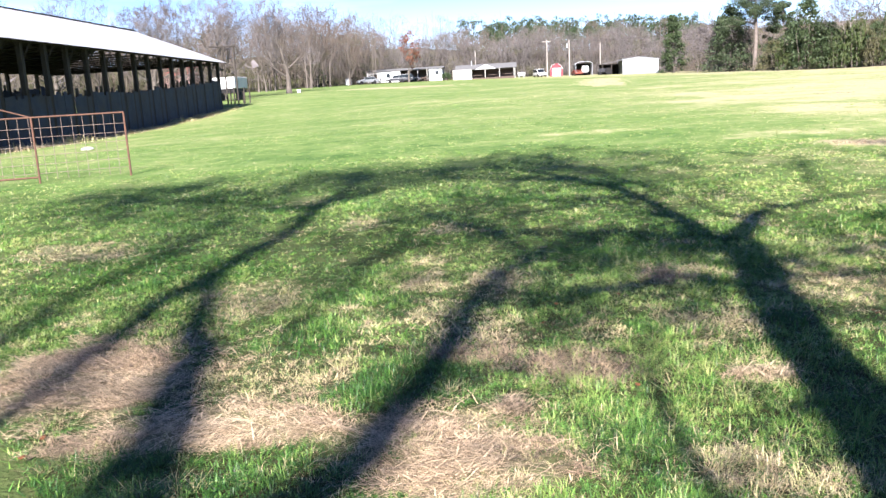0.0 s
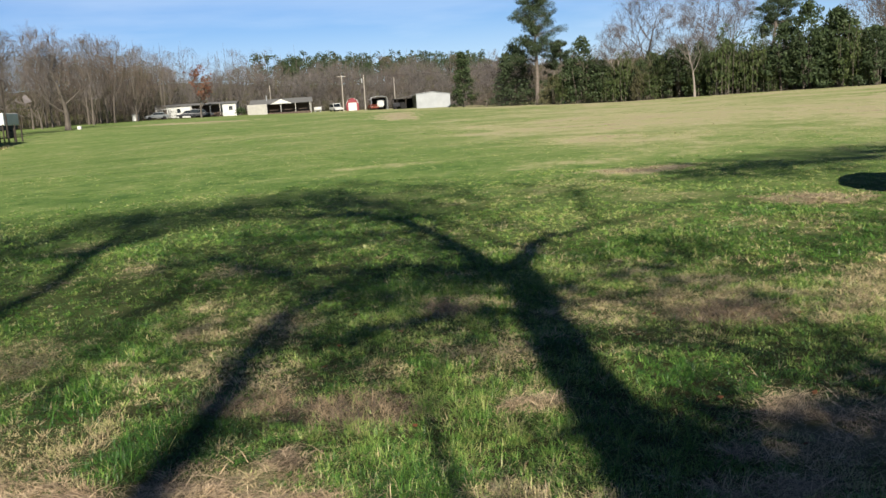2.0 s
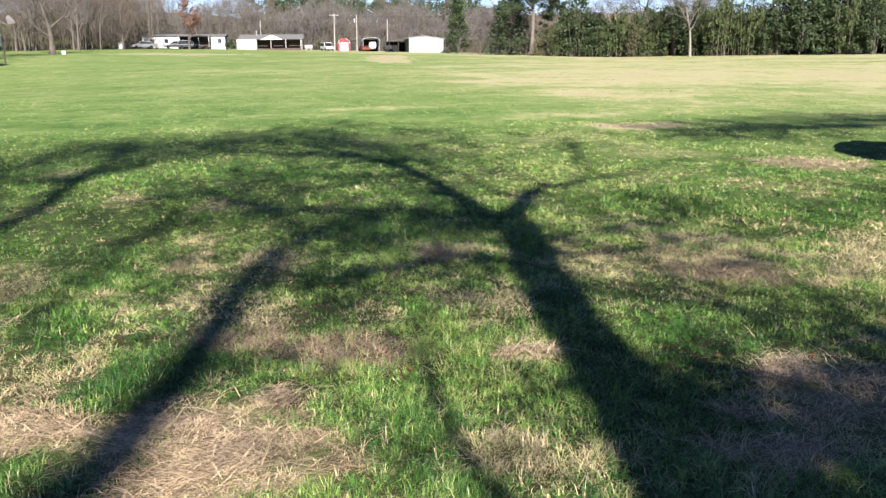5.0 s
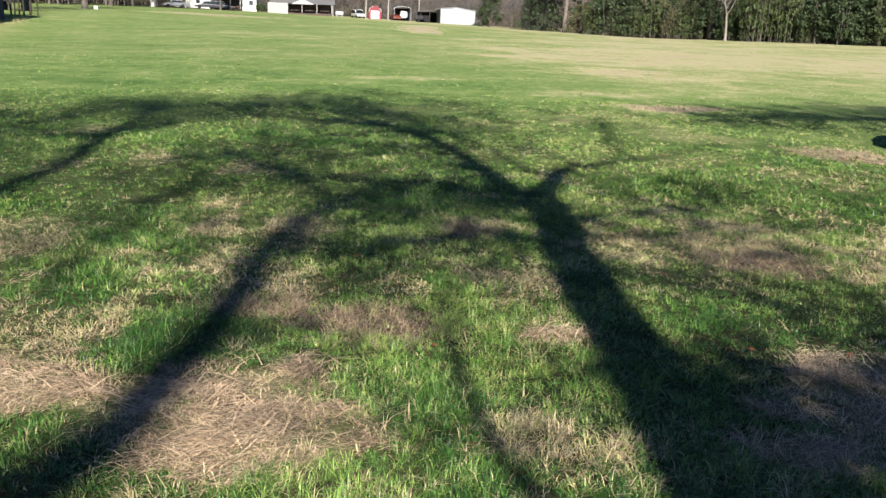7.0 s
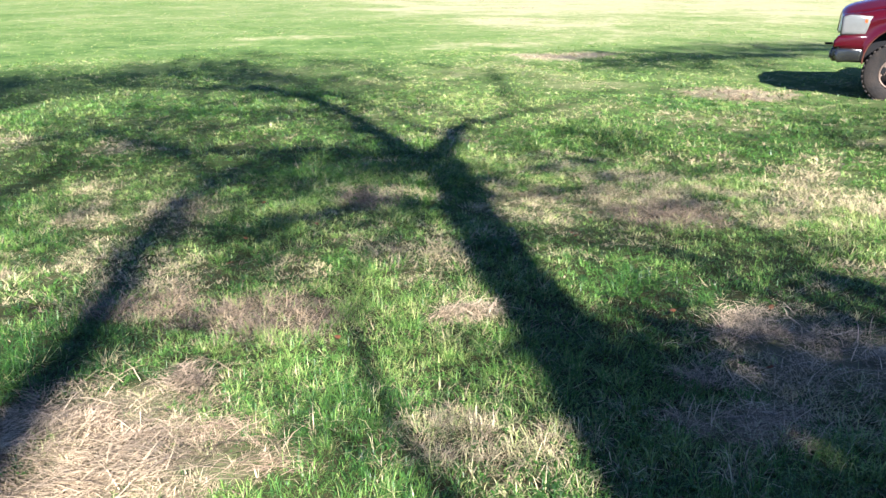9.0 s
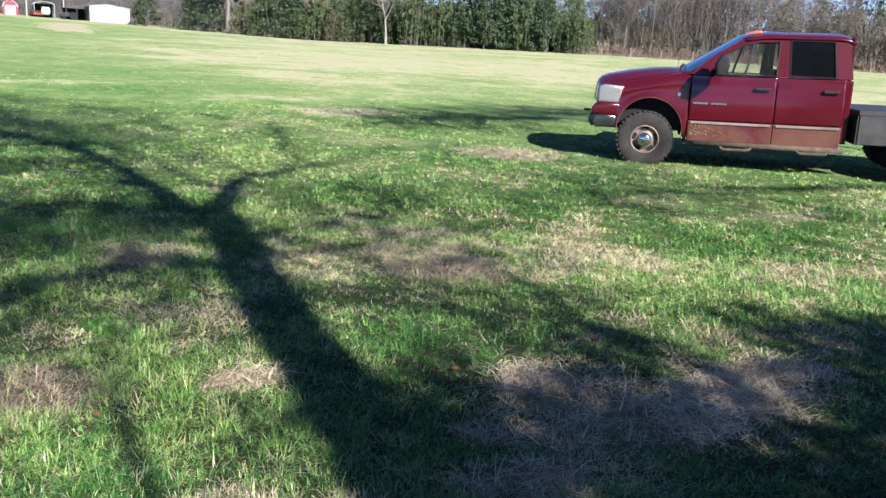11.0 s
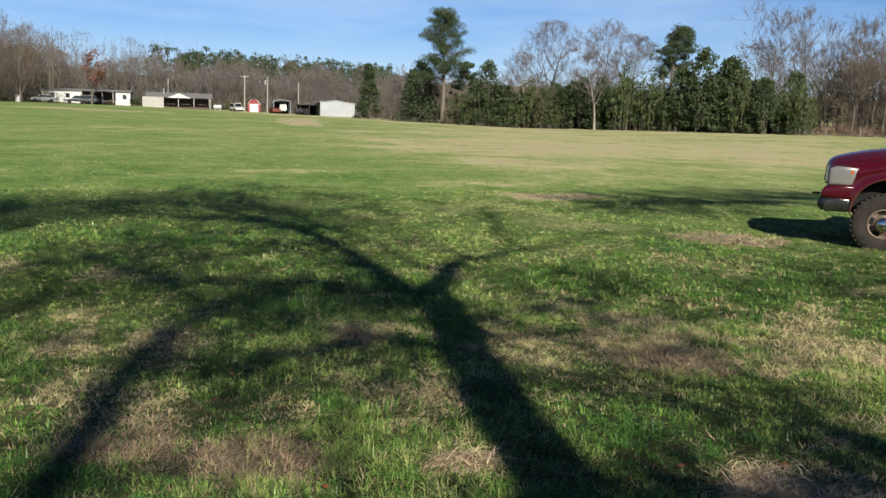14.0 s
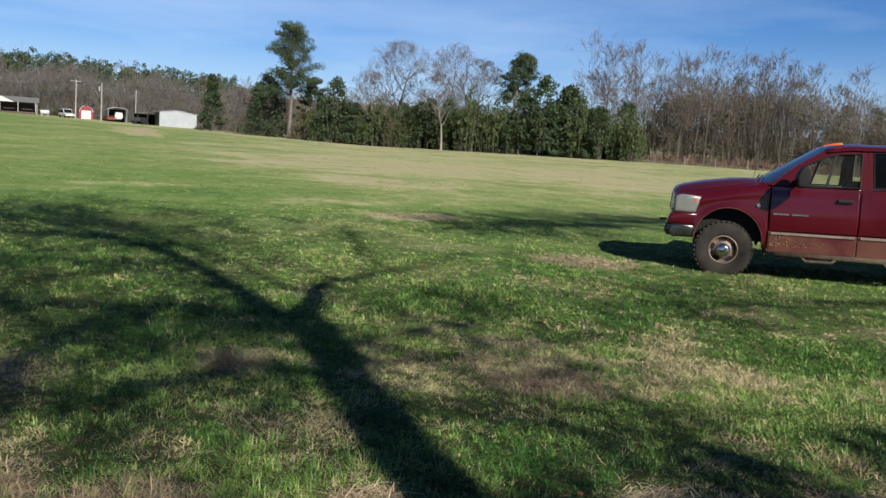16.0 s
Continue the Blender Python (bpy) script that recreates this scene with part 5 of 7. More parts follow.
M_CREAM = mat("cream_siding", (0.27, 0.26, 0.235), (0.23, 0.22, 0.20), scale=1.5, rough=0.7)
M_SHINGLE = mat("grey_shingle", (0.080, 0.080, 0.080), (0.117, 0.114, 0.111), scale=4, rough=0.9, bump=0.3)
M_PORCH = mat("shadowed_porch_wall", (0.074, 0.052, 0.040), (0.055, 0.040, 0.031), scale=2, rough=0.9)
M_REDWALL = mat("barn_red_metal", (0.165, 0.018, 0.026), (0.135, 0.015, 0.021), scale=1.5, rough=0.5)
M_PINKROOF = mat("faded_red_roof", (0.284, 0.068, 0.055), (0.244, 0.061, 0.051), scale=1.5, rough=0.7)
M_PINKWALL = mat("faded_pink_wall", (0.393, 0.244, 0.224), (0.352, 0.224, 0.203), scale=1.5, rough=0.8)
M_STEEL = mat("pale_steel_cladding", (0.255, 0.265, 0.275), (0.22, 0.23, 0.24), scale=0.8, rough=0.45, metal=0.15)
M_WOODPOLE = mat("grey_utility_pole", (0.30, 0.275, 0.245), (0.23, 0.205, 0.18), scale=4, rough=0.95, stretch=(1, 1, 0.2))
M_DARKIN = mat("dark_interior", (0.010, 0.009, 0.008), (0.015, 0.014, 0.012), scale=2, rough=0.95)
M_ORANGEPAINT = mat("orange_red_paint", (0.125, 0.030, 0.016), (0.10, 0.024, 0.014), scale=3, rough=0.45)
M_GREYCAR = mat("grey_car_paint", (0.123, 0.130, 0.135), (0.098, 0.102, 0.105), scale=3, rough=0.3, spec=0.5)
M_DARKCAR = mat("dark_car_paint", (0.018, 0.018, 0.022), (0.025, 0.025, 0.028), scale=3, rough=0.3, spec=0.5)
M_CARGLASS = mat("dark_car_glass", (0.012, 0.015, 0.018), rough=0.08, spec=0.6)
M_BROWN_LEAF = leafy("fallen_leaf", (0.185, 0.074, 0.031), (0.135, 0.055, 0.025), back=0.2)


# ---- the pickup truck ----
def lathe(profile, segs=32, axis_shift=0.0):
    """Turns a profile of (radius, offset along y) round the y axis."""
    bm = bmesh.new()
    rings = []
    for k in range(segs):
        a = 2 * math.pi * k / segs
        rings.append([bm.verts.new((math.cos(a) * r, y + axis_shift, math.sin(a) * r)) for r, y in profile])
    for k in range(segs):
        A, B = rings[k], rings[(k + 1) % segs]
        for i in range(len(profile) - 1):
            bm.faces.new((A[i], B[i], B[i + 1], A[i + 1]))
    bmesh.ops.remove_doubles(bm, verts=bm.verts[:], dist=1e-5)
    bmesh.ops.recalc_face_normals(bm, faces=bm.faces[:])
    return bm


def strut(a, b, w, d, bm=None):
    """A bar of rectangular section, w along x and d along y, from a to b."""
    bm = bm or bmesh.new()
    a, b = Vector(a), Vector(b)
    vs = []
    for p in (a, b):
        for sx, sy in ((-1, -1), (1, -1), (1, 1), (-1, 1)):
            vs.append(bm.verts.new(p + Vector((sx * w / 2, sy * d / 2, 0))))
    for i in range(4):
        j = (i + 1) % 4
        bm.faces.new((vs[i], vs[j], vs[4 + j], vs[4 + i]))
    bm.faces.new(vs[3::-1])
    bm.faces.new(vs[4:])
    bmesh.ops.recalc_face_normals(bm, faces=bm.faces[:])
    return bm


def plate(points, thick, side=1):
    """A thin pane through 3D points, thickened along y."""
    bm = bmesh.new()
    a = [bm.verts.new(p) for p in points]
    b = [bm.verts.new((p[0], p[1] - side * thick, p[2])) for p in points]
    bm.faces.new(a)
    bm.faces.new(b[::-1])
    n = len(a)
    for i in range(n):
        bm.faces.new((a[i], b[i], b[(i + 1) % n], a[(i + 1) % n]))
    bmesh.ops.recalc_face_normals(bm, faces=bm.faces[:])
    return bm


def wheel(truck, x, y, side, z=0.40, R=0.40, width=0.235, dish=0.0):
    """A wheel with tyre, rim and hub; side +1 faces +y."""
    w = new("wheel")
    w.parent = truck
    w.location = (x, y, z)
    h = width / 2
    prof = [(0.215, -h * 0.85), (0.24, -h), (0.33, -h * 1.04), (R - 0.035, -h * 0.98), (R - 0.008, -h * 0.82), (R, -h * 0.5), (R, h * 0.5),
            (R - 0.008, h * 0.82), (R - 0.035, h * 0.98), (0.33, h * 1.04), (0.24, h), (0.215, h * 0.85)]
    bm = lathe(prof, 40)
    for k in range(36):
        a = 2 * math.pi * k / 36
        for sy in (-1, 1):
            aa = a + (0.087 if sy > 0 else 0)
            add_box(bm, -0.022, 0.022, sy * h * 0.45 - h * 0.42, sy * h * 0.45 + h * 0.42, R - 0.012, R + 0.012,
                    Matrix.Rotation(aa, 4, "Y"))
    part("tyre", bm, M_RUBBER, w, smooth=True)
    s = side
    bm = lathe([(0.22, -s * h * 0.8), (0.222, s * h * 0.92), (0.205, s * h * 0.95), (0.195, s * h * 0.55), (0.15, s * h * 0.35), (0.10, s * h * (0.6 + dish)), (0.0, s * h * (0.6 + dish))], 32)
    part("rim", bm, M_RIM, w, smooth=True)
    for k in range(5):
        a = 2 * math.pi * k / 5 + 0.3
        bm = bmesh.new()
        bmesh.ops.create_cone(bm, cap_ends=True, segments=12, radius1=0.050, radius2=0.044, depth=0.02,
                              matrix=Matrix.Translation((math.cos(a) * 0.168, s * h * 0.50, math.sin(a) * 0.168)) @ Matrix.Rotation(math.pi / 2, 4, "X"))
        part("rim_hole", bm, M_BLACK, w)
    bm = lathe([(0.105, s * h * 0.55), (0.10, s * h * (0.85 + dish)), (0.085, s * h * (1.0 + dish)), (0.06, s * h * (1.12 + dish)), (0.0, s * h * (1.16 + dish))], 24)
    part("hub_cap", bm, M_CHROME if dish >= 0 else M_RIM, w, "chrome hub cap", True)
    return w


def door_skin(a, b, z0, z1, yo, s):
    """A door's outer panel: it swells below the waist, with a soft crease above and rounded rims."""
    bm = bmesh.new()
    xs = np.concatenate([[a, a - 0.012], np.linspace(a - 0.03, b + 0.03, 6), [b + 0.012, b]])
    zs = np.concatenate([[z0, z0 + 0.012], np.linspace(z0 + 0.03, z1 - 0.03, 12), [z1 - 0.012, z1]])
    rows = []
    for i, x in enumerate(xs):
        row = []
        for j, z in enumerate(zs):
            f = (z - z0) / (z1 - z0)
            y = 0.003 + 0.034 * math.sin(math.pi * min(1, f * 1.15) ** 0.9) + 0.012 * math.exp(-((f - 0.80) / 0.05) ** 2) - 0.02 * f
            if i in (0, len(xs) - 1) or j in (0, len(zs) - 1):
                y -= 0.010
            row.append(bm.verts.new((x, yo + s * y, z)))
        rows.append(row)
    for i in range(len(xs) - 1):
        for j in range(len(zs) - 1):
            bm.faces.new((rows[i][j], rows[i + 1][j], rows[i + 1][j + 1], rows[i][j + 1]))
    bmesh.ops.recalc_face_normals(bm, faces=bm.faces[:])
    if (bm.faces[:][40].normal.y > 0) != (s > 0):
        bmesh.ops.reverse_faces(bm, faces=bm.faces[:])
    bmesh.ops.solidify(bm, geom=bm.faces[:], thickness=0.03)
    return bm


def mud_lumps(seed, yo, s):
    """Mud thrown up behind the front wheel, thinning towards the rear."""
    rng = random.Random(seed)
    bm = bmesh.new()
    for k in range(150):
        f = rng.random() ** 2.2
        x, z = -0.70 - 0.75 * f, 0.505 + 0.20 * rng.random() ** 1.3 * (1 - 0.5 * f)
        r = rng.uniform(0.005, 0.017) * (1 - 0.5 * f)
        bmesh.ops.create_icosphere(bm, subdivisions=1, radius=1, matrix=Matrix.Translation((x, yo + s * 0.027, z)) @ Matrix.Diagonal((r * rng.uniform(0.8, 1.8), r * 0.5, r, 1)))
    return bm


def curve_at(rows, x):
    """A smooth value along rows of (x, value), x falling."""
    return float(np.interp(-x, [-a for a, _ in rows], [b for _, b in rows]))


HOOD_MID = [(0.78, 1.27), (0.74, 1.325), (0.66, 1.37), (0.35, 1.44), (-0.10, 1.502), (-0.35, 1.517), (-0.56, 1.505)]
HOOD_EDGE = [(0.78, 1.20), (0.70, 1.235), (0.37, 1.275), (0.09, 1.325), (-0.30, 1.405), (-0.68, 1.475)]


def fender_skin(s):
    """The front fender: it swells round the wheel arch and rolls over into the hood at its top."""
    bm = bmesh.new()
    edge = [-0.09 + 0.50 * math.cos(a) for a in np.linspace(0, math.pi, 23)]
    xs = sorted(set([round(v, 4) for v in edge] + [0.73, 0.70, 0.62, 0.52, 0.45, -0.62, -0.668]), reverse=True)
    cols = []
    for x in xs:
        d = abs(x + 0.09)
        low = 0.55 + math.sqrt(max(0, 0.25 - d * d)) if d < 0.5 else (0.74 if x > 0 else 0.47)
        top = curve_at(HOOD_EDGE, x)
        row = []
        for f in np.linspace(0, 1, 9):
            z = low + (top - 0.13 - low) * f
            lip = math.exp(-((math.hypot(x + 0.09, z - 0.55) - 0.5) / 0.07) ** 2)
            crease = 0.014 * math.exp(-((z - top + 0.13) / 0.05) ** 2)
            row.append((x, 0.925 + 0.022 * math.sin(math.pi * min(1, max(0, (z - 0.4) / 0.95))) + 0.022 * lip + crease - 0.05 * max(0, x - 0.5), z))
        y0 = row[-1][1]
        for f in (0.35, 0.7, 1.0):
            row.append((x, y0 - (y0 - 0.79) * f ** 1.5, top - 0.13 + 0.13 * math.sin(f * math.pi / 2)))
        cols.append([bm.verts.new((a, s * b, c)) for a, b, c in row])
    for c0, c1 in zip(cols, cols[1:]):
        for k in range(len(c0) - 1):
            bm.faces.new((c0[k], c1[k], c1[k + 1], c0[k + 1]))
    bmesh.ops.recalc_face_normals(bm, faces=bm.faces[:])
    if (bm.faces[:][30].normal.y > 0) != (s > 0):
        bmesh.ops.reverse_faces(bm, faces=bm.faces[:])
    bmesh.ops.solidify(bm, geom=bm.faces[:], thickness=0.03)
    return bm


def side_y(z):
    """How far out the cab's side stands: it leans inwards above the waist."""
    return 0.935 - 0.285 * max(0, z - 1.42)


def window_frame_ring(outer, inner, s):
    """The painted frame round a side window, between two outlines in x and z."""
    bm = bmesh.new()
    n = len(outer)
    loops = []
    for rows, dy in ((outer, 0.0), (inner, 0.0), (outer, -0.05), (inner, -0.05)):
        loops.append([bm.verts.new((x, s * (side_y(z) + dy), z)) for x, z in rows])
    a, b, c, d = loops
    for i in range(n):
        j = (i + 1) % n
        bm.faces.new((a[i], a[j], b[j], b[i]))
        bm.faces.new((c[i], d[i], d[j], c[j]))
        bm.faces.new((a[i], c[i], c[j], a[j]))
        bm.faces.new((b[i], b[j], d[j], d[i]))
    bmesh.ops.recalc_face_normals(bm, faces=bm.faces[:])
    return bm


FRAME_FRONT = [(-0.63, 1.43), (-0.99, 1.735), (-1.37, 1.972), (-1.62, 2.015), (-1.97, 2.02), (-1.99, 1.43)]
GLASS_FRONT = [(-1.05, 1.44), (-1.16, 1.750), (-1.42, 1.885), (-1.62, 1.930), (-1.90, 1.945), (-1.885, 1.44)]
FRAME_REAR = [(-1.994, 1.43), (-1.974, 2.02), (-2.88, 2.01), (-2.955, 1.43)]
GLASS_REAR = [(-2.075, 1.45), (-2.055, 1.965), (-2.67, 1.965), (-2.715, 1.44)]


def build_truck():
    t = thing("pickup_truck", "muddy dark red crew-cab pickup with black flatbed, on grass", "truck")
    Y = 0.95
    for s in (-1, 1):
        part("front_fender", fender_skin(s), M_RED, t, smooth=True)
    part("engine_bay", box(-0.62, 0.6, -0.7, 0.7, 0.55, 1.18), M_BLACK, t)
    for s in (-1, 1):
        part("wheel_well", box(-0.62, 0.44, s * 0.57 - 0.15, s * 0.57 + 0.15, 0.55, 1.10), M_BLACK, t)
    # hood: a crowned sheet with a raised middle and a rolled nose
    bm = bmesh.new()
    xs, ys = [0.775, 0.765, 0.74, 0.70, 0.62, 0.48, 0.3, 0.1, -0.1, -0.28, -0.44, -0.56], np.linspace(-0.80, 0.80, 19)
    grid = []
    for x in xs:
        m, e = curve_at(HOOD_MID, x), curve_at(HOOD_EDGE, x) - 0.004
        grid.append([bm.verts.new((x - 0.05 * abs(y / 0.8) ** 3 * (x > 0.4), y * (1 - 0.06 * max(0, x - 0.1)), e + (m - e) * (1 - abs(y / 0.8) ** 2.4) + 0.012 * (0.30 < abs(y) < 0.55))) for y in ys])
    for i in range(len(xs) - 1):
        for j in range(len(ys) - 1):
            bm.faces.new((grid[i][j], grid[i + 1][j], grid[i + 1][j + 1], grid[i][j + 1]))
    bmesh.ops.recalc_face_normals(bm, faces=bm.faces[:])
    bmesh.ops.solidify(bm, geom=bm.faces[:], thickness=0.03)
    part("hood", bm, M_RED, t, smooth=True)
    # grille, headlights, bumper
    g = part("grille", prism([(0.66, 0.93), (0.80, 0.95), (0.77, 1.27), (0.66, 1.30)], -0.42, 0.42, 0.03), M_CHROME, t, "chrome grille with a dark mesh")
    for s in (-1, 1):
        part("grille_opening", prism([(0.775, 0.97), (0.812, 0.98), (0.785, 1.24), (0.76, 1.24)], s * 0.21 - 0.16, s * 0.21 + 0.16, 0.01), M_BLACK, g)
        hl = part("headlight", prism([(0.74, 0.94), (0.715, 1.20), (0.62, 1.225), (0.33, 1.20), (0.40, 0.95)], s * 0.80 - 0.165, s * 0.80 + 0.165, 0.05, 3), M_LENS, t, "clouded headlight", True)
        part("turn_signal", box(0.385, 0.44, s * 0.955 - 0.014, s * 0.955 + 0.014, 1.10, 1.17, 0.026, 3), M_ORANGE, hl, "amber corner lamp")
        part("bumper_end", prism([(0.77, 0.76), (0.79, 0.62), (0.74, 0.55), (0.44, 0.57), (0.42, 0.75)], s * 0.82 - 0.14, s * 0.82 + 0.14, 0.04, 3), M_DULL_CHROME, t, smooth=True)
        part("fog_light", box(0.85, 0.87, s * 0.62 - 0.07, s * 0.62 + 0.07, 0.60, 0.70, 0.008), M_LENS, t)
    part("bumper", prism([(0.84, 0.75), (0.87, 0.63), (0.82, 0.55), (0.72, 0.56), (0.70, 0.75)], -0.70, 0.70, 0.03, 3), M_DULL_CHROME, t, "dusty chrome bumper", True)
    part("bumper_cover", prism([(0.82, 0.765), (0.81, 0.86), (0.76, 0.93), (0.36, 0.935), (0.42, 0.765)], -0.955, 0.955, 0.04, 3), M_RED, t, smooth=True)
    part("tow_hook", bar((0.84, 0.55, 0.80), (0.95, 0.55, 0.80), 0.018), M_BLACK, t)
    # cab
    part("cab_body", prism([(-0.68, 0.48), (-2.97, 0.48), (-2.97, 1.41), (-0.68, 1.43)], -Y + 0.02, Y - 0.02, 0.02), M_RED, t)
    part("cab_floor_filler", box(-2.9, -0.7, -0.8, 0.8, 0.42, 0.5), M_BLACK, t)
    for s in (-1, 1):
        yo = s * Y
        for nm, a, b, hx in (("front_door", -0.669, -1.900, -1.70), ("rear_door", -1.908, -2.87, -2.67)):
            d = part(nm, door_skin(a, b, 0.735, 1.425, yo, s), M_RED, t, smooth=True)
            part("door_handle", box(hx - 0.11, hx + 0.11, yo + s * 0.034 - 0.02, yo + s * 0.034 + 0.03, 1.215, 1.262, 0.014, 2), M_BLACK, d, "black pull handle")
            part("sill_panel", prism([(a, 0.42), (b, 0.42), (b, 0.728), (a, 0.728)], min(yo, yo + s * 0.026), max(yo, yo + s * 0.026), 0.012, 2), M_MUD, d, "mud-splashed lower door")
            part("side_moulding", box(b + 0.03, a - 0.03, yo + s * 0.03 - 0.015, yo + s * 0.03 + 0.018, 0.682, 0.722, 0.008), M_STRIP, d, "dusty rub strip")
            part("belt_strip", strut((a - (0.38 if nm == "front_door" else 0.16), yo + s * 0.004, 1.432), (b + (0.02 if nm == "front_door" else 0.16), yo + s * 0.004, 1.436), 0.012, 0.02), M_BLACK, d)
        # window frames and panes
        f1 = part("front_window_frame", window_frame_ring(FRAME_FRONT, GLASS_FRONT, s), M_RED, t)
        f2 = part("rear_window_frame", window_frame_ring(FRAME_REAR, GLASS_REAR, s), M_RED, t)
        part("window_divider", strut((-1.43, s * (side_y(1.44) - 0.02), 1.44), (-1.55, s * (side_y(1.91) - 0.02), 1.915), 0.035, 0.03), M_BLACK, f1)
        part("front_glass", plate([(x, s * (side_y(z) - 0.02), z) for x, z in GLASS_FRONT], 0.006, s), M_GLASS, f1)
        part("rear_glass", plate([(x, s * (side_y(z) - 0.012), z) for x, z in GLASS_REAR], 0.006, s), M_GLASS_DARK if s > 0 else M_GLASS, f2, "dark tinted rear window" if s > 0 else "")
        for rows, f in ((GLASS_FRONT, f1), (GLASS_REAR, f2)):
            bm = bmesh.new()
            pts = [(x, s * (side_y(z) + 0.001), z) for x, z in rows]
            for p, q in zip(pts, pts[1:] + pts[:1]):
                bar(p, q, 0.011, 5, bm=bm)
            part("window_seal", bm, M_BLACK, f)
        # mirror
        m = part("mirror", prism([(-0.97, 1.43), (-1.12, 1.42), (-1.155, 1.56), (-1.14, 1.72), (-1.04, 1.735), (-0.955, 1.60)], *sorted((s * 1.16, s * 1.46)), 0.03, 3), M_BLACK, t, "large black towing mirror", True)
        part("mirror_arm", strut((-1.00, s * 0.91, 1.50), (-1.05, s * 1.20, 1.56), 0.10, 0.08, bar((-1.00, s * 0.90, 1.45), (-1.05, s * 1.20, 1.49), 0.025)), M_BLACK, m)
        # badge bars and small emblem
        for k in range(3):
            part("badge_bar", box(-0.785 - 0.075 * k, -0.72 - 0.075 * k, yo + s * 0.034, yo + s * 0.043, 0.985, 1.010), M_BADGE, t)
        for k in range(4):
            part("badge_bar", box(-1.03 - 0.06 * k, -0.98 - 0.06 * k, yo + s * 0.034, yo + s * 0.043, 0.985, 1.010), M_BADGE, t)
        part("emblem", bar((-0.50, yo - s * 0.02, 1.115), (-0.50, yo + s * 0.012, 1.115), 0.027, 16), M_BADGE, t)
        # step tube
        st = part("step_tube", bar((-0.78, s * 1.0, 0.39), (-2.92, s * 1.0, 0.385), 0.042, 12), M_MUD_DARK, t, "mud-caked tubular side step", True)
        for x in (-1.15, -2.25):
            bm = bar((x, s * 1.0, 0.38), (x - 0.06, s * 1.04, 0.32), 0.022)
            bar((x - 0.06, s * 1.04, 0.32), (x - 0.42, s * 1.04, 0.32), 0.022, bm=bm)
            bar((x - 0.42, s * 1.04, 0.32), (x - 0.5, s * 1.0, 0.38), 0.022, bm=bm)
            part("step_loop", bm, M_MUD_DARK, st)
        part("mud_flap", box(-0.66, -0.62, s * 0.80 - 0.12, s * 0.80 + 0.12, 0.36, 0.60, 0.01), M_MUD_DARK, t)
        tagged(part("mud_splash", mud_lumps(5, yo, s), M_MUD_TAN, t, "dried tan mud splashes", True), kind="stuff")
        # arch lip with caked mud
        bm = bmesh.new()
        pts = [(-0.09 + 0.502 * math.cos(a), yo + s * 0.012, 0.55 + 0.502 * math.sin(a)) for a in np.linspace(-0.02, math.pi + 0.05, 24)]
        for p, q in zip(pts, pts[1:]):
            bar(p, q, 0.011, 6, bm=bm)
        part("arch_lip", bm, M_MUD, t, "dirty wheel arch lip")
        wheel(t, -0.04, s * 0.86, s, z=0.40, R=0.43, dish=0.5)
        for yy in (0.76, 1.02):
            wheel(t, -4.1, s * yy, s, dish=-0.9)
    # roof: crowned sheet with rounded edges
    bm = bmesh.new()
    xs, ys = np.linspace(-1.40, -2.97, 14), np.linspace(-0.80, 0.80, 17)
    grid = [[bm.verts.new((x, y, 2.100 - 0.085 * abs(y / 0.8) ** 3.5 - 0.055 * max(0, (x + 1.75) / 0.35) ** 1.5 - 0.06 * max(0, (-2.75 - x) / 0.22) ** 2)) for y in ys] for x in xs]
    for i in range(13):
        for j in range(16):
            bm.faces.new((grid[i][j], grid[i][j + 1], grid[i + 1][j + 1], grid[i + 1][j]))
    bmesh.ops.recalc_face_normals(bm, faces=bm.faces[:])
    bmesh.ops.solidify(bm, geom=bm.faces[:], thickness=0.04)
    part("roof", bm, M_RED, t, smooth=True)
    part("cab_back", prism([(-2.93, 1.40), (-2.965, 1.40), (-2.955, 2.03), (-2.92, 2.03)], -0.79, 0.79, 0.012), M_RED, t)
    for y in (-0.55, -0.2, 0, 0.2, 0.55):
        part("roof_marker_lamp", prism([(-1.52, 2.06), (-1.55, 2.105), (-1.63, 2.108), (-1.66, 2.08)], y - 0.03, y + 0.03, 0.008), M_ORANGE, t, "amber roof marker lamp")
    bm = bmesh.new()                              # windscreen, wrapped round towards the pillars
    rows = []
    for f in np.linspace(0, 1, 6):
        half = 0.85 - 0.15 * f
        rows.append([bm.verts.new((-0.62 - 0.80 * f + 0.15 * (1 - q * q) * (1 - 0.75 * f), half * q, 1.475 + 0.570 * f - 0.035 * q * q)) for q in np.linspace(-1, 1, 13)])
    for r0, r1 in zip(rows, rows[1:]):
        for k in range(12):
            bm.faces.new((r0[k], r0[k + 1], r1[k + 1], r1[k]))
    bmesh.ops.recalc_face_normals(bm, faces=bm.faces[:])
    part("windscreen", bm, M_GLASS_WIND, t, smooth=True)
    part("back_glass", box(-2.985, -2.970, -0.60, 0.60, 1.47, 1.93), M_GLASS_DARK, t)
    part("cowl", box(-0.70, -0.53, -0.82, 0.82, 1.40, 1.470, 0.01), M_BLACK, t)
    for y0 in (0.05, 0.62):
        part("wiper", bar((-0.50, y0, 1.50), (-0.58, y0 - 0.45, 1.565), 0.012), M_BLACK, t)
    part("antenna", bar((-0.50, -0.80, 1.46), (-0.62, -0.80, 2.1), 0.004), M_BLACK, t)
    # inside
    part("dashboard", box(-1.05, -0.72, -0.84, 0.84, 1.0, 1.42, 0.04, 2), M_BLACK, t)
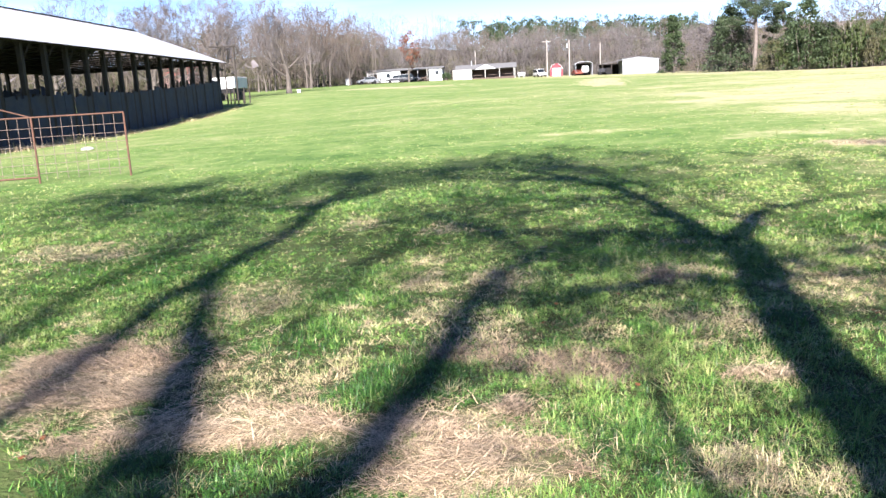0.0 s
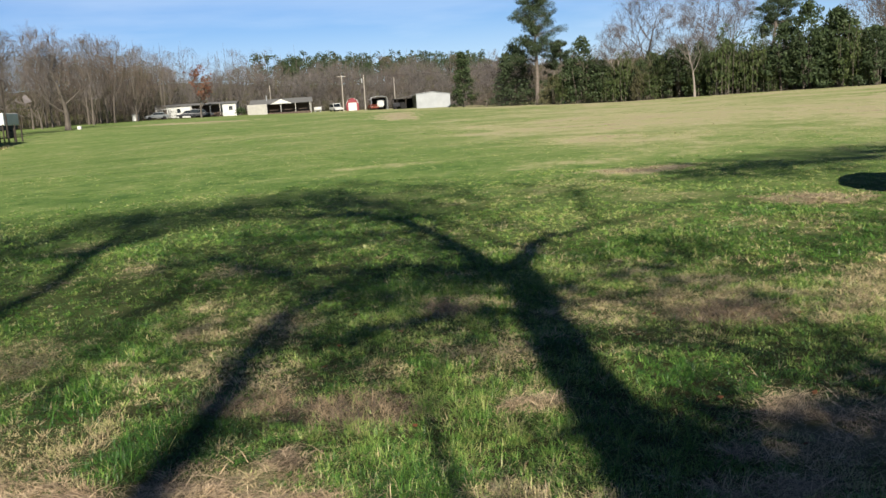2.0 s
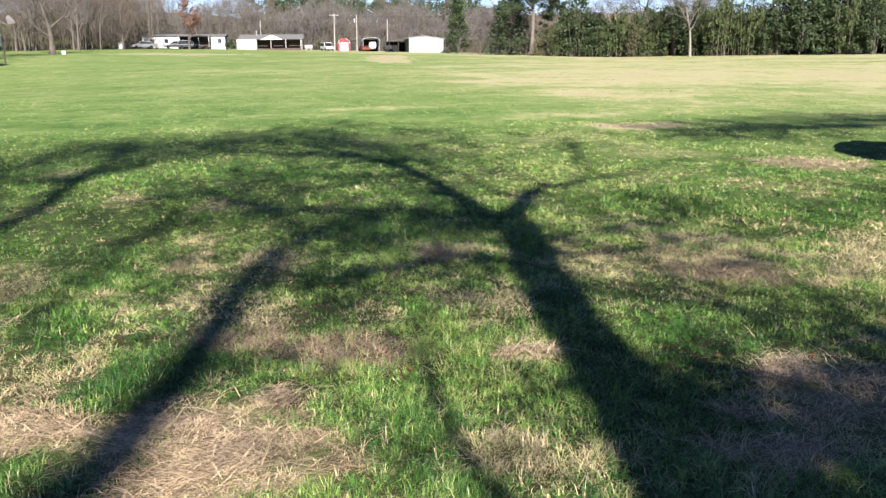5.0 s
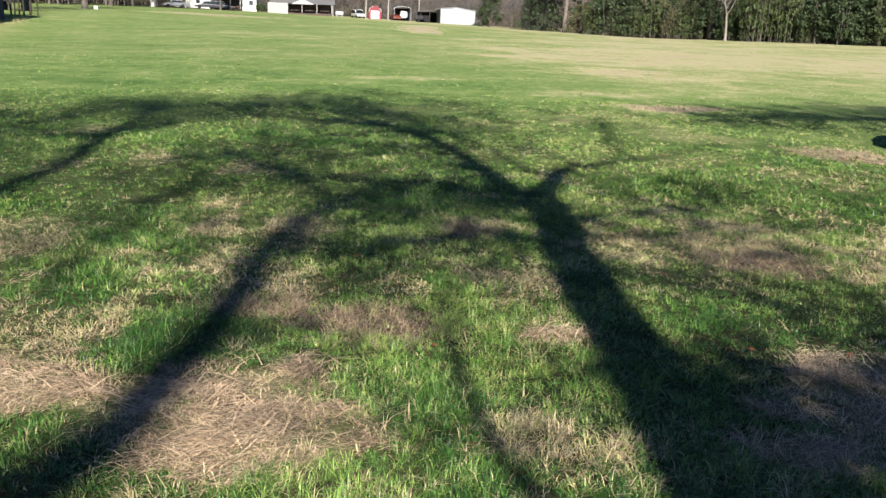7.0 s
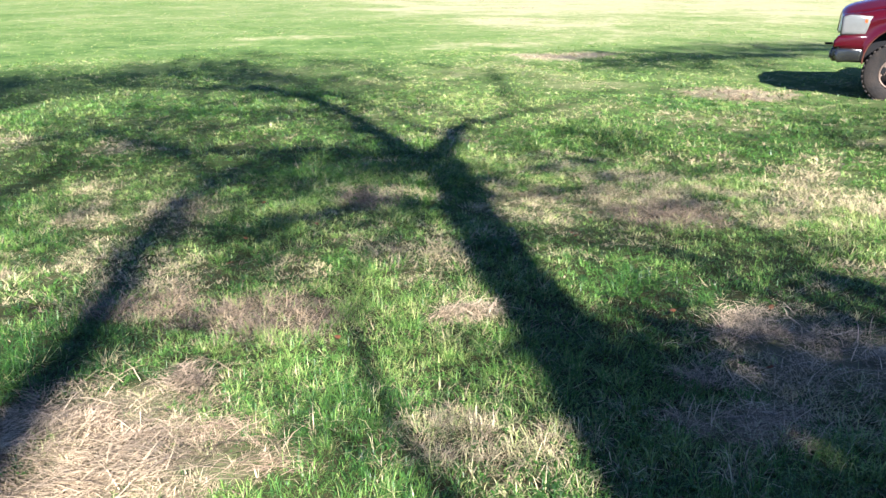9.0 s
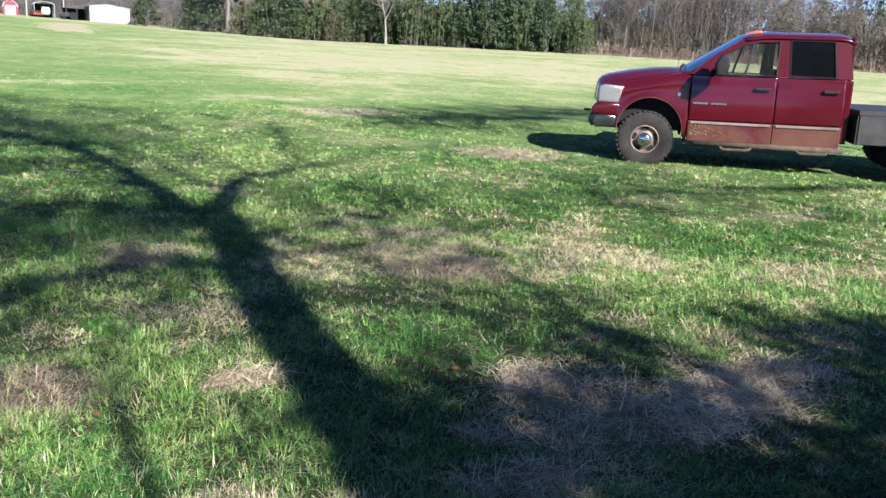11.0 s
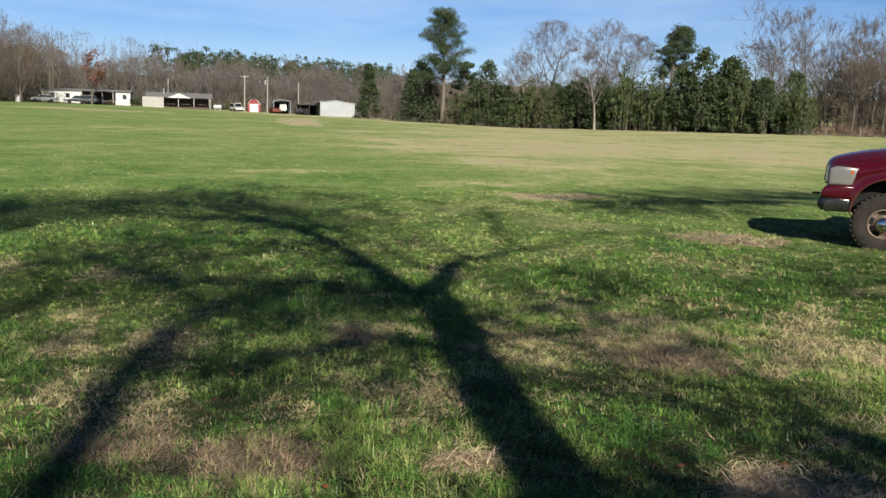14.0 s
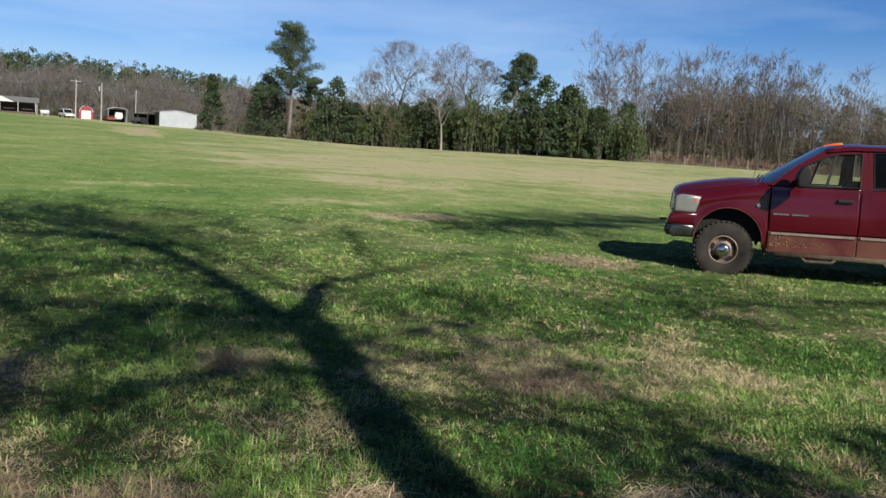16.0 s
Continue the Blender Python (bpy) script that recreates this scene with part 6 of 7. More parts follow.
    sw = lathe([(0.19 + 0.018 * math.cos(a), 0.018 * math.sin(a)) for a in np.linspace(0, 2 * math.pi, 9)], 24)
    bmesh.ops.transform(sw, matrix=pose(-1.22, 0.42, 1.42, 0, 0, 90) @ pose(0, 0, 0, 25, 0, 0), verts=sw.verts[:])
    part("steering_wheel", sw, M_BLACK, t, smooth=True)
    for x, ys_ in ((-1.75, (-0.42, 0.42)), (-2.62, (-0.45, 0.0, 0.45))):
        for y in ys_:
            sd = part("seat", prism([(x + 0.45, 0.75), (x + 0.45, 0.95), (x, 0.92), (x - 0.12, 1.33), (x - 0.24, 1.33), (x - 0.15, 0.75)], y - 0.25, y + 0.25, 0.05, 2), M_SEAT, t)
            part("headrest", prism([(x - 0.10, 1.34), (x - 0.12, 1.54), (x - 0.22, 1.54), (x - 0.22, 1.34)], y - 0.13, y + 0.13, 0.04, 3), M_SEAT, sd, smooth=True)
    # chassis and flatbed
    for s in (-1, 1):
        part("chassis_rail", box(-5.9, 0.6, s * 0.43 - 0.04, s * 0.43 + 0.04, 0.52, 0.70), M_BLACK, t)
    part("front_axle", bar((-0.02, -0.8, 0.40), (-0.02, 0.8, 0.40), 0.05), M_BLACK, t)
    part("rear_axle", bar((-4.1, -0.9, 0.40), (-4.1, 0.9, 0.40), 0.06), M_BLACK, t)
    part("fuel_tank", box(-2.9, -1.6, -0.75, 0.2, 0.36, 0.60, 0.04), M_BLACK, t)
    fb = part("flatbed", box(-5.9, -3.05, -1.12, 1.12, 0.92, 1.0, 0.015), M_BED, t, "black steel flatbed")
    for s in (-1, 1):
        part("bed_skirt", box(-3.62, -3.07, s * 1.10 - 0.02, s * 1.10 + 0.02, 0.50, 0.93, 0.01), M_BED, fb)
        part("bed_skirt", box(-5.85, -4.62, s * 1.10 - 0.02, s * 1.10 + 0.02, 0.55, 0.93, 0.01), M_BED, fb)
        part("bed_fender", prism([(-3.62, 0.86), (-3.62, 0.93), (-4.62, 0.93), (-4.62, 0.86)], s * 0.98 - 0.14, s * 0.98 + 0.14, 0.01), M_BED, fb)
    part("bed_bulkhead", box(-3.10, -3.05, -1.1, 1.1, 0.5, 0.93), M_BED, fb)
    t.matrix_world = pose(10.89, 10.89, 0.01, 0, 1.0, 138)
    return t


build_truck()


# ---- the pole barn ----
def build_barn():
    b = thing("pole_barn", "long open pole barn with pale metal roof, dark siding", "barn")
    y0, y1 = 18.0, 74.9
    n = 24
    step = (y1 - y0) / (n - 1)

    def side_x(y):                                # the near eave line leans slightly off the y axis
        return -23.5 - (y - 34.6) * 0.0677
    eave, ridge, half = 5.62, 8.78, 8.0
    posts = [y0 + step * k for k in range(n)]
    planks = random.Random(17)
    for k, y in enumerate(posts):
        x = side_x(y)
        for xx in (x, x - 2 * half):
            gz = ground_z(xx, y)
            part("post", box(xx - 0.13, xx + 0.13, y - 0.13, y + 0.13, gz - 0.2, eave - 0.05, 0.012), M_POST, b)
        bm = bmesh.new()                          # one truss
        strut((x + 0.5, y, eave - 0.25), (x - half, y, ridge - 0.25), 0.1, 0.10, bm)
        strut((x - half, y, ridge - 0.25), (x - 2 * half - 0.5, y, eave - 0.25), 0.1, 0.10, bm)
        bar((x, y, eave - 0.4), (x - 2 * half, y, eave - 0.4), 0.06, 4, bm=bm)
        part("truss", bm, M_RAFTER, b)
        if k < n - 1:
            ym, yn = y + 0.15, y + step - 0.15
            xn = side_x(y + step)                 # a light lattice girder under the eave
            part("bottom_chord", strut((x, y, eave - 0.72), (xn, y + step, eave - 0.72), 0.05, 0.05), M_POST, b)
            for q in range(3):
                f0, f1 = q / 3, (q + 1) / 3
                za, zb = (eave - 0.72, eave - 0.2) if (q + k) % 2 else (eave - 0.2, eave - 0.72)
                part("lattice_bar", strut((x + (xn - x) * f0, y + step * f0, za), (x + (xn - x) * f1, y + step * f1, zb), 0.04, 0.04), M_POST, b)
            part("knee_brace", bar((x, y + 0.1, eave - 1.3), (x + 0.55, y + 0.1, eave - 0.3), 0.045, 4), M_POST, b)
            part("eave_beam", box(side_x(y + step / 2) - 0.06, side_x(y + step / 2) + 0.06, y, y + step, eave - 0.28, eave - 0.06), M_RAFTER, b)
            for j, xx in enumerate((x, x - 2 * half)):
                xx2 = xx - 0.0677 * step
                gz = ground_z(xx, y + step / 2)
                top = gz + 2.55 + 0.06 * math.sin(k * 2.1)
                m = 7                             # upright planks with uneven tops
                wide = (yn - ym) / m
                for q in range(m):
                    tip = top + planks.choice((0, 0, -0.05, 0.07, 0.12)) + planks.uniform(-0.04, 0.04)
                    py, w2 = ym + wide * (q + 0.5), wide * planks.uniform(0.43, 0.49)
                    px = xx + (xx2 - xx) * (q + 0.5) / m + 0.10 + planks.uniform(0, 0.035)
                    part("siding_plank", box(px, px + 0.025, py - w2, py + w2, gz - 0.2, tip), M_SIDING, b)
                for f in (0.33, 0.68):
                    py = ym + (yn - ym) * f + 0.1 * math.sin(k * 3 + f * 9)
                    part("siding_stud", box(xx - 0.02 - 0.07, xx - 0.02 + 0.05, py - 0.07, py + 0.07, gz - 0.1, top + 0.25 + 0.22 * math.sin(k * 5.3 + f * 20)), M_POST, b)
    # roof sheets on both slopes
    width = step / 2.0
    m = int((y1 - y0 + 2.2) / width)
    slope = math.hypot(half + 0.7, (ridge - eave) * (half + 0.7) / half)
    sheets = {}
    for s in (0, 1):
        bm = bmesh.new()
        q = 5
        rows = []
        for i in range(q * 2 + 1):
            f = i / (q * 2)
            up = 0.025 if i % 2 else 0.0
            if s == 0:
                a, c = Vector((0.7, f * width * 1.01, -0.7 * (ridge - eave) / half + up)), Vector((-half, f * width * 1.01, ridge - eave + up))
            else:
                a, c = Vector((-half, f * width * 1.01, ridge - eave + up)), Vector((-2 * half - 0.7, f * width * 1.01, -0.7 * (ridge - eave) / half + up))
            rows.append((bm.verts.new(a), bm.verts.new(c)))
        for i in range(q * 2):
            bm.faces.new((rows[i][0], rows[i + 1][0], rows[i + 1][1], rows[i][1]))
        bmesh.ops.recalc_face_normals(bm, faces=bm.faces[:])
        me = bpy.data.meshes.new("roof_sheet")
        bm.to_mesh(me)
        bm.free()
        me.materials.append(M_ROOF)
        for k in range(m):
            y = y0 - 0.6 + k * width
            ob = new("roof_sheet", me)
            ob.parent = b
            ob.location = (side_x(y), y, eave)
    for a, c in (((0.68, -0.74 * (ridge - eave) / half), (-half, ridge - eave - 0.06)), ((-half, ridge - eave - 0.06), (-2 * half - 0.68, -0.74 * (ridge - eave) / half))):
        bm = bmesh.new()                          # a thin dark sheet just below the roof sheets
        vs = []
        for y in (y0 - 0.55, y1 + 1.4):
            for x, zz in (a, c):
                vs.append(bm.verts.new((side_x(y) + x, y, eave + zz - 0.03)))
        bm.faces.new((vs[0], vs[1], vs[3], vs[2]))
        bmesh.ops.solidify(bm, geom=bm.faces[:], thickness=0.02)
        part("roof_underside", bm, M_RAFTER, b)
    rc = strut((side_x(y0) - half, y0 - 0.7, ridge + 0.03), (side_x(y1) - half, y1 + 1.5, ridge + 0.03), 0.5, 0.04)
    part("ridge_cap", rc, M_ROOF, b)
    return b


build_barn()


def cattle_panel():
    g = thing("cattle_panel_gate", "rusty pipe gate with welded wire panel in grass", "gate")
    a, b = Vector((-8.45, 18.6, 0)), Vector((-13.9, 16.2, 0))
    d = b - a
    zt = 1.49
    z0 = ground_z(-9, 18) + 0.02

    def p(f, z):
        q = a + d * f
        return Vector((q.x, q.y, z0 + z))
    for f in (0.0, 0.335, 1.0):
        part("gate_post", bar(p(f, -0.1), p(f, zt + (0.0 if f < 0.9 else 0.3)), 0.025, 10), M_RUST, g)
    part("top_rail", bar(p(0, zt), p(1, zt), 0.02, 10), M_RUST, g)
    part("bottom_rail", bar(p(0.335, 0.12), p(1, 0.12), 0.022, 8), M_RUST, g)
    part("gate_brace", bar(p(0.335, zt), p(0.85, zt + 1.05), 0.016, 8), M_RUST, g)
    for k in range(1, 7):
        part("wire", bar(p(0, zt * k / 7.2), p(1, zt * k / 7.2), 0.006, 5), M_WIRE, g)
    for k in range(1, 26):
        part("wire", bar(p(k / 26, 0.05), p(k / 26, zt), 0.006, 5), M_WIRE, g)


cattle_panel()


# ---- the far houses and sheds ----
def gable_house(name, label, x0, x1, y, depth, wall_h, roof_h, wall, roof, windows=(), porch=None, category="house", white_gable=False):
    """A long low house facing the field; windows: (centre, width, bottom, top)."""
    z = ground_z((x0 + x1) / 2, y)
    h = thing(name, label, category)
    w0 = part("wall", box(x0, x1, y, y + depth, z - 0.3, z + wall_h), wall, h)
    bm = bmesh.new()
    o = 0.3
    pr = [(y - o, z + wall_h - 0.05), (y - o, z + wall_h + 0.03), (y + depth / 2, z + wall_h + roof_h), (y + depth + o, z + wall_h + 0.03), (y + depth + o, z + wall_h - 0.05)]
    lo = [bm.verts.new((x0 - o, a, c)) for a, c in pr]
    hi = [bm.verts.new((x1 + o, a, c)) for a, c in pr]
    bm.faces.new(lo)
    bm.faces.new(hi[::-1])
    for i in range(5):
        bm.faces.new((lo[i], hi[i], hi[(i + 1) % 5], lo[(i + 1) % 5]))
    bmesh.ops.recalc_face_normals(bm, faces=bm.faces[:])
    part("roof", bm, roof, h)
    for c, w, a, b in windows:
        fr = part("window_frame", box(c - w / 2, c + w / 2, y - 0.04, y + 0.02, z + a, z + b), M_WHITE, h)
        part("pane", box(c - w / 2 + 0.07, c + w / 2 - 0.07, y - 0.055, y - 0.03, z + a + 0.07, z + b - 0.07), M_CARGLASS, fr)
    if porch:
        p0, p1, deep = porch
        pr_z = z + wall_h - 0.1
        part("porch_roof", strut((p0, y - deep / 2, pr_z), (p1, y - deep / 2, pr_z), 0.12, deep), roof, h)
        part("porch_floor", box(p0, p1, y - deep, y - 0.01, z - 0.2, z + 0.25), M_PORCH, h)
        part("porch_back", box(p0 + 0.1, p1 - 0.1, y - 0.06, y - 0.01, z + 0.25, z + wall_h - 0.2), M_PORCH, h)
        k = max(3, int((p1 - p0) / 2.4))
        for i in range(k + 1):
            x = p0 + 0.1 + (p1 - p0 - 0.2) * i / k
            part("porch_post", box(x - 0.07, x + 0.07, y - deep, y - deep + 0.14, z + 0.2, pr_z), M_CREAM, h)
        for i in range(k):
            x = p0 + (p1 - p0) * (i + 0.5) / k
            part("porch_rail", box(x - 1.0, x + 1.0, y - deep + 0.03, y - deep + 0.08, z + 0.75, z + 0.85), M_PORCH, h)
    return h, z


M1, z1 = gable_house("mobile_home", "long white mobile home with a dark porch roof", -32.0, -15.4, 184, 5.0, 2.5, 0.45, M_WHITE, M_SHINGLE,
                     [(-30.0, 0.9, 1.0, 2.0), (-27.2, 0.9, 1.0, 2.0), (-16.5, 0.9, 1.0, 2.0)], (-24.5, -18.3, 2.8))
H2, z2 = gable_house("house", "low cream house with grey roof and long porch", -12.5, 0.4, 186, 8.0, 2.2, 1.1, M_CREAM, M_SHINGLE,
                     [(-11.3, 1.0, 0.9, 1.9)], (-9.2, 0.2, 3.0))
bmg = bmesh.new()
for yy in (182.75, 182.9):
    vs = [bmg.verts.new(p) for p in ((-8.2, yy, z2 + 2.05), (-3.6, yy, z2 + 2.05), (-5.9, yy, z2 + 3.05))]
    bmg.faces.new(vs)
bmesh.ops.bridge_loops(bmg, edges=bmg.edges[:])
part("porch_gable", bmg, M_WHITE, H2, "white porch gable")
part("chimney_pipe", bar((-9.2, 189, z2 + 2.4), (-9.2, 189, z2 + 4.1), 0.12), M_STEEL, H2)
part("side_wing", box(-13.0, -8.9, 182.6, 186, z2 - 0.2, z2 + 2.15), M_CREAM, H2)

gable_house("small_house", "small pale house with a faded red roof seen through the barn", -67.0, -61.0, 157, 6, 3.2, 1.9, M_PINKWALL, M_PINKROOF, [(-64, 0.9, 0.9, 1.8)])
def box_trailer():
    t = thing("box_trailer", "white box trailer parked beyond the barn", "trailer")
    x, y = -31.9, 92.0
    z = ground_z(x, y)
    part("box", box(-1.35, 1.35, 0, 4.5, 1.40, 2.66, 0.04), M_WHITE_BRIGHT, t)
    part("frame", box(-1.2, 1.2, 0.1, 4.4, 0.95, 1.40), M_BLACK, t)
    for sx in (-1.1, 1.1):
        for yy in (1.6, 2.6):
            part("wheel", bar((sx - 0.12, yy, 0.48), (sx + 0.12, yy, 0.48), 0.48, 16), M_BLACK, t)
    t.matrix_world = pose(x, y, z)


box_trailer()


def barn_shed():
    s = thing("garden_shed", "small red barn-shaped shed with a white door", "shed")
    x, y = 9.25, 185.6
    z = ground_z(x, y)
    o = [(-1.35, 0), (1.35, 0), (1.35, 1.5), (0.95, 2.3), (0.35, 2.72), (-0.35, 2.72), (-0.95, 2.3), (-1.35, 1.5)]
    part("body", prism(o, 0, 3.4), M_REDWALL, s)
    part("door", prism([(-0.9, 0.05), (0.9, 0.05), (0.9, 1.75), (-0.9, 1.75)], -0.05, -0.005), M_WHITE, s, "white double door")
    for p, q in zip(o[2:], o[3:]):
        part("white_trim", strut((p[0], -0.03, p[1]), (q[0], -0.03, q[1]), 0.09, 0.05), M_WHITE, s)
    s.matrix_world = pose(x, y, z - 0.02)


barn_shed()


def carport():
    c = thing("carport", "grey metal carport with an arched roof", "carport")
    z = ground_z(15, 185.5)
    for x in (13.3, 16.8):
        for y in (184.2, 186.6, 189):
            part("post", bar((x, y, z - 0.1), (x, y, z + 2.4), 0.07, 6), M_STEEL, c)
    o = [(13.1, 2.3), (13.5, 2.75), (14.4, 2.95), (15.7, 2.95), (16.6, 2.75), (17.0, 2.3), (16.9, 2.3), (16.5, 2.68), (15.6, 2.87), (14.5, 2.87), (13.6, 2.68), (13.2, 2.3)]
    part("roof", prism([(a, b + z) for a, b in o], 184, 189.2), M_STEEL, c)
    part("back_wall", box(13.3, 16.8, 189.0, 189.1, z, z + 2.6), M_DARKIN, c)
    bt = thing("boat", "white boat on a trailer under the carport", "boat")
    part("hull", prism([(14.6, z + 1.0), (15.0, z + 0.6), (15.9, z + 0.6), (16.2, z + 1.0), (16.1, z + 2.1), (14.8, z + 2.1)], 185.5, 188.5, 0.1), M_WHITE, bt)
    part("trailer_frame", box(14.8, 16.0, 185.3, 188.4, z + 0.42, z + 0.6), M_BLACK, bt)
    for x in (14.7, 16.1):
        part("trailer_wheel", bar((x - 0.1, 187, z + 0.3), (x + 0.1, 187, z + 0.3), 0.3, 14), M_BLACK, bt)


carport()


def metal_building():
    b = thing("metal_building", "pale steel farm building with an open lean-to", "building")
    x0, x1, y = 22.6, 29.9, 179.5
    z = ground_z(26, 180)
    part("wall", prism([(x0, z - 0.3), (x1, z - 0.3), (x1, z + 2.75), (x0 + 3.4, z + 3.3), (x0, z + 3.0)], y, y + 0.12), M_STEEL, b)
    part("side_wall", box(x0, x0 + 0.1, y + 0.12, y + 9, z - 0.3, z + 3.0), M_STEEL, b)
    part("side_wall", box(x1 - 0.1, x1, y + 0.12, y + 9, z - 0.3, z + 2.75), M_STEEL, b)
    part("roof", prism([(x0 - 0.2, z + 3.02), (x0 + 3.4, z + 3.36), (x1 + 0.2, z + 2.78), (x1 + 0.2, z + 2.86), (x0 + 3.4, z + 3.44), (x0 - 0.2, z + 3.1)], y - 0.15, y + 9.2), M_STEEL, b)
    part("sliding_door", prism([(x0 + 4.2, z), (x0 + 7.0, z), (x0 + 7.0, z + 2.6), (x0 + 4.2, z + 2.7)], y - 0.06, y - 0.01), M_STEEL, b)
    for k in range(22):
        x = x0 + 0.2 + k * (x1 - x0 - 0.4) / 21
        part("cladding_rib", box(x - 0.02, x + 0.02, y - 0.025, y + 0.01, z, z + 2.72), M_STEEL, b)
    part("lean_to_roof", prism([(18.3, z + 2.35), (x0, z + 2.9), (x0, z + 2.98), (18.3, z + 2.43)], y + 0.5, y + 8), M_SHINGLE, b)
    part("lean_to_back", box(18.5, x0, y + 7.6, y + 7.7, z - 0.2, z + 2.4), M_DARKIN, b)
    for x in (18.5, 20.4):
        part("post", box(x - 0.08, x + 0.08, y + 0.6, y + 0.76, z - 0.2, z + 2.4), M_POST, b)


metal_building()


def utility_pole(x, y, h, arm, label):
    z = ground_z(x, y)
    p = thing("utility_pole", label, "pole", "utility poles")
    part("shaft", bar((x, y, z - 0.3), (x + 0.1, y, z + h), 0.12, 10, 0.08), M_WOODPOLE, p)
    if arm:
        part("crossarm", box(x - 0.9, x + 1.0, y - 0.06, y + 0.06, z + h - 0.35, z + h - 0.22), M_WOODPOLE, p)
    elif arm is False:
        part("transformer", bar((x - 0.35, y - 0.1, z + h - 1.6), (x - 0.35, y - 0.1, z + h - 0.7), 0.15, 12), M_STEEL, p, "grey transformer can")
    return Vector((x, y, z + h - 0.3))


tops = [utility_pole(7.1, 180.5, 7.5, True, "grey wooden utility pole with a crossarm"), utility_pole(11.7, 180.2, 7.4, False, "grey wooden utility pole with a transformer"),
        utility_pole(-8.6, 194, 6.2, None, "thin grey utility pole behind the house"), utility_pole(19.2, 192, 7.0, None, "thin grey utility pole behind the carport")]
ends = [(tops[2], tops[0]), (tops[0], tops[1]), (tops[1], Vector((60, 170, 11)))]
for a, b in ends:
    cu = bpy.data.curves.new("power_line", "CURVE")
    cu.dimensions = "3D"
    cu.bevel_depth = 0.02
    sp = cu.splines.new("POLY")
    sp.points.add(12)
    for i in range(13):
        f = i / 12
        q = a.lerp(b, f)
        sp.points[i].co = (q.x, q.y, q.z - 0.6 * 4 * f * (1 - f), 1)
    cu.materials.append(M_BLACK)
    tagged(new("power_line", cu), "dark sagging power line between the poles", "cable", "power lines")


def parked_car(name, label, x, y, turn, paint, L=4.4, H=1.5, suv=False, category="car"):
    c = thing(name, label, category)
    W = 0.88
    part("body", prism([(L / 2, 0.35), (L / 2, 0.75), (L * 0.25, 0.92), (-L * 0.48, 0.95), (-L / 2, 0.8), (-L / 2, 0.35)], -W, W, 0.08), paint, c)
    rear = -0.47 if suv else -0.36
    part("cabin", prism([(L * 0.24, 0.9), (L * 0.10, H), (L * (rear + 0.06), H), (L * rear, 0.92)], -W + 0.08, W - 0.08, 0.06), paint, c)
    part("window", prism([(L * 0.19, 0.96), (L * 0.09, H - 0.1), (L * (rear + 0.07), H - 0.1), (L * (rear + 0.03), 0.96)], -W + 0.06, W - 0.06), M_CARGLASS, c)
    part("windscreen", prism([(L * 0.245, 0.94), (L * 0.125, H - 0.08), (L * 0.11, H - 0.08), (L * 0.22, 0.94)], -W + 0.16, W - 0.16), M_CARGLASS, c)
    for sx in (0.31, -0.31):
        for sy in (-1, 1):
            part("wheel", bar((L * sx, sy * (W - 0.2), 0.33), (L * sx, sy * (W + 0.01), 0.33), 0.33, 16), M_BLACK, c)
    for sy in (-0.6, 0.6):
        part("headlight", box(L / 2 - 0.02, L / 2 + 0.02, sy - 0.14, sy + 0.14, 0.62, 0.74), M_LENS, c)
    c.matrix_world = pose(x, y, ground_z(x, y), 0, 0, turn)


parked_car("parked_car", "white sport utility vehicle parked by the shed", 5.6, 183.5, -75, M_WHITE, 4.6, 1.7, True)
parked_car("parked_car", "small orange red car parked by the carport", 13.5, 183.0, -80, M_ORANGEPAINT, 3.2, 1.15)
parked_car("parked_car", "grey car parked beside the mobile home", -29.5, 170.5, 200, M_GREYCAR, 4.4, 1.4)
parked_car("parked_car", "dark car parked before the porch", -24.8, 179.5, 190, M_DARKCAR, 4.6, 1.5)
parked_car("parked_car", "dark pickup parked before the porch", -22.0, 178.8, 10, M_DARKCAR, 4.8, 1.7, True)


def tractor():
    t = thing("tractor", "old dark tractor under the lean-to", "tractor")
    part("body", prism([(1.4, 0.6), (1.4, 1.3), (0.2, 1.35), (-0.3, 1.0), (-1.0, 0.9), (-1.0, 0.5)], -0.3, 0.3, 0.04), M_DARKCAR, t)
    part("seat", box(-0.9, -0.5, -0.25, 0.25, 1.0, 1.35, 0.05), M_BLACK, t)
    for s in (-1, 1):
        part("rear_wheel", bar((-0.6, s * 0.5, 0.7), (-0.6, s * 0.85, 0.7), 0.7, 18), M_BLACK, t)
        part("front_wheel", bar((1.1, s * 0.4, 0.35), (1.1, s * 0.6, 0.35), 0.35, 14), M_BLACK, t)
    t.matrix_world = pose(18.9, 179.3, ground_z(18.9, 179.3), 0, 0, 190)


tractor()
evergreen("round_shrub", 301, 1.2, 2.4, (-14.3, 181.8), "clipped dark green shrub beside the house", M_CEDAR, 700, 0.3, 0.16)
evergreen("evergreen_shrub", 302, 4.2, 4.5, (-33.5, 186), "dark evergreen shrub at the drive", M_CEDAR, 1600, 0.4)
evergreen("evergreen_shrub", 303, 5.0, 5.0, (-40.5, 172), "dark evergreen shrub at the wood edge", M_CEDAR, 1600, 0.4)


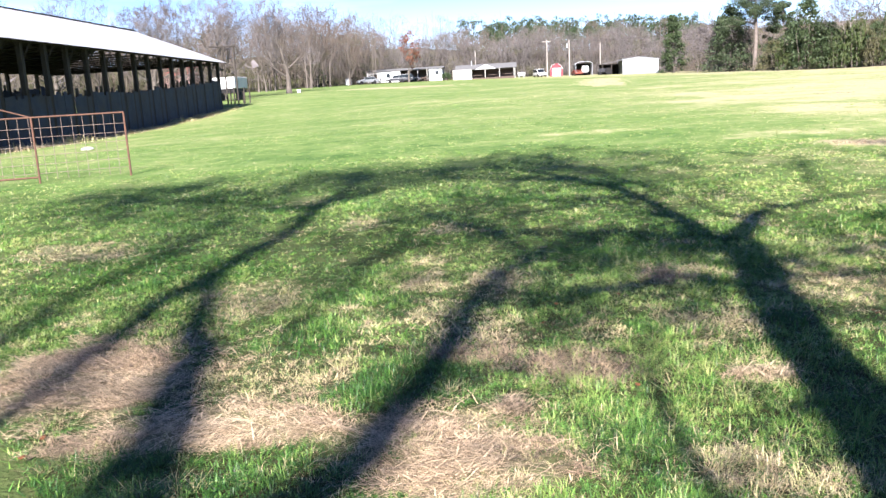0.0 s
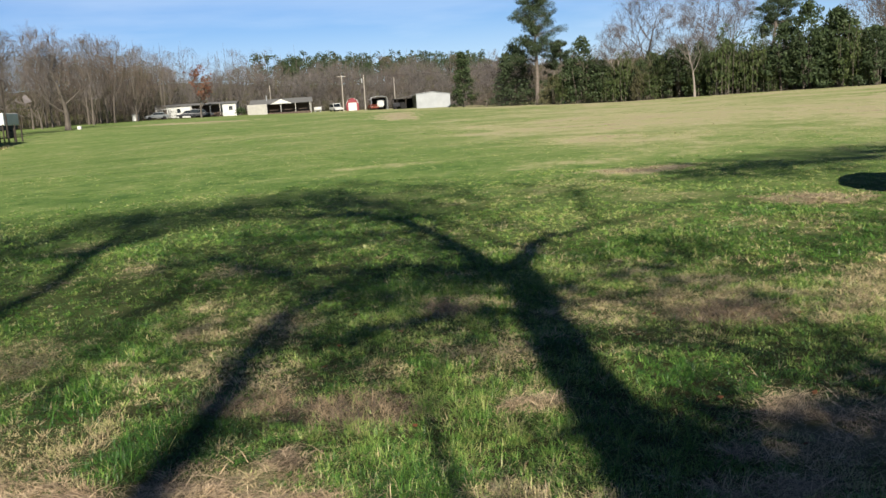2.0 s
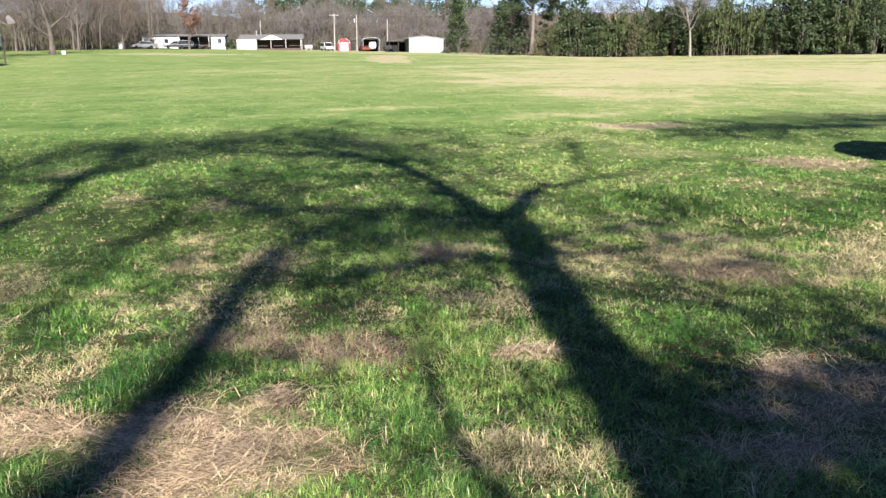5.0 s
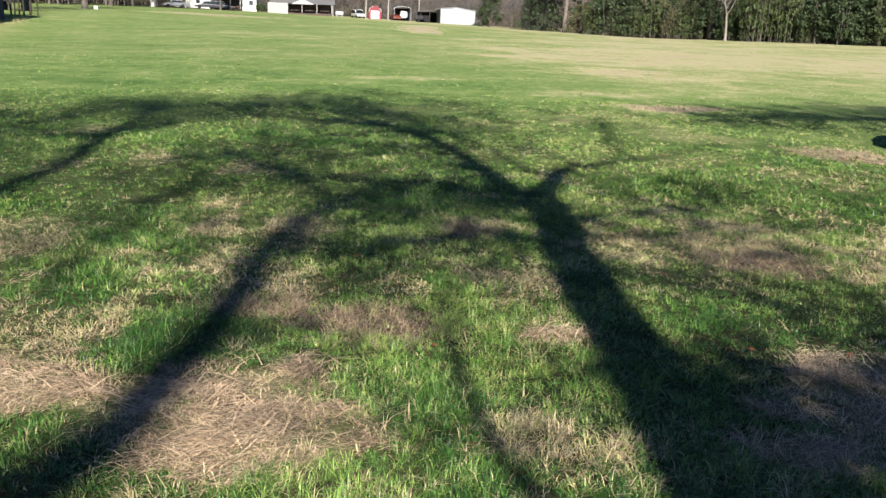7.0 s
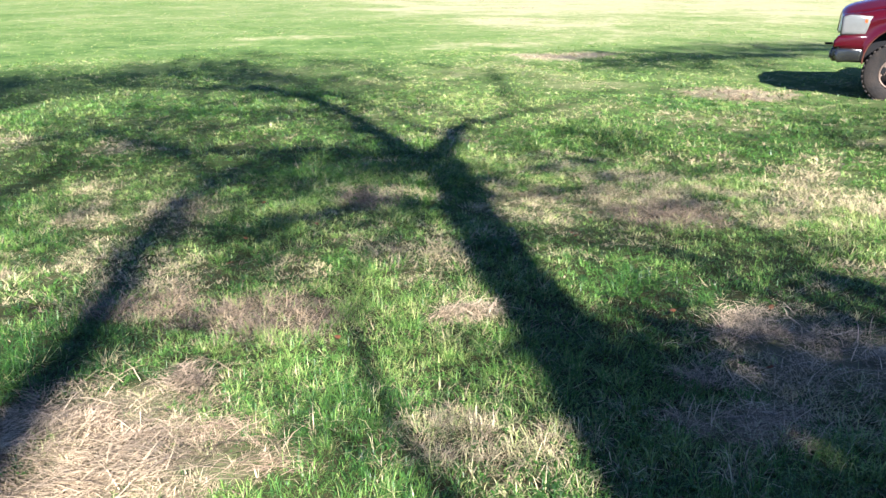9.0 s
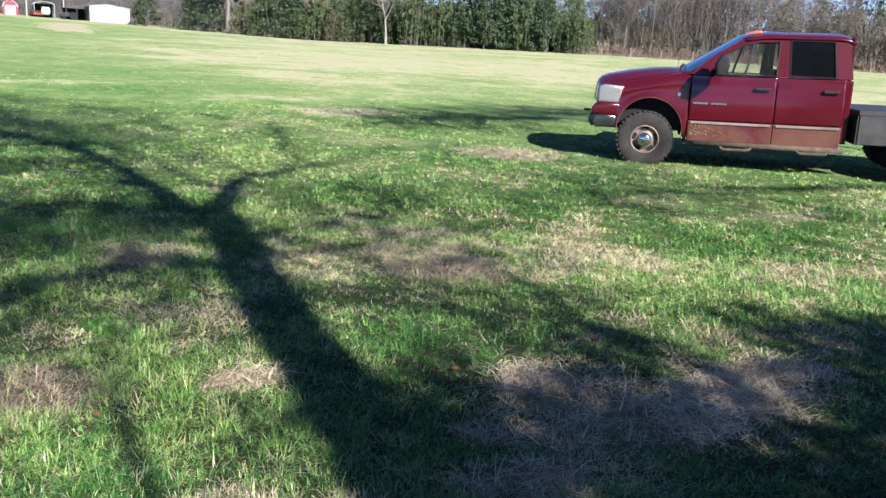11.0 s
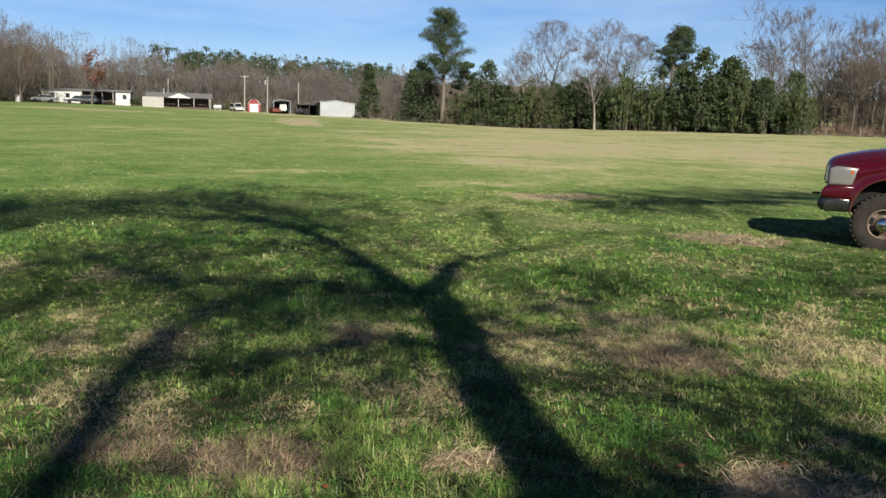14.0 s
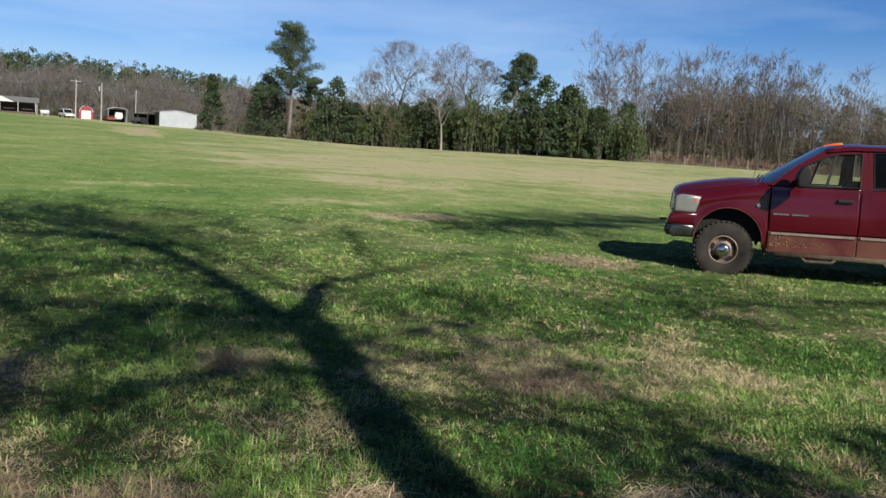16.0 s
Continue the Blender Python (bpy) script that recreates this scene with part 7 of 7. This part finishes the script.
def small_bits():
    # well house, propane tank, marker
    z = ground_z(-32.6, 166)
    w = thing("well_house", "small white utility box beside the drive", "shed")
    part("box", box(-33.1, -32.1, 166, 167, z - 0.1, z + 1.2, 0.03), M_WHITE, w)
    part("lid", prism([(-33.2, z + 1.2), (-32.0, z + 1.2), (-32.6, z + 1.45)], 165.9, 167.1), M_SHINGLE, w)
    p = thing("propane_tank", "white propane tank beside the porch", "tank")
    z = ground_z(1.6, 184)
    bm = bar((0.9, 184, z + 0.7), (2.5, 184, z + 0.7), 0.42, 16)
    part("tank", bm, M_WHITE, p, smooth=True)
    for x in (1.2, 2.2):
        part("foot", box(x - 0.08, x + 0.08, 183.8, 184.2, z - 0.05, z + 0.4), M_STEEL, p)
    s = thing("salt_block", "white mineral block lying on the field edge", "block")
    z = ground_z(-30.2, 118)
    part("block", box(-30.4, -29.9, 118, 118.4, z - 0.02, z + 0.45, 0.04), M_WHITE, s)
    # fence by the barn end
    for k, (x, y) in enumerate(((-28.4, 84.0), (-27.8, 83.4), (-27.2, 84.4), (-26.7, 83.2), (-26.4, 84.0))):
        z = ground_z(x, y)
        f = thing("fence_post", "weathered wooden fence post by the barn", "post", "fence posts by the barn")
        part("post", bar((x, y, z - 0.2), (x + 0.03, y, z + 1.5 + 0.25 * math.sin(k * 2.3)), 0.07, 7), M_POST, f)
    f = thing("gate_frame", "tall weathered timber gate frame by the barn", "gate")
    for x, y in ((-28.3, 82.8), (-27.3, 83.1)):
        part("post", bar((x, y, ground_z(x, y) - 0.2), (x, y, ground_z(x, y) + 5.8), 0.08, 7), M_POST, f)
    part("crossbar", bar((-29.6, 82.4, ground_z(-28, 83) + 5.72), (-27.1, 83.2, ground_z(-28, 83) + 5.68), 0.07, 7), M_POST, f)
    # wire fence along the right-hand wood
    for k in range(16):
        x, y = 70.5 + 1.9 * k, 84.5 - 3.3 * k
        z = ground_z(x, y)
        f = thing("fence_post", "pale wooden fence post along the wood", "post", "fence posts along the wood")
        part("post", bar((x, y, z - 0.2), (x, y, z + 1.15), 0.05, 7), M_BARK_PALE, f)
    # a white feed sack by the barn
    sk = thing("feed_sack", "crumpled white feed sack lying in the dry grass", "sack")
    z = ground_z(-16.4, 31.6)
    bm = bmesh.new()
    bmesh.ops.create_icosphere(bm, subdivisions=3, radius=0.5)
    for v in bm.verts:
        v.co = Vector((v.co.x * 1.1, v.co.y * 0.4, max(v.co.z * 0.26, -0.1))) * (1 + 0.25 * noise.noise(v.co * 4))
    part("sack", bm, M_CREAM, sk, smooth=True)
    sk.matrix_world = pose(-16.4, 31.6, z + 0.05, 0, 0, 20) @ Matrix.Diagonal((0.45, 0.5, 0.7, 1))
    # tall dead grass along the barn
    rng = np.random.RandomState(5)
    n = 9000
    f = rng.rand(n)
    y = 18 + 57 * f
    x = -23.3 - (y - 34.6) * 0.0677 + np.abs(rng.normal(0, 0.8, n)) + 0.2
    pos = np.stack([x, y, terrain(x, y) - 0.02], 1)
    tagged(blades("dead_weeds", pos, rng.uniform(0.10, 0.5, n) * (0.2 + 1.5 * vnoise(x, y, 2.6) ** 1.5), rng.uniform(0.010, 0.024, n), rng.uniform(0.1, 1.3, n), rng.uniform(0, 6.28, n), M_GRASS,
                  np.clip(0.70 + 0.35 * (vnoise(x, y, 3.1) - 0.4) + rng.normal(0, 0.1, n), 0.3, 1.0), simple=True), "ragged dead tan weeds along the barn wall", "weeds", kind="stuff")
    n = 8000
    f = rng.rand(n)
    x, y = 71 + 42 * f + rng.normal(0, 1.0, n), 91.5 - 68 * f + rng.normal(0, 1.0, n)
    pos = np.stack([x, y, terrain(x, y) - 0.02], 1)
    tagged(blades("dead_weeds", pos, rng.uniform(0.2, 0.9, n) * (0.2 + vnoise(x, y, 3)), rng.uniform(0.02, 0.045, n), rng.uniform(0.1, 0.8, n), rng.uniform(0, 6.28, n), M_TWIG_BROWN, simple=True),
           "reddish brown dead weeds along the wood edge", "weeds", kind="stuff")
    # fallen leaves in the near grass
    xy = scatter(rng, 26, 2.2, 7)
    for x, y in zip(*xy):
        bm = bmesh.new()
        vs = [bm.verts.new(q) for q in ((-0.035, 0, 0.0), (-0.01, -0.022, 0.006), (0.02, -0.018, 0.002), (0.042, 0, 0.008), (0.02, 0.02, 0.0), (-0.012, 0.02, 0.007))]
        c = bm.verts.new((0, 0, 0.012))
        for i in range(6):
            bm.faces.new((vs[i], vs[(i + 1) % 6], c))
        ob = part("fallen_leaf", bm, M_BROWN_LEAF)
        tagged(ob, "curled brown fallen leaf lying in the grass", "leaf", "fallen leaves")
        ob.matrix_world = pose(float(x), float(y), ground_z(x, y) + 0.035, rng.uniform(-12, 12), rng.uniform(-12, 12), rng.uniform(0, 360)) @ Matrix.Diagonal((0.7, 0.7, 0.7, 1))


small_bits()
